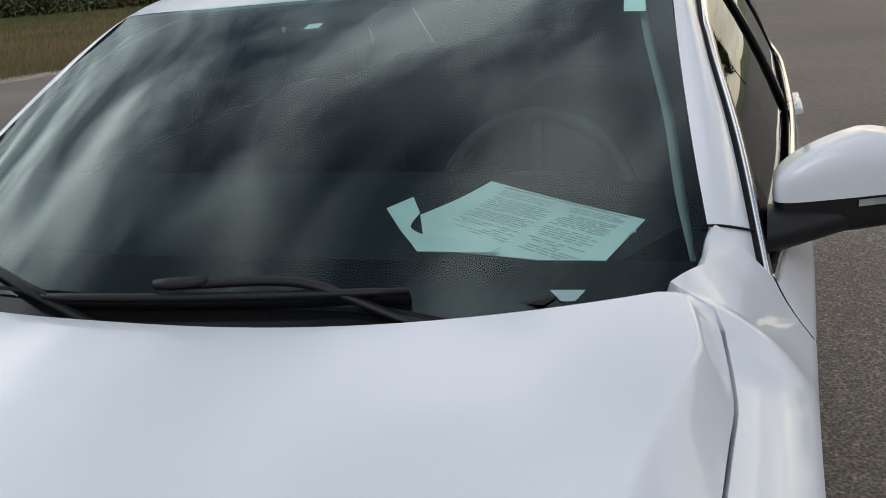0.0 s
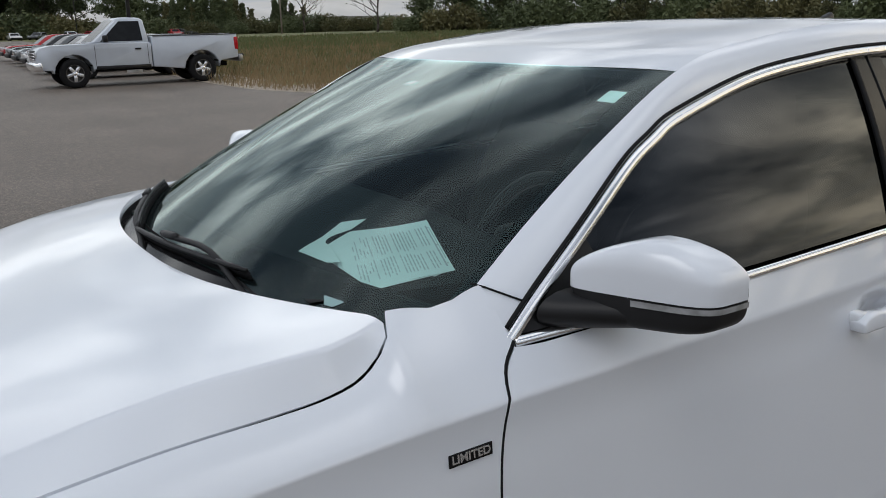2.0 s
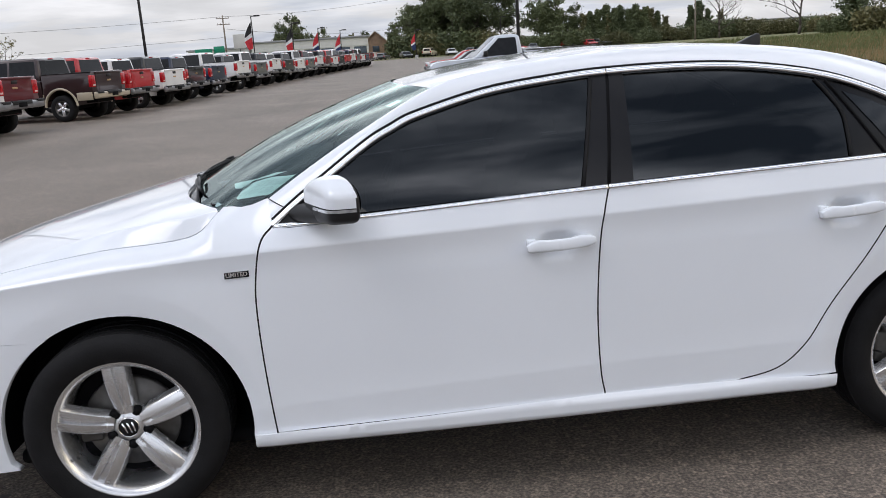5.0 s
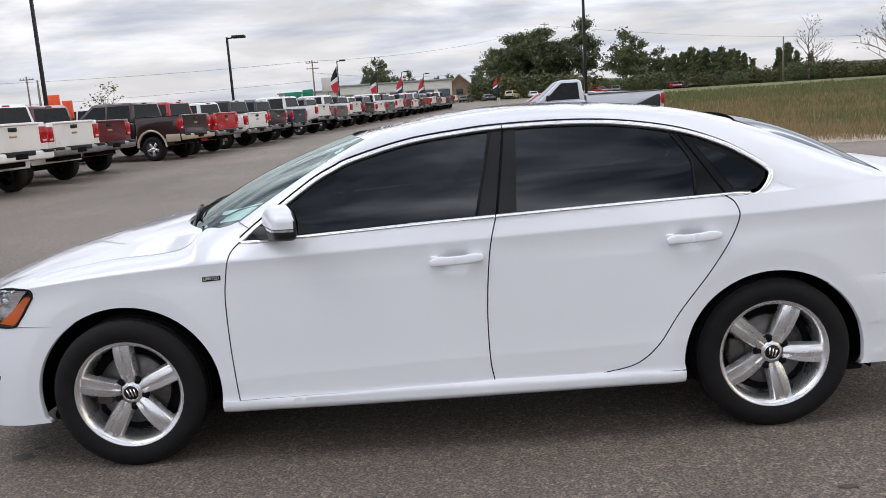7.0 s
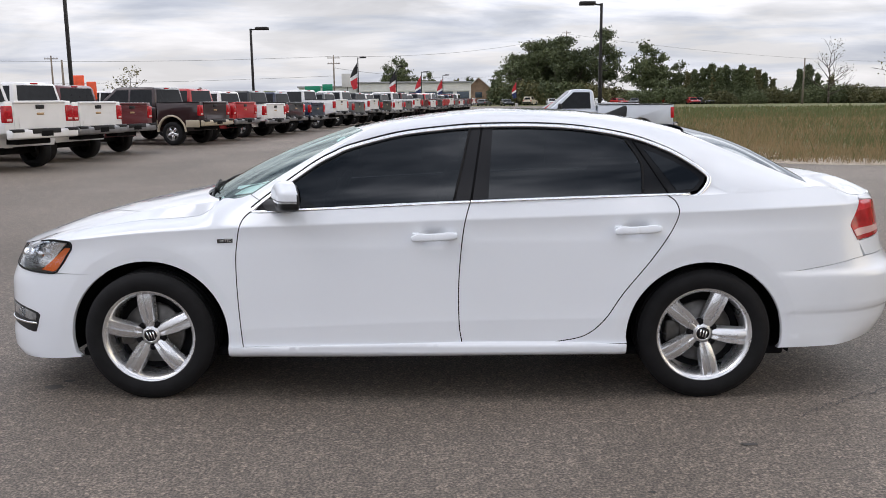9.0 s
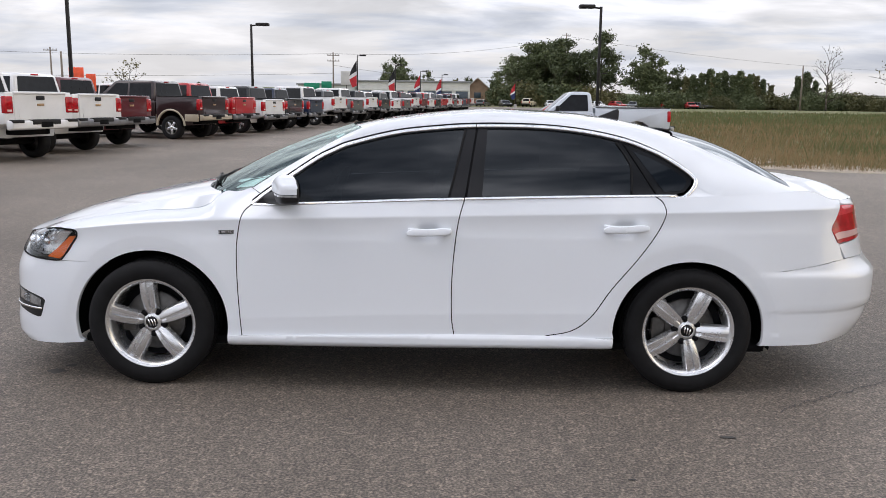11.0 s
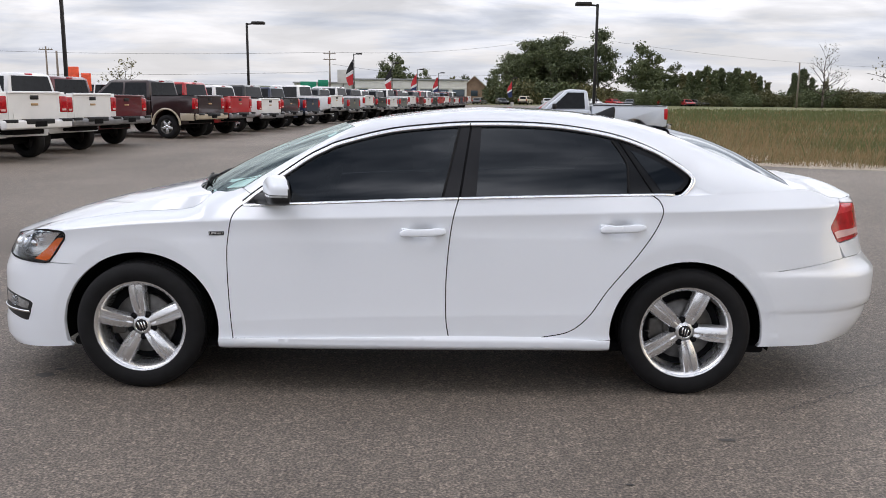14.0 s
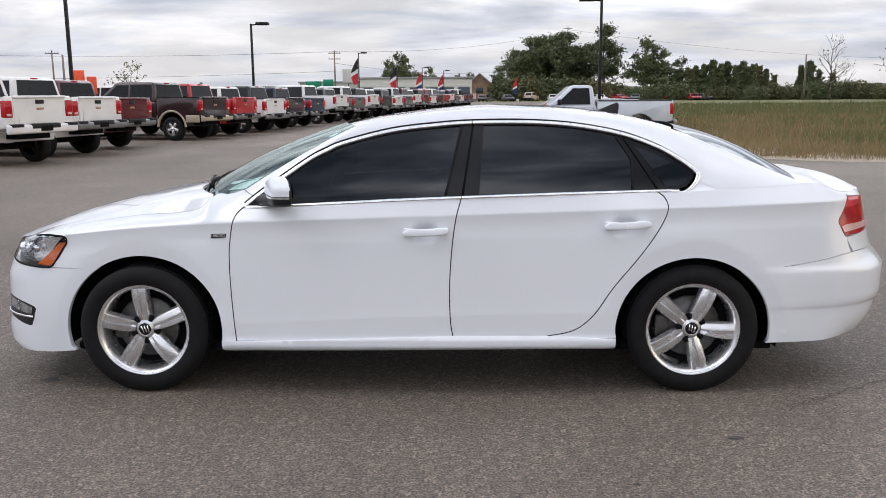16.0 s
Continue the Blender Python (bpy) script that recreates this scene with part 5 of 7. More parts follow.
# ---------------------------------------------------------------- ground
def ground_material(name, colours, big, small, bump, rough=0.9, far_gain=1.0):
    """A rough ground: large worn patches, grains and single pale or dark stones."""
    m = bpy.data.materials.new(name)
    m.use_nodes = True
    n, l = m.node_tree.nodes, m.node_tree.links
    p = n["Principled BSDF"]
    at = n.new("ShaderNodeTexCoord")

    def noise_tex(scale, detail=5.0):
        t = n.new("ShaderNodeTexNoise")
        t.inputs["Scale"].default_value, t.inputs["Detail"].default_value = scale, detail
        l.new(at.outputs["Object"], t.inputs["Vector"])
        return t

    def ramp_of(src, stops):
        r = n.new("ShaderNodeValToRGB")
        while len(r.color_ramp.elements) < len(stops):
            r.color_ramp.elements.new(0.5)
        for e, (pos, c) in zip(r.color_ramp.elements, stops):
            e.position, e.color = pos, (*c, 1)
        l.new(src, r.inputs[0])
        return r

    a = ramp_of(noise_tex(big).outputs["Fac"], [(0.3, colours[0]), (0.5, colours[1]), (0.7, colours[2])])
    grain = noise_tex(small, 3.0)
    b = ramp_of(grain.outputs["Fac"], [(0.34, (0.38, 0.38, 0.38)), (0.5, (0.95, 0.95, 0.95)), (0.66, (1.9, 1.86, 1.8))])
    mul = n.new("ShaderNodeMix")
    mul.data_type, mul.blend_type = "RGBA", "MULTIPLY"
    mul.inputs["Factor"].default_value = 0.85
    l.new(a.outputs[0], mul.inputs["A"]), l.new(b.outputs[0], mul.inputs["B"])
    stones = n.new("ShaderNodeTexVoronoi")
    stones.inputs["Scale"].default_value = small * 0.55
    l.new(at.outputs["Object"], stones.inputs["Vector"])
    c = ramp_of(stones.outputs["Color"], [(0.0, (0.68, 0.68, 0.68)), (0.55, (0.96, 0.96, 0.96)), (0.92, (1.62, 1.58, 1.53))])
    mul2 = n.new("ShaderNodeMix")
    mul2.data_type, mul2.blend_type = "RGBA", "MULTIPLY"
    mul2.inputs["Factor"].default_value = 0.8
    l.new(mul.outputs["Result"], mul2.inputs["A"]), l.new(c.outputs[0], mul2.inputs["B"])
    colour = mul2.outputs["Result"]
    if far_gain != 1.0:
        # colour grows paler from y 3 to 11; broad tyre-polished streaks run along it
        where = n.new("ShaderNodeSeparateXYZ")
        l.new(at.outputs["Object"], where.inputs[0])
        far_tone = n.new("ShaderNodeMapRange")
        far_tone.inputs["From Min"].default_value, far_tone.inputs["From Max"].default_value = 3.0, 11.0
        far_tone.inputs["To Min"].default_value, far_tone.inputs["To Max"].default_value = 1.0, far_gain
        l.new(where.outputs["Y"], far_tone.inputs["Value"])
        lanes = n.new("ShaderNodeMapping")
        lanes.inputs["Scale"].default_value = (0.50, 0.07, 1.0)
        l.new(at.outputs["Object"], lanes.inputs["Vector"])
        worn = n.new("ShaderNodeTexNoise")
        worn.inputs["Scale"].default_value, worn.inputs["Detail"].default_value = 1.0, 5.0
        l.new(lanes.outputs[0], worn.inputs["Vector"])
        streak = n.new("ShaderNodeMapRange")
        streak.inputs["From Min"].default_value, streak.inputs["From Max"].default_value = 0.3, 0.7
        streak.inputs["To Min"].default_value, streak.inputs["To Max"].default_value = 0.86, 1.12
        l.new(worn.outputs["Fac"], streak.inputs["Value"])
        tone_streak = n.new("ShaderNodeMath")
        tone_streak.operation = "MULTIPLY"
        l.new(far_tone.outputs[0], tone_streak.inputs[0]), l.new(streak.outputs[0], tone_streak.inputs[1])
        fade = n.new("ShaderNodeVectorMath")
        fade.operation = "SCALE"
        l.new(colour, fade.inputs[0]), l.new(tone_streak.outputs[0], fade.inputs["Scale"])
        colour = fade.outputs[0]
    l.new(colour, p.inputs["Base Color"])
    p.inputs["Roughness"].default_value = rough
    p.inputs["Specular IOR Level"].default_value = 0.4
    bn = n.new("ShaderNodeBump")
    bn.inputs["Strength"].default_value, bn.inputs["Distance"].default_value = bump, 0.006
    l.new(grain.outputs["Fac"], bn.inputs["Height"])
    l.new(bn.outputs[0], p.inputs["Normal"])
    return m


ASPHALT = ground_material("grey_asphalt", [(0.112, 0.094, 0.078), (0.133, 0.112, 0.094), (0.158, 0.134, 0.114)], 0.35, 85, 0.7, 0.68, 1.22)
FIELD = ground_material("dry_grass_ground", [(0.085, 0.115, 0.035), (0.15, 0.14, 0.06), (0.105, 0.13, 0.045)], 0.12, 9, 0.6)
GRAVEL = ground_material("pale_gravel_edge", [(0.30, 0.25, 0.19), (0.36, 0.31, 0.25), (0.24, 0.20, 0.14)], 1.2, 40, 0.8)
TAR = material("dark_oil_stain", (0.06, 0.056, 0.052), 0.7, vary=0.3, scale=8)

soil = bmesh.new()
bmesh.ops.create_grid(soil, x_segments=8, y_segments=8, size=1500)
bmesh.ops.translate(soil, verts=soil.verts, vec=(0, 0, -0.03))
tagged(part("ground", soil, FIELD), "wide field of dry grass", "ground", kind="structure")

# the lot: one slab of asphalt with a rounded corner towards the field
corner = rounded_path([(60, 10.5), (30, 12.6), (16, 13.5), (11.5, 14.2), (9.6, 14.7), (8.5, 15.5), (7.7, 16.6), (7.25, 18.2), (7.1, 21), (8.0, 32), (11, 60), (16, 110), (19, 150)], 6)
lot_outline = [(-90, -70), (60, -70)] + corner + [(-90, 150)]


def slab(outline, z, depth):
    bm = bmesh.new()
    top = [bm.verts.new((x, y, z)) for x, y in outline]
    low = [bm.verts.new((x, y, z - depth)) for x, y in outline]
    bm.faces.new(top)
    for i in range(len(top)):
        bm.faces.new((top[i - 1], low[i - 1], low[i], top[i]))
    bmesh.ops.recalc_face_normals(bm, faces=bm.faces)
    return bm


tagged(part("asphalt_lot", slab(lot_outline, 0.0, 0.08), ASPHALT, smooth=False), "worn grey asphalt of a car dealer's lot", "pavement", kind="structure")
rng = random.Random(11)
edge_in, edge_out = [], []
for i, (x, y) in enumerate(corner[:66]):
    a, b = corner[max(0, i - 1)], corner[i + 1]
    t = Vector((b[0] - a[0], b[1] - a[1])).normalized()
    n2 = Vector((t.y, -t.x))
    edge_in.append((x - n2.x * rng.uniform(0.02, 0.10), y - n2.y * rng.uniform(0.02, 0.10)))
    w = (1.3 + 0.5 * math.sin(i * 0.35) + 0.25 * math.sin(i * 0.9 + 1) + rng.uniform(-0.1, 0.1)) * (1.5 if x < 12 else 1.0)
    edge_out.append((x + n2.x * w, y + n2.y * w))
verge = bmesh.new()
for i in range(len(edge_in) - 1):
    q = [verge.verts.new((*p, 0.006)) for p in (edge_in[i], edge_in[i + 1], edge_out[i + 1], edge_out[i])]
    verge.faces.new(q)
bmesh.ops.remove_doubles(verge, verts=verge.verts, dist=1e-4)
bmesh.ops.recalc_face_normals(verge, faces=verge.faces)
tagged(part("gravel_verge", verge, GRAVEL), "strip of pale gravel and dead grass along the asphalt", "verge", kind="structure")


# stains and cracks on the asphalt
def stain(cx, cy, sx, sy, seed):
    r = random.Random(seed)
    bm = bmesh.new()
    ring = [bm.verts.new((cx + sx * math.cos(a) * r.uniform(0.6, 1), cy + sy * math.sin(a) * r.uniform(0.5, 1), 0.003)) for a in np.linspace(0, 2 * math.pi, 18, endpoint=False)]
    bm.faces.new(ring)
    return bm


for k, (cx, cy, sx, sy) in enumerate(((-0.60, 0.22, 0.06, 0.05), (-0.56, 0.32, 0.04, 0.03), (1.10, -0.41, 0.02, 0.012), (2.32, -1.01, 0.022, 0.010), (2.85, -0.55, 0.045, 0.022), (-0.55, -0.9, 0.03, 0.02))):
    tagged(part("oil_stain", stain(cx, cy, sx, sy, k), TAR), "dark dried oil stain on the asphalt", "stain")


def crack(points, w, seed):
    r = random.Random(seed)
    bm = bmesh.new()
    pts = rounded_path(points, 14)
    prev = None
    for i, p in enumerate(pts):
        j, ww = r.uniform(-0.02, 0.02), w * r.uniform(0.1, 1.0)
        a, b = bm.verts.new((p[0], p[1] + j - ww, 0.003)), bm.verts.new((p[0], p[1] + j + ww, 0.003))
        if prev and r.random() < 0.8:
            bm.faces.new((prev[0], a, b, prev[1]))
        prev = (a, b)
    return bm


tagged(part("asphalt_crack", crack([(3.17, -0.25), (3.35, -0.10), (3.51, 0.0), (3.77, 0.163), (4.4, 0.52), (5.2, 1.0)], 0.010, 3), TAR), "thin dark crack across the asphalt", "crack")

# ---------------------------------------------------------------- grass of the field
GRASS = bpy.data.materials.new("field_grass")
GRASS.use_nodes = True
gn, gl = GRASS.node_tree.nodes, GRASS.node_tree.links
geo = gn.new("ShaderNodeNewGeometry")
gr = gn.new("ShaderNodeValToRGB")
for _ in range(2):
    gr.color_ramp.elements.new(0.5)
for e, (pos, c) in zip(gr.color_ramp.elements, ((0.0, (0.100, 0.122, 0.042, 1)), (0.4, (0.125, 0.120, 0.045, 1)), (0.7, (0.245, 0.165, 0.080, 1)), (1.0, (0.27, 0.195, 0.10, 1)))):
    e.position, e.color = pos, c
patches = gn.new("ShaderNodeTexNoise")
patches.inputs["Scale"].default_value = 0.16
gpos = gn.new("ShaderNodeTexCoord")
gl.new(gpos.outputs["Object"], patches.inputs["Vector"])
gsum = gn.new("ShaderNodeMath")
gsum.operation = "MULTIPLY_ADD"
gsum.inputs[1].default_value, gsum.inputs[2].default_value = 1.9, -0.72
gl.new(patches.outputs["Fac"], gsum.inputs[0])
gadd = gn.new("ShaderNodeMath")
gadd.operation = "MULTIPLY_ADD"
gadd.inputs[1].default_value = 0.55
gl.new(geo.outputs["Random Per Island"], gadd.inputs[0])
gl.new(gsum.outputs[0], gadd.inputs[2])
gsep = gn.new("ShaderNodeSeparateXYZ")
gl.new(gpos.outputs["Object"], gsep.inputs[0])
greener = gn.new("ShaderNodeMapRange")
greener.inputs["From Min"].default_value, greener.inputs["From Max"].default_value = 17, 75
greener.inputs["To Min"].default_value, greener.inputs["To Max"].default_value = 0.16, -0.40
gl.new(gsep.outputs["Y"], greener.inputs["Value"])
gfar = gn.new("ShaderNodeMath")
gl.new(gadd.outputs[0], gfar.inputs[0])
gl.new(greener.outputs[0], gfar.inputs[1])
gl.new(gfar.outputs[0], gr.inputs[0])
gl.new(gr.outputs[0], gn["Principled BSDF"].inputs["Base Color"])
gn["Principled BSDF"].inputs["Roughness"].default_value = 0.85


def in_field(x, y):
    return not inside(lot_outline, x, y) and y > 11


def grass_field():
    r = np.random.RandomState(5)
    verts, faces = [], []
    made = 0
    while made < 140000:
        # denser towards the lot
        d = 0.3 + 95 * r.rand() ** 2.3
        if r.rand() < 0.72:
            x, y = 6.5 + r.rand() * (30 + d * 1.3), 13.0 + d
        else:
            x, y = 7.2 + d, 14 + r.rand() * 60
        if not in_field(x, y - 0.4) or not in_field(x, y):
            continue
        near = min(1.0, d / 3.0)
        h = (0.05 + 0.19 * near) * (0.4 + r.rand() * 0.9) * (1.0 + 0.9 * (r.rand() < 0.08))
        w = (0.0035 + 0.0006 * d) * (0.6 + r.rand())
        a = r.rand() * math.pi
        lx, ly = (r.rand() - 0.5) * h * 0.9, (r.rand() - 0.5) * h * 0.9
        i = len(verts)
        cx, sx = math.cos(a) * w, math.sin(a) * w
        verts += [(x - cx, y - sx, -0.03), (x + cx, y + sx, -0.03), (x + cx * 0.7 + lx * 0.5, y + sx * 0.7 + ly * 0.5, h * 0.6), (x + lx, y + ly, h)]
        faces += [(i, i + 1, i + 2), (i, i + 2, i + 3)]
        made += 1
    me = bpy.data.meshes.new("grass")
    me.from_pydata(verts, [], faces)
    return me


tagged(part("field_grass", grass_field(), GRASS), "tall dry grass and green weeds of the field", "grass", kind="stuff")


# ---------------------------------------------------------------- parked pickups and cars
def paint(name, c, rough=0.35, metal=0.0):
    return material(name, c, rough, metal=metal, vary=0.04, scale=2, coat=0.8, spec=0.3)


PAINTS = {
    "white": paint("white_truck_paint", (0.76, 0.76, 0.77)), "maroon": paint("maroon_truck_paint", (0.10, 0.012, 0.016)), "brown": paint("dark_brown_truck_paint", (0.028, 0.012, 0.013)),
    "red": paint("red_truck_paint", (0.42, 0.015, 0.018)), "black": paint("black_truck_paint", (0.012, 0.013, 0.016)), "grey": paint("grey_truck_paint", (0.12, 0.125, 0.13), 0.35, 0.3),
    "silver": paint("silver_truck_paint", (0.56, 0.60, 0.66), 0.35, 0.15), "tan": paint("tan_truck_paint", (0.42, 0.36, 0.27)), "blue": paint("navy_truck_paint", (0.015, 0.025, 0.06)), "beige": paint("beige_truck_paint", (0.50, 0.44, 0.33)),
}
BUMPER_STEEL = material("dull_bumper_steel", (0.30, 0.30, 0.31), 0.32, metal=0.85, vary=0.15, scale=6)


def truck_wheel(parent, x, y, out, r=0.40):
    w = new("wheel")
    w.parent = parent
    w.location = (x, y, r)
    prof = [(0.60, -0.12), (0.72, -0.135), (0.90, -0.13), (0.985, -0.10), (1.0, -0.06), (1.0, 0.06), (0.985, 0.10), (0.90, 0.13), (0.72, 0.135), (0.60, 0.12)]
    part("tyre", lathe([(a * r, b) for a, b in prof], (0, 0, 0), n=28), RUBBER, w)
    part("rim", lathe([(0.61 * r, out * 0.12), (0.58 * r, out * 0.125), (0.54 * r, out * 0.10), (0.50 * r, out * 0.03), (0.001, out * 0.03)], (0, 0, 0), n=28), DISC, w)
    for k in range(5):
        a = radians(90 + 72 * k)
        sp = bmesh.new()
        box(sp, 0.03, 0.56 * r, out * 0.085 - 0.02, out * 0.085 + 0.02, -0.045, 0.045, 0.01, 1)
        bmesh.ops.rotate(sp, verts=sp.verts, cent=(0, 0, 0), matrix=Matrix.Rotation(a, 3, "Y"))
        part("spoke", sp, ALLOY, w)
    part("hub_cap", lathe([(0.0, out * 0.115), (0.05, out * 0.112), (0.065, out * 0.09), (0.065, out * 0.05)], (0, 0, 0), n=16), CHROME, w)


def arch_cut(cx, r, z, n=9):
    return [(cx + r * math.cos(a), z + r * math.sin(a)) for a in np.linspace(math.pi, 0, n)]


EMBLEM = material("bronze_emblem", (0.45, 0.30, 0.16), 0.35, metal=0.6)
TRUCK_DARK = material("dark_truck_glass", (0.012, 0.013, 0.015), 0.08, vary=0.2, spec=0.22)
LAMP_SOLID = material("clear_headlight_plastic", (0.55, 0.57, 0.60), 0.12, metal=0.2, vary=0.2, scale=20, coat=1.0)


def pickup(label, body_mat, cab="crew", tall=0.0, flare=None, two_tone=None, bumper=None, lamp_wide=0.20):
    """A pickup that stands on z = 0 with its nose towards +x and its rear axle at x = 0."""
    t = empty("pickup_truck", label, "truck", "parked pickup trucks")
    wb = 3.57
    z0, belt, rail = 0.50 + tall, 1.10 + tall, 1.36 + tall
    half = 0.985
    r = 0.405
    za = r + tall * 0.6
    cab0 = {"crew": 0.62, "extended": 0.90, "regular": 1.45}[cab]
    tail, nose = -1.10, wb + 0.92
    soft = lambda x, z: 0.055 * max(0.0, (z - 1.0 - tall) / 0.4) + 0.03 * step01((0.70 + tall - z) / 0.25)
    # bed side and tail
    bed_prof = [(tail, z0 + 0.18), (tail, rail), (cab0 - 0.03, rail), (cab0 - 0.03, z0)] + [(x, z) for x, z in arch_cut(0, 0.52, za)[::-1]] + [(-0.55, z0 + 0.1)]
    bed = part("bed", prism(bed_prof, -half, half, 0.03, taper=soft), body_mat, t)
    well = bmesh.new()
    box(well, tail + 0.08, cab0 - 0.12, -half + 0.14, half - 0.14, rail - 0.02, rail + 0.004)
    part("bed_liner", well, BLACK_TRIM, bed)
    for y in (-half + 0.09, half - 0.09):
        part("bed_rail", sweep([(tail + 0.03, y, rail + 0.002), (cab0 - 0.06, y, rail + 0.002)], 0.055, 0.012, (0, 0, 1)), BLACK_TRIM, bed)
    gate = part("tailgate", panel([(-0.72, z0 + 0.20), (0.72, z0 + 0.20), (0.72, rail - 0.01), (-0.72, rail - 0.01)], lambda a, b: (tail - 0.014 - 0.012 * step01((b - rail + 0.12) / 0.1), a, b), (-1, 0, 0), step=0.16, thick=0.02), body_mat, t)
    part("gate_handle", box(bmesh.new(), tail - 0.032, tail - 0.012, -0.12, 0.12, rail - 0.17, rail - 0.08, 0.012), BLACK_TRIM, gate)
    part("gate_lip", prism([(tail - 0.055, rail - 0.035), (tail - 0.05, rail + 0.004), (tail + 0.03, rail + 0.012), (tail + 0.03, rail - 0.04), (tail - 0.012, rail - 0.06)], -0.73, 0.73, 0.006), body_mat, gate)
    part("gate_panel", panel([(-0.60, z0 + 0.27), (0.60, z0 + 0.27), (0.60, rail - 0.33), (-0.60, rail - 0.33)], lambda a, b: (tail - 0.022, a, b), (-1, 0, 0), step=0.3, thick=0.01), body_mat, gate)
    part("gate_emblem", box(bmesh.new(), tail - 0.028, tail - 0.014, -0.10, 0.10, rail - 0.30, rail - 0.25, 0.012), EMBLEM, gate)
    for y in (-1, 1):
        lamp = bmesh.new()
        box(lamp, tail - 0.022, tail + 0.10, y * 0.86 - 0.115, y * 0.86 + 0.115, rail - 0.46, rail - 0.09, 0.03)
        tl = part("tail_lamp", lamp, RED_LENS, t, "red tail lamp")
        part("reverse_lamp", box(bmesh.new(), tail - 0.027, tail - 0.015, y * 0.86 - 0.06, y * 0.86 + 0.06, rail - 0.42, rail - 0.375, 0.005), PINK_LENS, tl)
    bm = prism([(tail - 0.17, 0.57 + tall), (tail - 0.17, 0.74 + tall), (tail - 0.02, 0.76 + tall), (tail - 0.02, 0.54 + tall)], -half, half, 0.03, taper=lambda x, z: 0.06 * step01((tail - x) / 0.2))
    bp = part("rear_bumper", bm, bumper or BUMPER_STEEL, t, "stepped rear bumper")
    part("bumper_pad", box(bmesh.new(), tail - 0.18, tail - 0.03, -0.40, 0.40, 0.66 + tall, 0.766 + tall, 0.01), BLACK_TRIM, bp)
    for y in (-1, 1):
        part("bumper_step", box(bmesh.new(), tail - 0.185, tail - 0.05, y * 0.78 - 0.15, y * 0.78 + 0.15, 0.70 + tall, 0.768 + tall, 0.012), BLACK_TRIM, bp)
    part("plate_recess", box(bmesh.new(), tail - 0.182, tail - 0.16, -0.17, 0.17, 0.60 + tall, 0.72 + tall, 0.008), UNDER, bp)
    # cab and nose below the belt
    front_ax = wb
    cab_prof = [(cab0, z0), (cab0, belt + 0.05), (cab0 + 0.05, belt + 0.10), (front_ax - 0.62, belt + 0.10), (front_ax - 0.2, belt + 0.09), (nose - 0.34, belt + 0.065), (nose - 0.12, belt + 0.02), (nose - 0.03, belt - 0.06), (nose, 0.72 + tall), (nose - 0.04, z0 + 0.02), (front_ax + 0.55, z0)] + arch_cut(front_ax, 0.52, za)[::-1] + [(front_ax - 0.54, z0)]
    body = part("cab_body", prism(cab_prof, -half, half, 0.04, taper=lambda x, z: soft(x, z) + 0.10 * step01((x - nose + 0.5) / 0.5)), body_mat, t)
    # greenhouse
    roof = 1.88 + tall
    g_prof = [(cab0 + 0.02, belt + 0.08), (cab0 + 0.12, roof - 0.06), (cab0 + 0.24, roof), (front_ax - 1.42, roof + 0.01), (front_ax - 1.25, roof - 0.03), (front_ax - 0.50, belt + 0.10)]
    lean = lambda x, z: 0.06 + 0.17 * (z - belt) / 0.78
    part("cab_roof", prism(g_prof, -half, half, 0.05, taper=lean), body_mat, t)

    def win(points, side_s, name="side_window"):
        return part(name, panel(points, lambda x, z: (x, side_s * (half - lean(x, z) + 0.004), z), (0, side_s, 0), step=0.2, gap=0, thick=0.003), TRUCK_DARK, t, "dark side window")

    door_mid = (cab0 + front_ax - 0.95) / 2 + 0.1
    for sd in (-1, 1):
        top = roof - 0.095
        if cab != "regular":
            win([(cab0 + 0.16, belt + 0.125), (cab0 + 0.22, top), (door_mid - 0.04, top), (door_mid - 0.04, belt + 0.125)], sd)
            win([(door_mid + 0.04, belt + 0.125), (door_mid + 0.04, top), (front_ax - 1.33, top), (front_ax - 0.72, belt + 0.13)], sd)
        else:
            win([(cab0 + 0.20, belt + 0.14), (cab0 + 0.24, top), (front_ax - 1.33, top), (front_ax - 0.76, belt + 0.14)], sd)
        for x in ((cab0 + 0.10, door_mid, front_ax - 0.58) if cab != "regular" else (cab0 + 0.10, front_ax - 0.58)):
            seam = part("door_seam", sweep([(x, sd * (half - soft(x, z) - 0.002), z) for z in np.linspace(z0 + 0.1, belt + 0.05, 6)], 0.005, 0.004, (0, sd, 0)), UNDER, body)
        hx = cab0 + 0.28
        part("door_handle", box(bmesh.new(), hx, hx + 0.17, sd * half - 0.03, sd * half + 0.012, belt - 0.10, belt - 0.055, 0.01), BLACK_TRIM, body)
        part("rocker_trim", sweep([(cab0 + 0.05, sd * (half - 0.02), z0 + 0.03), (front_ax - 0.58, sd * (half - 0.02), z0 + 0.03)], 0.05, 0.02, (0, sd, 0)), two_tone or BLACK_TRIM, body)
        mir = part("door_mirror", super_ball((front_ax - 0.86, sd * (half + 0.12), belt + 0.22), (0.07, 0.11, 0.10), 0.5, 0.5, nu=16, nv=8), BLACK_TRIM, t)
        for ax in (0.0, front_ax):
            truck_wheel(t, ax, sd * (half - 0.14), sd, r)
            rows = [[(ax + q * math.cos(a), sd * (half + o), za + q * math.sin(a)) for q, o in ((0.505, -0.05), (0.51, 0.016), (0.565, 0.016), (0.575, -0.01))] for a in np.linspace(math.pi, 0, 15)]
            fl = grid_mesh(rows)
            bmesh.ops.recalc_face_normals(fl, faces=fl.faces)
            if flare:
                part("fender_flare", fl, flare, t)
            else:
                fl.free()
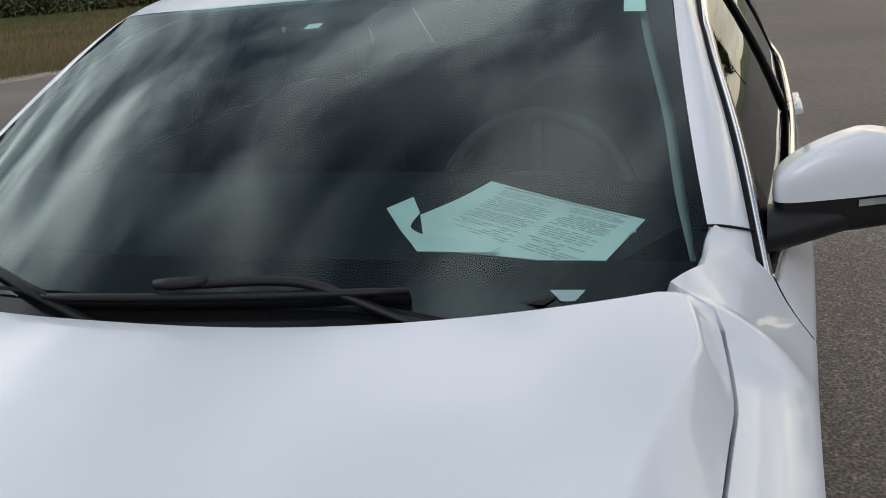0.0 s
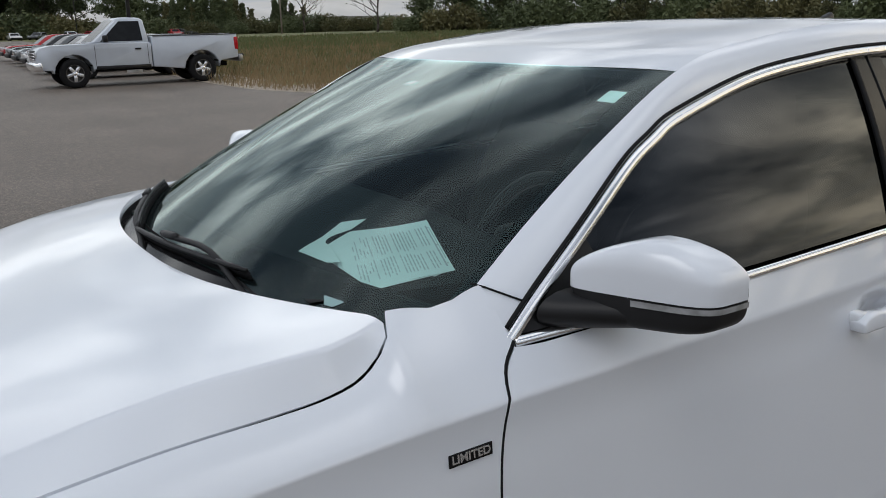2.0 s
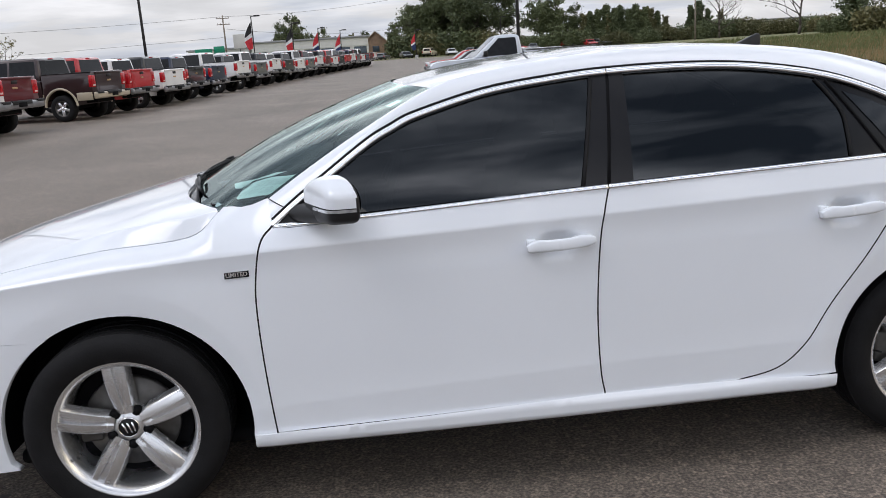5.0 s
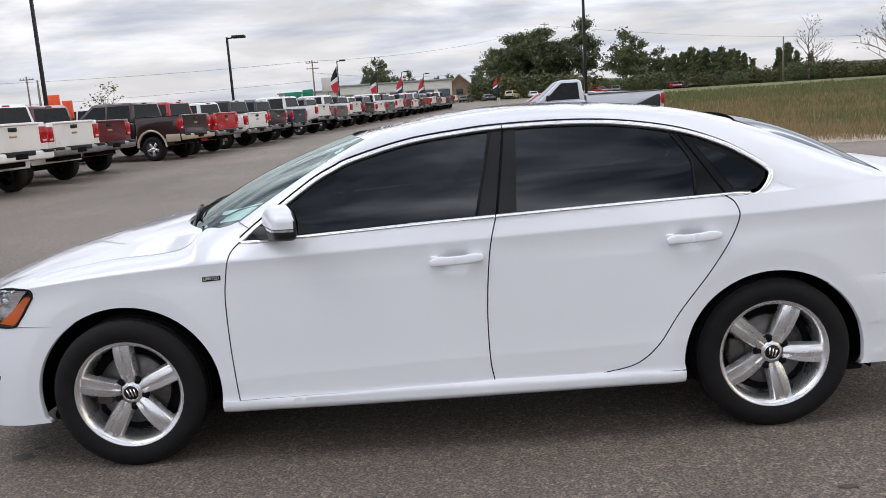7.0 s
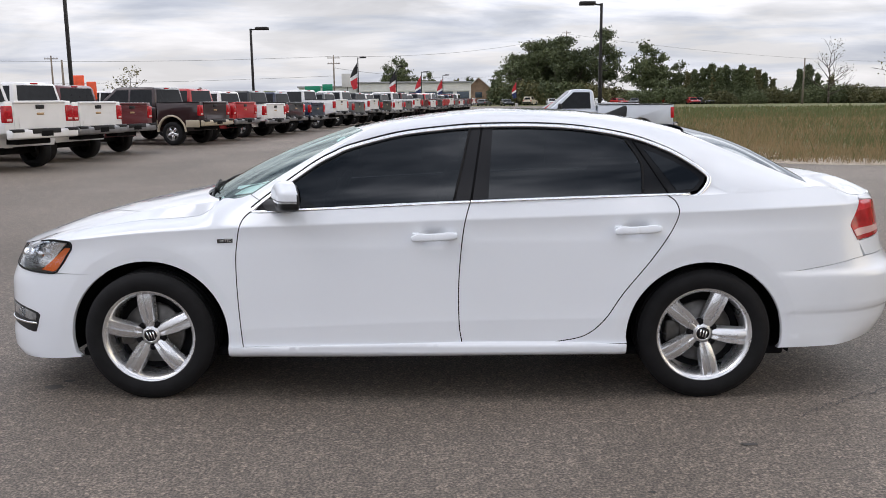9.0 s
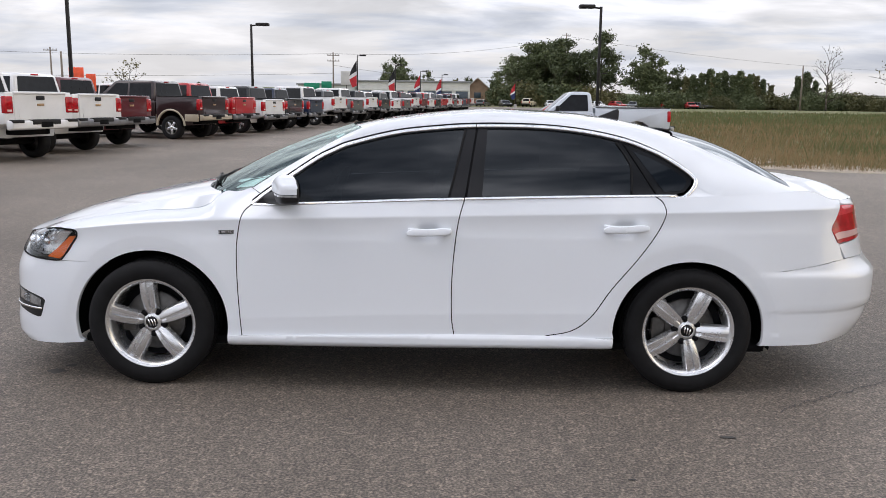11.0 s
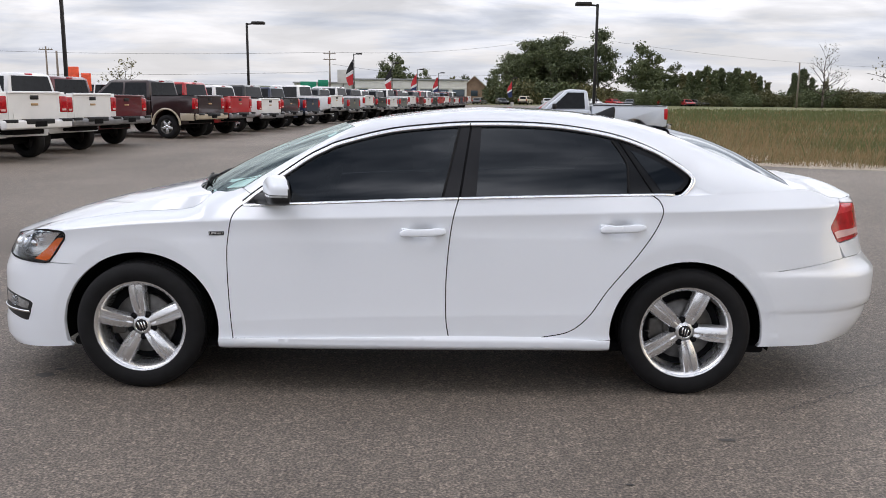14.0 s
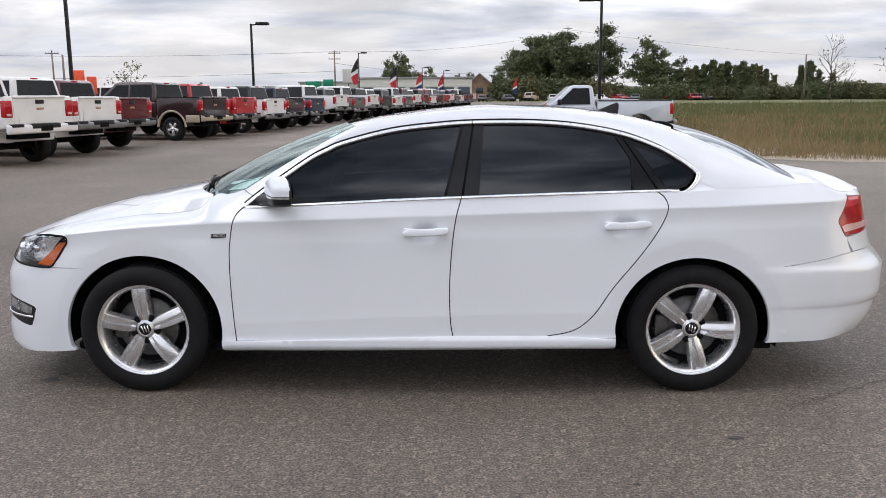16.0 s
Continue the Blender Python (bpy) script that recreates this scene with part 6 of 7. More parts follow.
            rows = [[(ax + 0.52 * math.cos(a), sd * y, za + 0.52 * math.sin(a)) for y in (half - 0.02, 0.5)] for a in np.linspace(math.pi, 0, 13)]
            part("arch_liner", grid_mesh(rows), UNDER, t)
    if two_tone:
        for sd in (-1, 1):
            for x0, x1 in ((tail + 0.02, -0.56), (0.56, cab0 - 0.05)):
                part("lower_trim", box(bmesh.new(), x0, x1, sd * half - 0.03 * (sd > 0) - 0.0, sd * half + 0.03 * (sd < 0) + 0.006 * sd, z0 + 0.02, z0 + 0.26, 0.01), two_tone, t)
    # back window, windshield
    back = part("back_window", panel([(-0.76, belt + 0.15), (0.76, belt + 0.15), (0.66, roof - 0.085), (-0.66, roof - 0.085)], lambda a, b: (cab0 + 0.02 + 0.10 * (b - belt - 0.08) / (roof - belt - 0.14) - 0.006, a, b), (-1, 0, 0), step=0.2, gap=0, thick=0.003), TRUCK_DARK, t, "dark rear window")
    part("windshield", panel([(-0.74, 0.06), (0.74, 0.06), (0.64, 0.95), (-0.64, 0.95)], lambda a, b: (front_ax - 0.50 - 0.75 * b + 0.006, a, belt + 0.10 + (roof - 0.03 - belt - 0.10) * b + 0.006), (1, 0, 0.6), step=0.3, gap=0, thick=0.003), TRUCK_DARK, t)
    part("stop_lamp", box(bmesh.new(), cab0 + 0.13, cab0 + 0.17, -0.12, 0.12, roof - 0.055, roof - 0.02, 0.005), RED_LENS, t)
    # front end
    part("grille", box(bmesh.new(), nose - 0.05, nose + 0.015, -0.52, 0.52, 0.78 + tall, belt - 0.05, 0.03), BLACK_TRIM, t)
    for k in range(3):
        part("grille_bar", box(bmesh.new(), nose - 0.02, nose + 0.03, -0.50, 0.50, 0.80 + tall + 0.08 * k, 0.825 + tall + 0.08 * k, 0.008), CHROME, t)
    for sd in (-1, 1):
        part("headlight", super_ball((nose - 0.10, sd * 0.72, belt - 0.15), (0.13, 0.15, 0.09), 0.4, 0.4, nu=16, nv=8), LAMP_SOLID, t)
    part("front_bumper", prism([(nose - 0.12, 0.48 + tall), (nose + 0.10, 0.50 + tall), (nose + 0.12, 0.70 + tall), (nose - 0.10, 0.74 + tall)], -half, half, 0.03, taper=lambda x, z: 0.10 * step01((x - nose + 0.1) / 0.2)), CHROME, t)
    part("frame", box(bmesh.new(), -0.9, wb + 0.6, -0.45, 0.45, 0.42 + tall, z0 + 0.06, 0.02), UNDER, t)
    part("axle", rod(bmesh.new(), (0, -0.8, r), (0, 0.8, r), 0.07), UNDER, t)
    return t


def suv(label, body_mat):
    """A tall wagon that stands on z = 0 with its nose towards +x and its rear axle at x = 0."""
    t = empty("parked_wagon", label, "car", "cars parked far off")
    half, wb, r = 0.93, 2.75, 0.36
    soft = lambda x, z: 0.05 * max(0.0, (z - 0.8) / 0.3) + 0.03 * step01((0.5 - z) / 0.2)
    prof = [(-0.92, 0.42), (-0.95, 0.75), (-0.90, 1.08), (1.75, 1.08), (wb + 0.55, 0.98), (wb + 0.88, 0.78), (wb + 0.90, 0.45), (wb + 0.5, 0.32)] + arch_cut(wb, 0.44, r)[::-1] + [(wb - 0.46, 0.30), (0.46, 0.30)] + arch_cut(0, 0.44, r)[::-1] + [(-0.5, 0.34)]
    body = part("body", prism(prof, -half, half, 0.05, taper=soft), body_mat, t)
    lean = lambda x, z: 0.06 + 0.20 * (z - 1.05) / 0.6
    g = [(-0.84, 1.06), (-0.62, 1.62), (-0.3, 1.68), (1.15, 1.68), (1.45, 1.60), (2.05, 1.06)]
    part("cabin_roof", prism(g, -half, half, 0.05, taper=lean), body_mat, t)
    for sd in (-1, 1):
        for pts in ([(-0.62, 1.14), (-0.50, 1.54), (0.02, 1.58), (0.02, 1.14)], [(0.10, 1.14), (0.10, 1.58), (0.82, 1.58), (0.82, 1.14)], [(0.90, 1.14), (0.90, 1.58), (1.22, 1.55), (1.72, 1.14)]):
            part("side_window", panel(pts, lambda x, z: (x, sd * (half - lean(x, z) + 0.004), z), (0, sd, 0), step=0.3, gap=0, thick=0.003), TRUCK_DARK, t)
        for ax in (0, wb):
            truck_wheel(t, ax, sd * (half - 0.12), sd, r)
        part("tail_lamp", box(bmesh.new(), -0.97, -0.86, sd * 0.78 - 0.09, sd * 0.78 + 0.09, 0.78, 1.06, 0.02), RED_LENS, t)
        part("headlight", super_ball((wb + 0.78, sd * 0.68, 0.84), (0.12, 0.16, 0.07), 0.4, 0.4, nu=14, nv=8), LAMP_SOLID, t)
    part("back_window", panel([(-0.62, 0.12), (0.62, 0.12), (0.55, 0.85), (-0.55, 0.85)], lambda a, b: (-0.84 + 0.22 * b - 0.008, a, 1.06 + 0.56 * b), (-1, 0, 0.3), step=0.3, gap=0, thick=0.003), TRUCK_DARK, t)
    part("windshield", panel([(-0.70, 0.06), (0.70, 0.06), (0.60, 0.92), (-0.60, 0.92)], lambda a, b: (2.05 - 0.60 * b + 0.008, a, 1.06 + 0.54 * b + 0.004), (1, 0, 0.5), step=0.3, gap=0, thick=0.003), TRUCK_DARK, t)
    part("rear_bumper", box(bmesh.new(), -1.0, -0.85, -0.9, 0.9, 0.42, 0.66, 0.04), BLACK_TRIM, t)
    part("front_bumper", box(bmesh.new(), wb + 0.80, wb + 0.96, -0.88, 0.88, 0.36, 0.62, 0.05), BLACK_TRIM, t)
    return t


def stand(x, y, heading):
    """Rear axle over (x, y), nose along the heading in degrees from +x."""
    return pose(x, y, 0, 0, 0, heading)


ROW_HEAD = 166.0
fwd = Vector((math.cos(radians(ROW_HEAD)), math.sin(radians(ROW_HEAD)), 0))
left_v = Vector((-fwd.y, fwd.x, 0))


def by_left_wheel(x, y, extra=0.0):
    """The rear axle's middle, from the place of the rear wheel on the driver's side."""
    c = Vector((x, y, 0)) - left_v * 0.90
    return stand(c.x, c.y, ROW_HEAD + extra)


MASTERS = {
    "white_crew": pickup("white crew-cab pickup with red tail lamps", PAINTS["white"], "crew", 0.14),
    "white_step": pickup("white crew-cab pickup with a white bumper", PAINTS["white"], "crew", 0.17, bumper=PAINTS["white"]),
    "maroon": pickup("maroon crew-cab pickup with chrome tailgate trim", PAINTS["maroon"], "crew", 0.10),
    "brown": pickup("dark brown crew-cab pickup with tan fender flares", PAINTS["brown"], "crew", 0.10, flare=PAINTS["tan"], two_tone=PAINTS["tan"], bumper=PAINTS["tan"]),
    "red": pickup("bright red crew-cab pickup with chrome bumper", PAINTS["red"], "crew", 0.08),
    "white_ext": pickup("white extended-cab pickup with chrome bumper", PAINTS["white"], "extended", 0.0),
    "black": pickup("glossy black crew-cab pickup with chrome bumper", PAINTS["black"], "crew", 0.04),
    "grey": pickup("dark grey crew-cab pickup with chrome bumper", PAINTS["grey"], "crew", 0.0),
    "silver": pickup("silver regular-cab pickup with a long bed", PAINTS["silver"], "regular", 0.0),
    "blue": pickup("navy blue crew-cab pickup with chrome bumper", PAINTS["blue"], "crew", 0.0),
}
WAGONS = {c: suv(c + " wagon parked far off in the lot", PAINTS[c]) for c in ("beige", "black", "grey", "white", "red")}
used = set()


def place(kind, m):
    src = MASTERS.get(kind) or WAGONS[kind.split(":")[1]]
    if kind not in used:
        used.add(kind)
        src.matrix_basis = m
        return src
    return copy_thing(src, m)


row = [("white_step", -8.95, 14.2), ("white_crew", -8.95, 17.1), ("maroon", -9.15, 19.9), ("brown", -8.17, 24.95), ("red", -7.8, 27.6), ("white_ext", -7.3, 30.7), ("black", -6.95, 33.3), ("blue", -6.55, 36.6), ("white_crew", -5.95, 40.9)]
kinds = ["grey", "white_crew", "black", "white_ext", "grey", "white_crew", "maroon", "white_ext", "black", "red", "white_crew", "grey", "white_ext", "blue", "maroon", "white_crew"]
x, y = -5.95, 41.1
for i, k in enumerate(kinds):
    x, y = x + 0.50, y + 3.55
    row.append((k, x, y))
turns = random.Random(9)
for i, (k, px, py) in enumerate(row):
    place(k, by_left_wheel(px, py, -5.0 if i == 0 else turns.uniform(-1.5, 1.5)))
# a second row, nose to nose behind the first, of which the cab roofs show
for i, k in enumerate(("red", "maroon", "grey", "white_crew", "black", "white_ext", "red")):
    place(k, by_left_wheel(-16.0 + 0.5 * i, 22 + 5.2 * i))

# the silver pickup across the aisle and those beyond it
head = 178.5
sf = Vector((math.cos(radians(head)), math.sin(radians(head)), 0))
c = Vector((7.25, 22.9, 0)) - Vector((-sf.y, sf.x, 0)) * 0.86
place("silver", stand(c.x, c.y, head)).scale = (0.93, 0.93, 0.93)
for i, k in enumerate(("grey", "black", "white", "grey", "black", "red")):
    place("wagon:" + k, stand(c.x + 0.45 + 0.20 * i, c.y + 4.2 * (i + 1), head + 1)).scale = (1, 1, 0.76)
# cars far down the lot
rng = random.Random(21)
far = [("beige", 15.0, 163), ("black", 10.5, 162), ("grey", 6.0, 161), ("black", 2.0, 160), ("white", 19.5, 164), ("grey", 24.0, 165), ("white", 28.5, 164), ("red", 32.5, 166), ("grey", 36.0, 165), ("black", 39.0, 167), ("red", 42.0, 166), ("black", 44.6, 168), ("red", 46.6, 164), ("grey", 48.8, 166), ("black", 50.6, 167), ("white", 52.8, 168)]
for k, x, y in far:
    place("wagon:" + k, stand(x, y, rng.uniform(60, 120) + 180 * (rng.random() < 0.5)))
# vehicles on the near side, mirrored in the sedan's glass
for k, x, y, h in (("grey", 15.0, -13.5, 150), ("black", 10.5, -15.0, 150), ("silver", 20.0, -12.0, 150)):
    place(k, stand(x, y, h))


# ---------------------------------------------------------------- trees
BARK = material("grey_bark", (0.075, 0.062, 0.050), 0.9, vary=0.3, scale=3, bump=0.5, bump_scale=12)


def leaf_material(name, dark, light):
    m = bpy.data.materials.new(name)
    m.use_nodes = True
    n, l = m.node_tree.nodes, m.node_tree.links
    g = n.new("ShaderNodeNewGeometry")
    r = n.new("ShaderNodeValToRGB")
    r.color_ramp.elements[0].color, r.color_ramp.elements[1].color = (*dark, 1), (*light, 1)
    info = n.new("ShaderNodeObjectInfo")
    add = n.new("ShaderNodeMath")
    add.operation = "MULTIPLY_ADD"
    add.inputs[1].default_value = 0.6
    sub = n.new("ShaderNodeMath")
    sub.operation = "MULTIPLY"
    sub.inputs[1].default_value = 0.5
    l.new(info.outputs["Random"], sub.inputs[0])
    l.new(g.outputs["Random Per Island"], add.inputs[0])
    l.new(sub.outputs[0], add.inputs[2])
    l.new(add.outputs[0], r.inputs[0])
    l.new(r.outputs[0], n["Principled BSDF"].inputs["Base Color"])
    n["Principled BSDF"].inputs["Roughness"].default_value = 0.7
    return m


LEAF = leaf_material("green_leaves", (0.050, 0.068, 0.030), (0.125, 0.148, 0.060))
LEAF_DRY = leaf_material("turning_leaves", (0.064, 0.074, 0.030), (0.170, 0.150, 0.060))


def limb_mesh(segments):
    bm = bmesh.new()
    for a, b, ra, rb in segments:
        rod(bm, a, b, ra, rb, n=6)
    return bm


def leaves_mesh(clumps, per, size, seed):
    r = np.random.RandomState(seed)
    verts, faces = [], []
    for c, rad in clumps:
        for _ in range(per):
            d = r.normal(size=3)
            p = np.array(c) + d * rad * 0.62 * np.array([1, 1, 0.8])
            s = size * (0.5 + r.rand())
            a, b = r.normal(size=3), r.normal(size=3)
            a /= np.linalg.norm(a)
            b = np.cross(a, b)
            b /= np.linalg.norm(b) + 1e-6
            i = len(verts)
            verts += [tuple(p - a * s), tuple(p + b * s * 0.55), tuple(p + a * s), tuple(p - b * s * 0.55)]
            faces.append((i, i + 1, i + 2, i + 3))
    me = bpy.data.meshes.new("leaves")
    me.from_pydata(verts, [], faces)
    return me


def tree(label, height, spread, seed, leaf, per=46, size=0.26, slim=False, bare=0.0, low=0.22):
    """A tree on z = 0: tapered trunk, forking limbs, and leaves in many small clumps along the limbs."""
    r = random.Random(seed)
    t = empty("tree", label, "tree", "trees behind the field")
    segs, clumps = [], []
    top = height * (0.92 if slim else 0.62)
    lean_v = Vector((r.uniform(-0.04, 0.04), r.uniform(-0.04, 0.04), 0))
    pts = [Vector((0, 0, 0)) + lean_v * top * k / 6 + Vector((r.uniform(-0.1, 0.1), r.uniform(-0.1, 0.1), top * k / 6)) * 1.0 for k in range(7)]
    r0 = height * 0.018
    for k in range(6):
        segs.append((pts[k], pts[k + 1], r0 * (1 - k / 7.5), r0 * (1 - (k + 1) / 7.5)))

    def grow(base, way, length, rad, depth):
        end = base + way * length
        segs.append((base, end, rad, rad * 0.55))
        if depth == 0 or length < height * 0.05:
            if r.random() > bare:
                clumps.append((tuple(end), height * (0.030 if slim else 0.060) * r.uniform(0.7, 1.3)))
            return
        if r.random() > bare:
            clumps.append((tuple(base.lerp(end, 0.7)), height * (0.028 if slim else 0.05) * r.uniform(0.7, 1.2)))
        for _ in range(r.choice((2, 3, 3))):
            w = (way + Vector((r.uniform(-0.8, 0.8), r.uniform(-0.8, 0.8), r.uniform(-0.25, 0.6)))).normalized()
            grow(end, w, length * r.uniform(0.55, 0.8), rad * 0.5, depth - 1)

    n = 13 if slim else 10
    for k in range(n):
        f = low + (1 - low) * (k + r.random() * 0.6) / n
        base = pts[0].lerp(pts[-1], min(1.0, f))
        a = r.uniform(0, 2 * math.pi)
        up = 0.9 if slim else 0.25 + 0.9 * f
        reach = spread * (0.30 if slim else 0.55) * (1.15 - 0.55 * f)
        grow(base, Vector((math.cos(a), math.sin(a), up)).normalized(), reach * r.uniform(0.7, 1.15), r0 * 0.45, 2)
    if not slim:
        grow(pts[-1], Vector((0.1, 0.05, 1)).normalized(), height * 0.18, r0 * 0.4, 3)
    # more foliage fills an uneven crown round the limbs
    if bare < 0.3:
        lobes = [(Vector((r.uniform(-0.24, 0.24) * spread, r.uniform(-0.24, 0.24) * spread, height * r.uniform(0.35, 0.80))), spread * r.uniform(0.16, 0.30)) for _ in range(13)]
        for _ in range(330 if slim else 170):
            f = r.random()
            if slim:
                w = spread * 0.52 * (1.0 - 0.80 * f * f) * (0.75 + 0.25 * math.sin(9 * f + seed))
                c = Vector((r.uniform(-w, w), r.uniform(-w, w), height * (0.03 + 0.93 * f)))
            else:
                o, rad = r.choice(lobes)
                c = o + Vector((r.gauss(0, 1), r.gauss(0, 1), r.gauss(0, 0.8))).normalized() * rad * r.uniform(0.3, 1.0)
            clumps.append((tuple(c), height * (0.030 if slim else 0.050) * r.uniform(0.6, 1.4)))
    part("trunk", limb_mesh(segs), BARK, t)
    if clumps:
        part("crown", leaves_mesh(clumps, per, size, seed), leaf, t)
    return t


def bush(label, w, h, seed, leaf):
    r = random.Random(seed)
    t = empty("bush", label, "bush", "undergrowth behind the field")
    segs, clumps = [], []
    for _ in range(34):
        a, d = r.uniform(0, 2 * math.pi), r.random() ** 0.5
        x, y = math.cos(a) * w * d, math.sin(a) * w * d * 0.5
        z = h * (0.25 + 0.75 * r.random() * (1 - 0.5 * d * d))
        segs.append((Vector((x * 0.5, y * 0.5, 0)), Vector((x, y, z)), 0.05, 0.02))
        clumps.append(((x, y, z * 0.9), h * 0.20))
        clumps.append(((x, y, z * 0.45), h * 0.22))
    part("wood", limb_mesh(segs), BARK, t)
    part("foliage", leaves_mesh(clumps, 70, 0.24, seed), leaf, t)
    return t


OAK = tree("large leafy oak with a dense green crown", 16.0, 9.5, 3, LEAF, per=30, size=0.30)
OAK2 = tree("tall leafy tree with an uneven open crown", 17.0, 6.5, 8, LEAF, per=28, size=0.28)
ASH = tree("mid-sized leafy tree with gaps in its crown", 12.5, 6.0, 12, LEAF, per=26)
POPLAR = tree("slim upright leafy tree", 9.5, 3.4, 17, LEAF, per=16, size=0.22, slim=True, low=0.12)
POPLAR2 = tree("slim leafy tree with yellowing leaves", 9.0, 3.8, 23, LEAF_DRY, per=15, size=0.22, slim=True, low=0.1)
BARE = tree("bare tree with thin grey branches", 11.5, 5.0, 31, LEAF_DRY, per=5, size=0.15, bare=0.82)
SAPLING = tree("thin young tree with few leaves", 6.0, 3.2, 37, LEAF_DRY, per=6, size=0.12, bare=0.55)
BUSH = bush("green bush in the hedgerow", 4.2, 4.6, 41, LEAF)
BUSH2 = bush("dull green and brown bush in the hedgerow", 4.8, 4.0, 43, LEAF_DRY)
planted = set()


def plant(src, x, y, s=1.0, turn=0.0):
    m = pose(x, y, -0.05, 0, 0, turn)
    if src.name not in planted:
        planted.add(src.name)
        src.matrix_basis = m
        src.scale = (s, s, s)
        return src
    ob = copy_thing(src, m)
    ob.scale = (s, s, s)
    return ob


rng = random.Random(77)


def polar(az, dist):
    """A place seen from the sedan: azimuth in degrees to the right of straight ahead."""
    return 1.5 + dist * math.sin(radians(az)), -4.0 + dist * math.cos(radians(az))


# the wood straight ahead, left of the second lamp post
for az, d, s in ((4.6, 196, 0.80), (5.6, 190, 0.98), (6.6, 197, 1.04), (7.6, 190, 1.05), (8.6, 195, 0.86), (6.1, 206, 1.0), (7.2, 208, 1.05)):
    plant(OAK, *polar(az - 0.7, d), s * 0.80, rng.uniform(0, 360))
plant(OAK2, *polar(9.5, 188), 0.88, 40)
for az in np.arange(3.4, 10.6, 0.75):
    plant(BUSH if rng.random() < 0.7 else BUSH2, *polar(az, 185 + rng.uniform(-2, 2)), rng.uniform(0.85, 1.25), rng.uniform(-20, 20))
for az, d, s, k in ((12.2, 186, 0.92, 10), (12.9, 187, 0.78, 75), (14.2, 186, 0.62, 220)):
    plant(ASH, *polar(az, d), s, k)
for az, s in ((15.7, 1.0), (16.2, 1.08), (16.7, 1.2), (17.2, 1.05), (17.6, 1.14), (18.1, 1.0), (18.5, 1.1), (19.1, 1.0), (19.9, 0.9), (21.9, 1.0), (22.4, 1.1), (22.9, 0.85)):
    plant(POPLAR, *polar(az - 0.5, 182 + rng.uniform(-5, 5)), s * 0.72, rng.uniform(0, 360))
for az, s in ((15.3, 0.95), (17.0, 0.95), (18.8, 1.05), (19.5, 1.05), (20.4, 0.75), (23.7, 0.8)):
    plant(POPLAR2, *polar(az - 0.5, 184 + rng.uniform(-5, 5)), s * 0.72, rng.uniform(0, 360))
plant(BARE, *polar(23.1, 170), 0.95, 0)
plant(BARE, *polar(27.6, 150), 1.12, 90)
for az in np.arange(11.2, 76, 0.95):
    d = 178 - max(0.0, az - 28) * 1.3 + rng.uniform(-4, 4)
    plant(BUSH if rng.random() < 0.6 else BUSH2, *polar(az, d), rng.uniform(0.72, 1.02) * (0.80 if az < 21 else 0.85) * (d / 178), rng.uniform(-20, 20))
# further round to the right the trees stand closer and taller
for az in np.arange(32.5, 78, 2.1):
    d = 150 - (az - 32) * 0.8 + rng.uniform(-6, 6)
    plant(rng.choice((OAK, OAK2, ASH, ASH)), *polar(az, d), rng.uniform(0.75, 0.98), rng.uniform(0, 360))
for az in np.arange(29.5, 78, 1.5):
    d = 143 - max(0.0, az - 32) * 0.8 + rng.uniform(-3, 3)
    plant(BUSH if rng.random() < 0.65 else BUSH2, *polar(az, d), rng.uniform(0.55, 1.15), rng.uniform(-20, 20))
for az in np.arange(30.5, 50, 2.7):
    plant(ASH, *polar(az, 160), rng.uniform(0.5, 0.75), rng.uniform(0, 360))
# low trees behind the showroom and beyond the lot
for az in np.arange(-6.5, 4.4, 0.9):
    plant(rng.choice((ASH, POPLAR2, BUSH2)), *polar(az, 260 + rng.uniform(-10, 20)), rng.uniform(0.55, 0.85), rng.uniform(0, 360))
plant(ASH, *polar(-3.9, 235), 0.9, 60)
for az in np.arange(-30, -7, 2.2):
    plant(rng.choice((BUSH2, POPLAR, BUSH)), *polar(az, 290 + rng.uniform(-10, 20)), rng.uniform(0.5, 0.8), rng.uniform(0, 360))
plant(SAPLING, *polar(-21.0, 62), 0.62, 0)
# the tall trees on the near side, mirrored in the glass
for x, y, s in ((38, -34, 1.0), (46, -26, 0.95), (54, -38, 1.05), (30, -44, 0.95), (64, -24, 1.0), (20, -52, 0.7), (8, -56, 0.6), (-6, -58, 0.6), (-22, -56, 0.65), (72, -40, 1.0), (84, -20, 1.0)):
    plant(rng.choice((OAK, OAK, ASH)), x, y, s * 0.72, rng.uniform(0, 360))
for k in range(16):
    plant(BUSH, -40 + 7.5 * k, -60 + rng.uniform(-3, 3), rng.uniform(0.9, 1.3), rng.uniform(0, 360))

# distant low hills and fields
HILL = ground_material("distant_fields", [(0.05, 0.07, 0.03), (0.09, 0.10, 0.045), (0.06, 0.075, 0.04)], 0.01, 0.08, 0.0)
hill = grid_mesh([[(x, 620 + 60 * k, (0, 6, 9, 7)[k] * (0.6 + 0.4 * math.sin(x * 0.006 + k)) + 2 * math.sin(x * 0.021)) for x in np.linspace(-900, 1100, 80)] for k in range(4)])
tagged(part("distant_hills", hill, HILL), "low green hills far behind the trees", "hills", kind="structure")

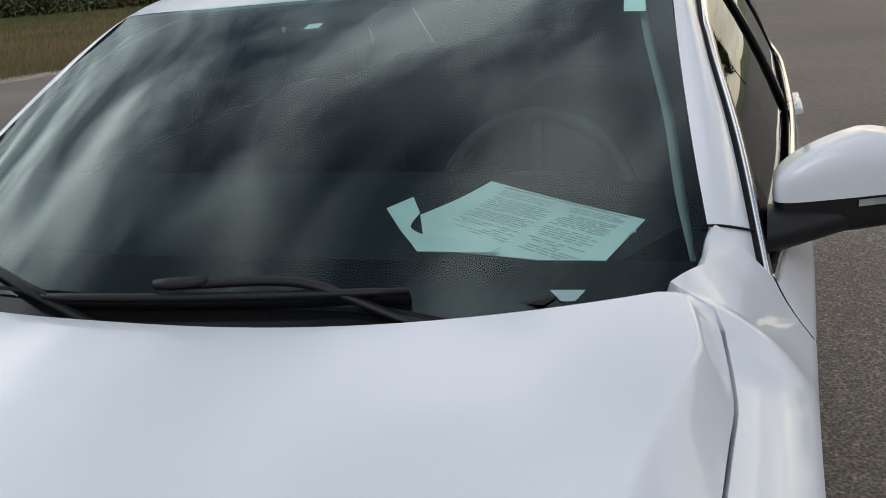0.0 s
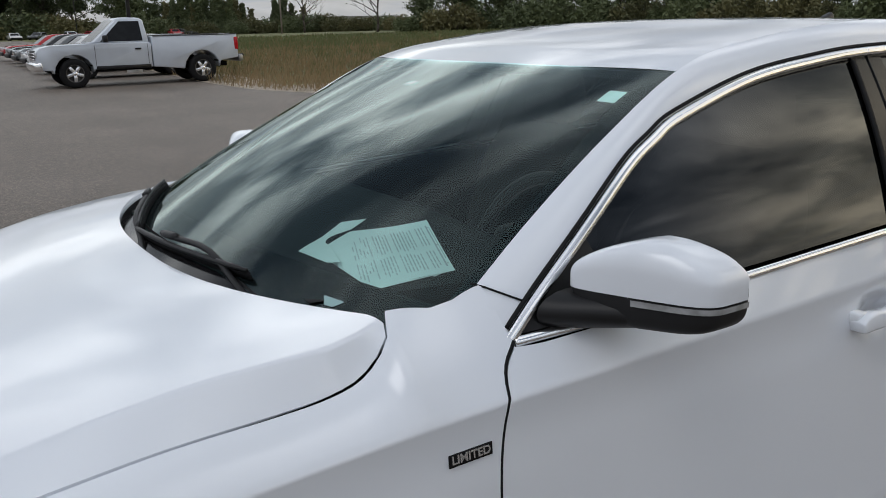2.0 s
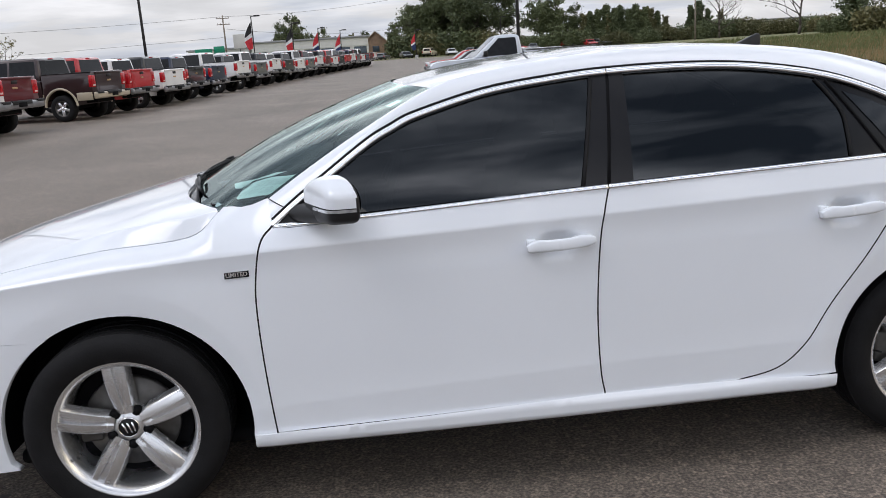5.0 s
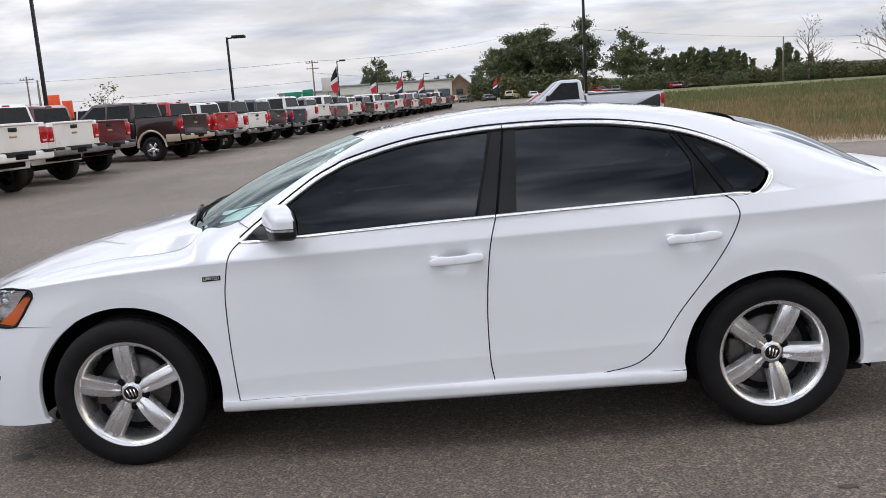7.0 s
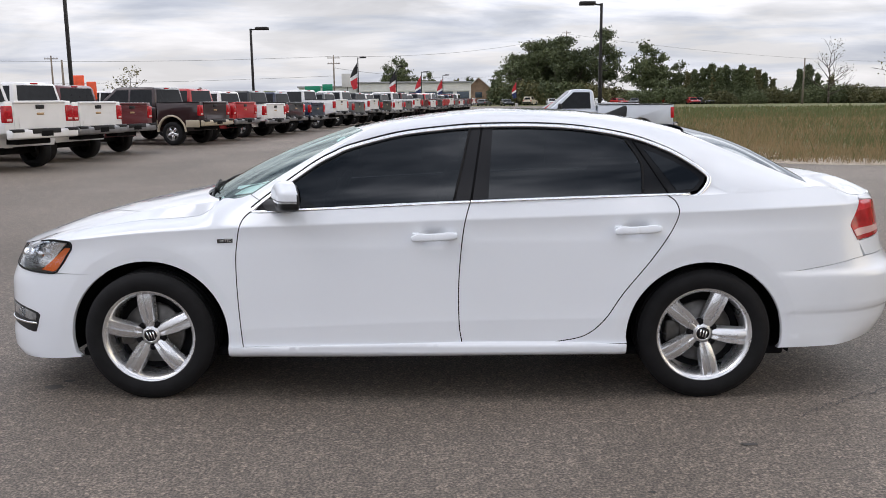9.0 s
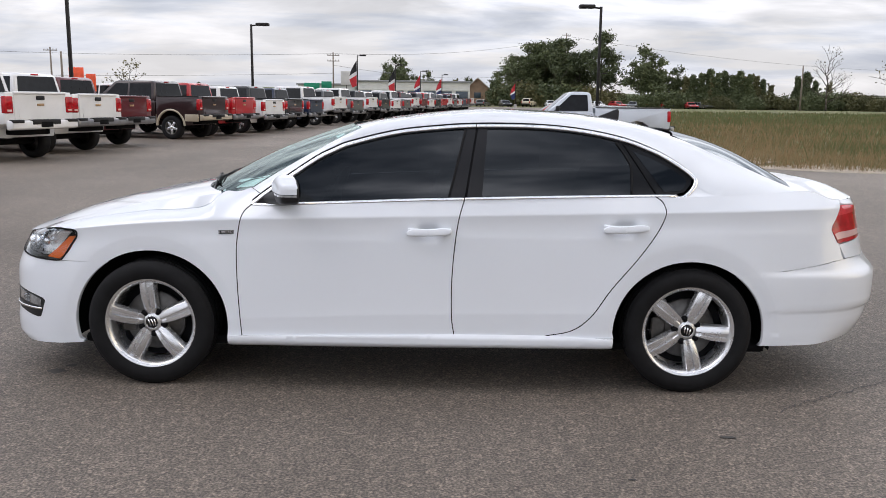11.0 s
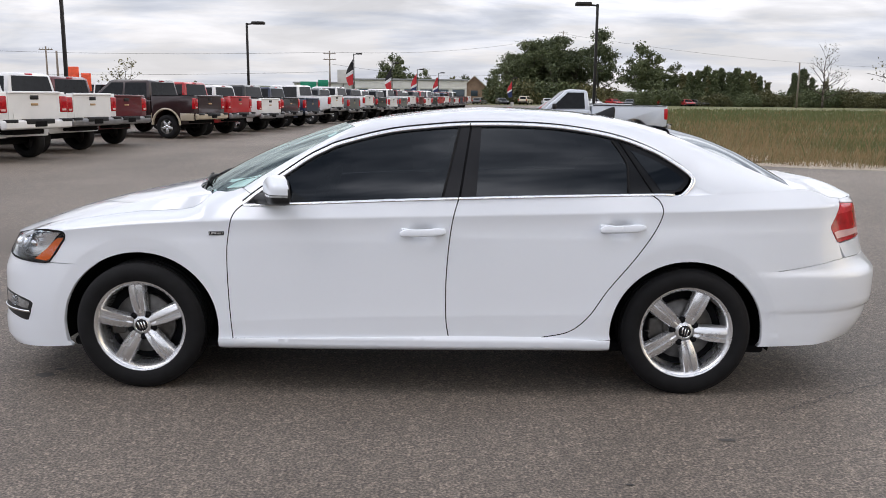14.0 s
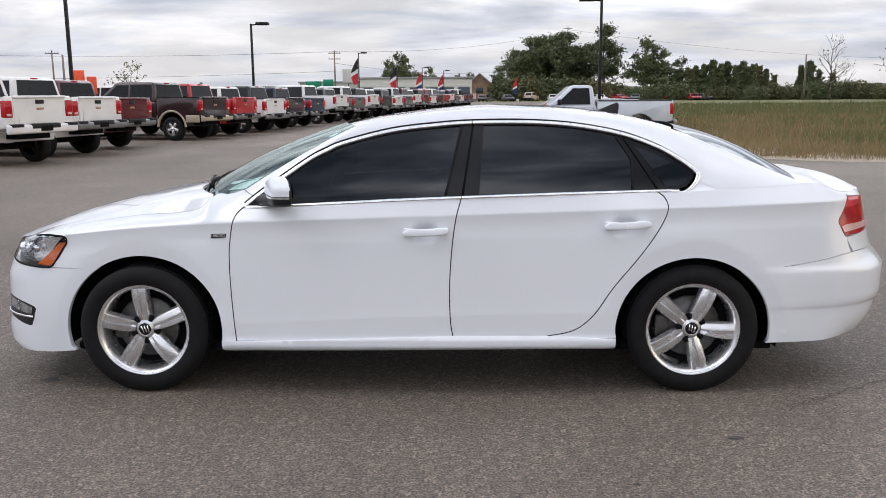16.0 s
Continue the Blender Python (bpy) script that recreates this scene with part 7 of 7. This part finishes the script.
# ---------------------------------------------------------------- posts, flags, signs, buildings
POST = material("dark_bronze_post", (0.020, 0.018, 0.017), 0.5, metal=0.4, vary=0.2)
WOOD_POLE = material("weathered_wooden_pole", (0.20, 0.17, 0.14), 0.9, vary=0.25, scale=4)
CONCRETE = material("pale_concrete", (0.42, 0.41, 0.39), 0.9, vary=0.12, scale=3, bump=0.3)
CLOTH_RED = material("red_flag_cloth", (0.50, 0.03, 0.04), 0.8)
CLOTH_WHITE = material("white_flag_cloth", (0.75, 0.75, 0.76), 0.8)
CLOTH_BLUE = material("dark_blue_flag_cloth", (0.02, 0.035, 0.11), 0.8)
CLOTH_BLACK = material("black_flag_cloth", (0.018, 0.018, 0.02), 0.8)
ORANGE = material("orange_sign_face", (0.85, 0.10, 0.03), 0.5)
GREEN = material("green_road_sign", (0.0, 0.22, 0.12), 0.45)
WALL_W = material("pale_metal_wall", (0.60, 0.60, 0.57), 0.6, vary=0.05, scale=1)
WALL_D = material("dark_glass_front", (0.05, 0.07, 0.09), 0.15, vary=0.2)
ROOF_D = material("grey_metal_roof", (0.28, 0.29, 0.30), 0.5, vary=0.1, scale=0.5)
TAN_WALL = material("tan_brick_wall", (0.33, 0.22, 0.15), 0.85, vary=0.2, scale=1)


def street_lamp(x, y, h, arm=0.7, turn=0.0, flag=False):
    t = empty("street_lamp", "dark square lamp post with a flat head" + (" and a striped flag" if flag else ""), "lamp post", "lamp posts of the lot")
    t.matrix_basis = pose(x, y, 0, 0, 0, turn)
    r = 0.06
    part("footing", lathe([(0.26, 0), (0.26, 0.55), (0.24, 0.6), (0.0, 0.6)], (0, 0, 0), "z", 18), CONCRETE, t)
    part("pole", prism([(-r, 0.55), (r, 0.55), (r * 0.75, h), (-r * 0.75, h)], -r, r, 0.01), POST, t)
    part("arm", rod(bmesh.new(), (0, 0, h - 0.06), (arm * 0.6, 0, h - 0.02), 0.035), POST, t)
    part("lamp_head", box(bmesh.new(), arm * 0.35, arm * 0.35 + 0.62, -0.19, 0.19, h - 0.07, h + 0.07, 0.04), POST, t)
    if flag:
        mats, cuts = ((CLOTH_BLACK, CLOTH_WHITE, CLOTH_RED), (0, 0.42, 0.58, 1)) if flag == 1 else ((CLOTH_RED, CLOTH_WHITE, CLOTH_BLUE), (0, 0.5, 0.62, 1))
        fh = 2.6
        for k, m in enumerate(mats):
            rows = []
            for a in np.linspace(0, 1, 8):
                rw = []
                for b in np.linspace(cuts[k], cuts[k + 1], 5):
                    z = h - 0.5 - fh * b
                    rw.append((-0.08 - a * (0.28 + 0.48 * math.sin(math.pi * (0.12 + 0.78 * b))), 0.06 * math.sin(7 * a + 4 * b), z - 0.75 * a * (1 - 0.75 * b)))
                rows.append(rw)
            part("flag" if k == 0 else "flag_stripe", grid_mesh(rows), m, t)
    return t


street_lamp(-8.45, 37.8, 4.9)
street_lamp(-12.35, 26.7, 7.2)
street_lamp(7.15, 30.2, 5.10, turn=180)
street_lamp(-8.9, 85.6, 5.75, flag=1)
street_lamp(-5.75, 96.7, 5.25, flag=1)
street_lamp(-3.3, 108, 4.9, flag=2)
street_lamp(-0.7, 118, 4.75, flag=2)
street_lamp(11.2, 140, 4.6, flag=2)
street_lamp(24.0, 132, 5.6)


def utility_pole(x, y, h, bars=1):
    t = empty("utility_pole", "weathered wooden utility pole", "pole", "utility poles")
    t.matrix_basis = pose(x, y, 0)
    part("pole", rod(bmesh.new(), (0, 0, -0.05), (0, 0, h), 0.17, 0.11, n=10), WOOD_POLE, t)
    for k in range(bars):
        b = part("crossarm", box(bmesh.new(), -1.1, 1.1, -0.06, 0.06, h - 0.55 - 1.0 * k, h - 0.42 - 1.0 * k, 0.01), WOOD_POLE, t)
        for u in (-0.95, -0.45, 0.45, 0.95):
            part("insulator", rod(bmesh.new(), (u, 0, h - 0.42 - 1.0 * k), (u, 0, h - 0.22 - 1.0 * k), 0.05, n=8), CONCRETE, b)


utility_pole(-20.6, 149, 9.2, 2)
utility_pole(62.4, 149.6, 7.9, 0)
utility_pole(112, 122, 8.5, 0)
utility_pole(121, 117, 7.5, 0)
utility_pole(-62, 130, 8.6, 1)
utility_pole(-46.5, 100, 6.5, 0)
utility_pole(28, 210, 17.5, 1)


def wire(a, b, sag):
    pts = []
    for t in np.linspace(0, 1, 16):
        p = Vector(a).lerp(Vector(b), t)
        pts.append((p.x, p.y, p.z - sag * 4 * t * (1 - t)))
    return sweep(pts, 0.020, 0.020, (0, 0, 1))


for a, b, sag in (((-20.6, 149, 9.0), (-120, 140, 10.2), 1.2), ((-20.6, 149, 9.0), (28, 210, 16.5), 1.5), ((-20.6, 149, 5.6), (-120, 142, 5.2), 0.8), ((-20.6, 149, 7.0), (11, 220, 7.0), 1.0), ((28, 210, 16.8), (150, 260, 11), 2.0)):
    tagged(part("overhead_wire", wire(a, b, sag), POST), "thin dark overhead wire between poles", "wire")


# the dealer's low building far down the lot
def low_building(name, x0, x1, y0, y1, h, label, wall_mat, bays):
    t = empty(name, label, "building")
    part("wall", box(bmesh.new(), x0, x1, y0, y1, 0, h, 0.05), wall_mat, t)
    part("roof", box(bmesh.new(), x0 - 0.3, x1 + 0.3, y0 - 0.3, y1 + 0.3, h, h + 0.35, 0.05), ROOF_D, t)
    w = (x1 - x0) / bays
    for k in range(bays):
        win = part("window", box(bmesh.new(), x0 + w * (k + 0.12), x0 + w * (k + 0.88), y0 - 0.08, y0 + 0.1, 0.3, h * 0.62, 0.02), WALL_D, t)
        part("lintel", box(bmesh.new(), x0 + w * (k + 0.10), x0 + w * (k + 0.90), y0 - 0.12, y0 - 0.05, h * 0.64, h * 0.70, 0.02), WALL_W, win)
    return t


low_building("showroom", -19, 4, 172, 190, 4.6, "low pale showroom with dark glass front", WALL_W, 7)
low_building("service_hall", -32, -20, 176, 192, 3.9, "low pale metal hall behind the parked trucks", WALL_W, 4)
low_building("farm_shed", 98, 118, 205, 215, 3.0, "long low white shed behind the trees", WALL_W, 5)
low_building("field_hut", 150, 154, 96, 100, 2.6, "small white hut at the wood's edge", WALL_W, 1)
gable = empty("gabled_house", "tan house with a gabled roof", "house")
part("wall", prism([(3.0, 0), (3.0, 3.4), (6.2, 6.2), (9.4, 3.4), (9.4, 0)], 200, 210, 0.05), TAN_WALL, gable)
part("roof", sweep([(2.6, 199.6, 3.1), (6.2, 199.6, 6.35), (9.8, 199.6, 3.1)], 0.35, 0.12, (0, -0.01, 1)), WALL_W, gable)
part("window", box(bmesh.new(), 5.4, 7.0, 199.9, 200.1, 1.6, 2.9, 0.03), WALL_D, gable)


def board(name, label, x, y, z0, z1, w, mat, legs=2):
    t = empty(name, label, "sign")
    part("face", box(bmesh.new(), x - w / 2, x + w / 2, y - 0.06, y + 0.06, z0, z1, 0.03), mat, t)
    for k in range(legs):
        lx = x + (k - (legs - 1) / 2) * w * 0.6
        part("leg", rod(bmesh.new(), (lx, y + 0.1, -0.05), (lx, y + 0.1, z1 - 0.1), 0.06), POST, t)
    return t


board("orange_sign", "plain orange-red sign board on posts", -16.75, 37.0, 1.6, 2.75, 0.70, ORANGE)
board("orange_sign", "smaller orange-red sign board on posts", -16.1, 37.1, 1.6, 2.45, 0.45, ORANGE)
board("road_sign", "green road sign beyond the lot", -22.6, 138, 2.6, 3.7, 2.6, GREEN)
board("road_sign", "green road sign beyond the lot", -20.3, 139, 2.9, 4.0, 1.7, GREEN)
board("store_sign", "pale box sign on a post", -18.4, 150, 3.6, 6.0, 2.0, WALL_W, 1)
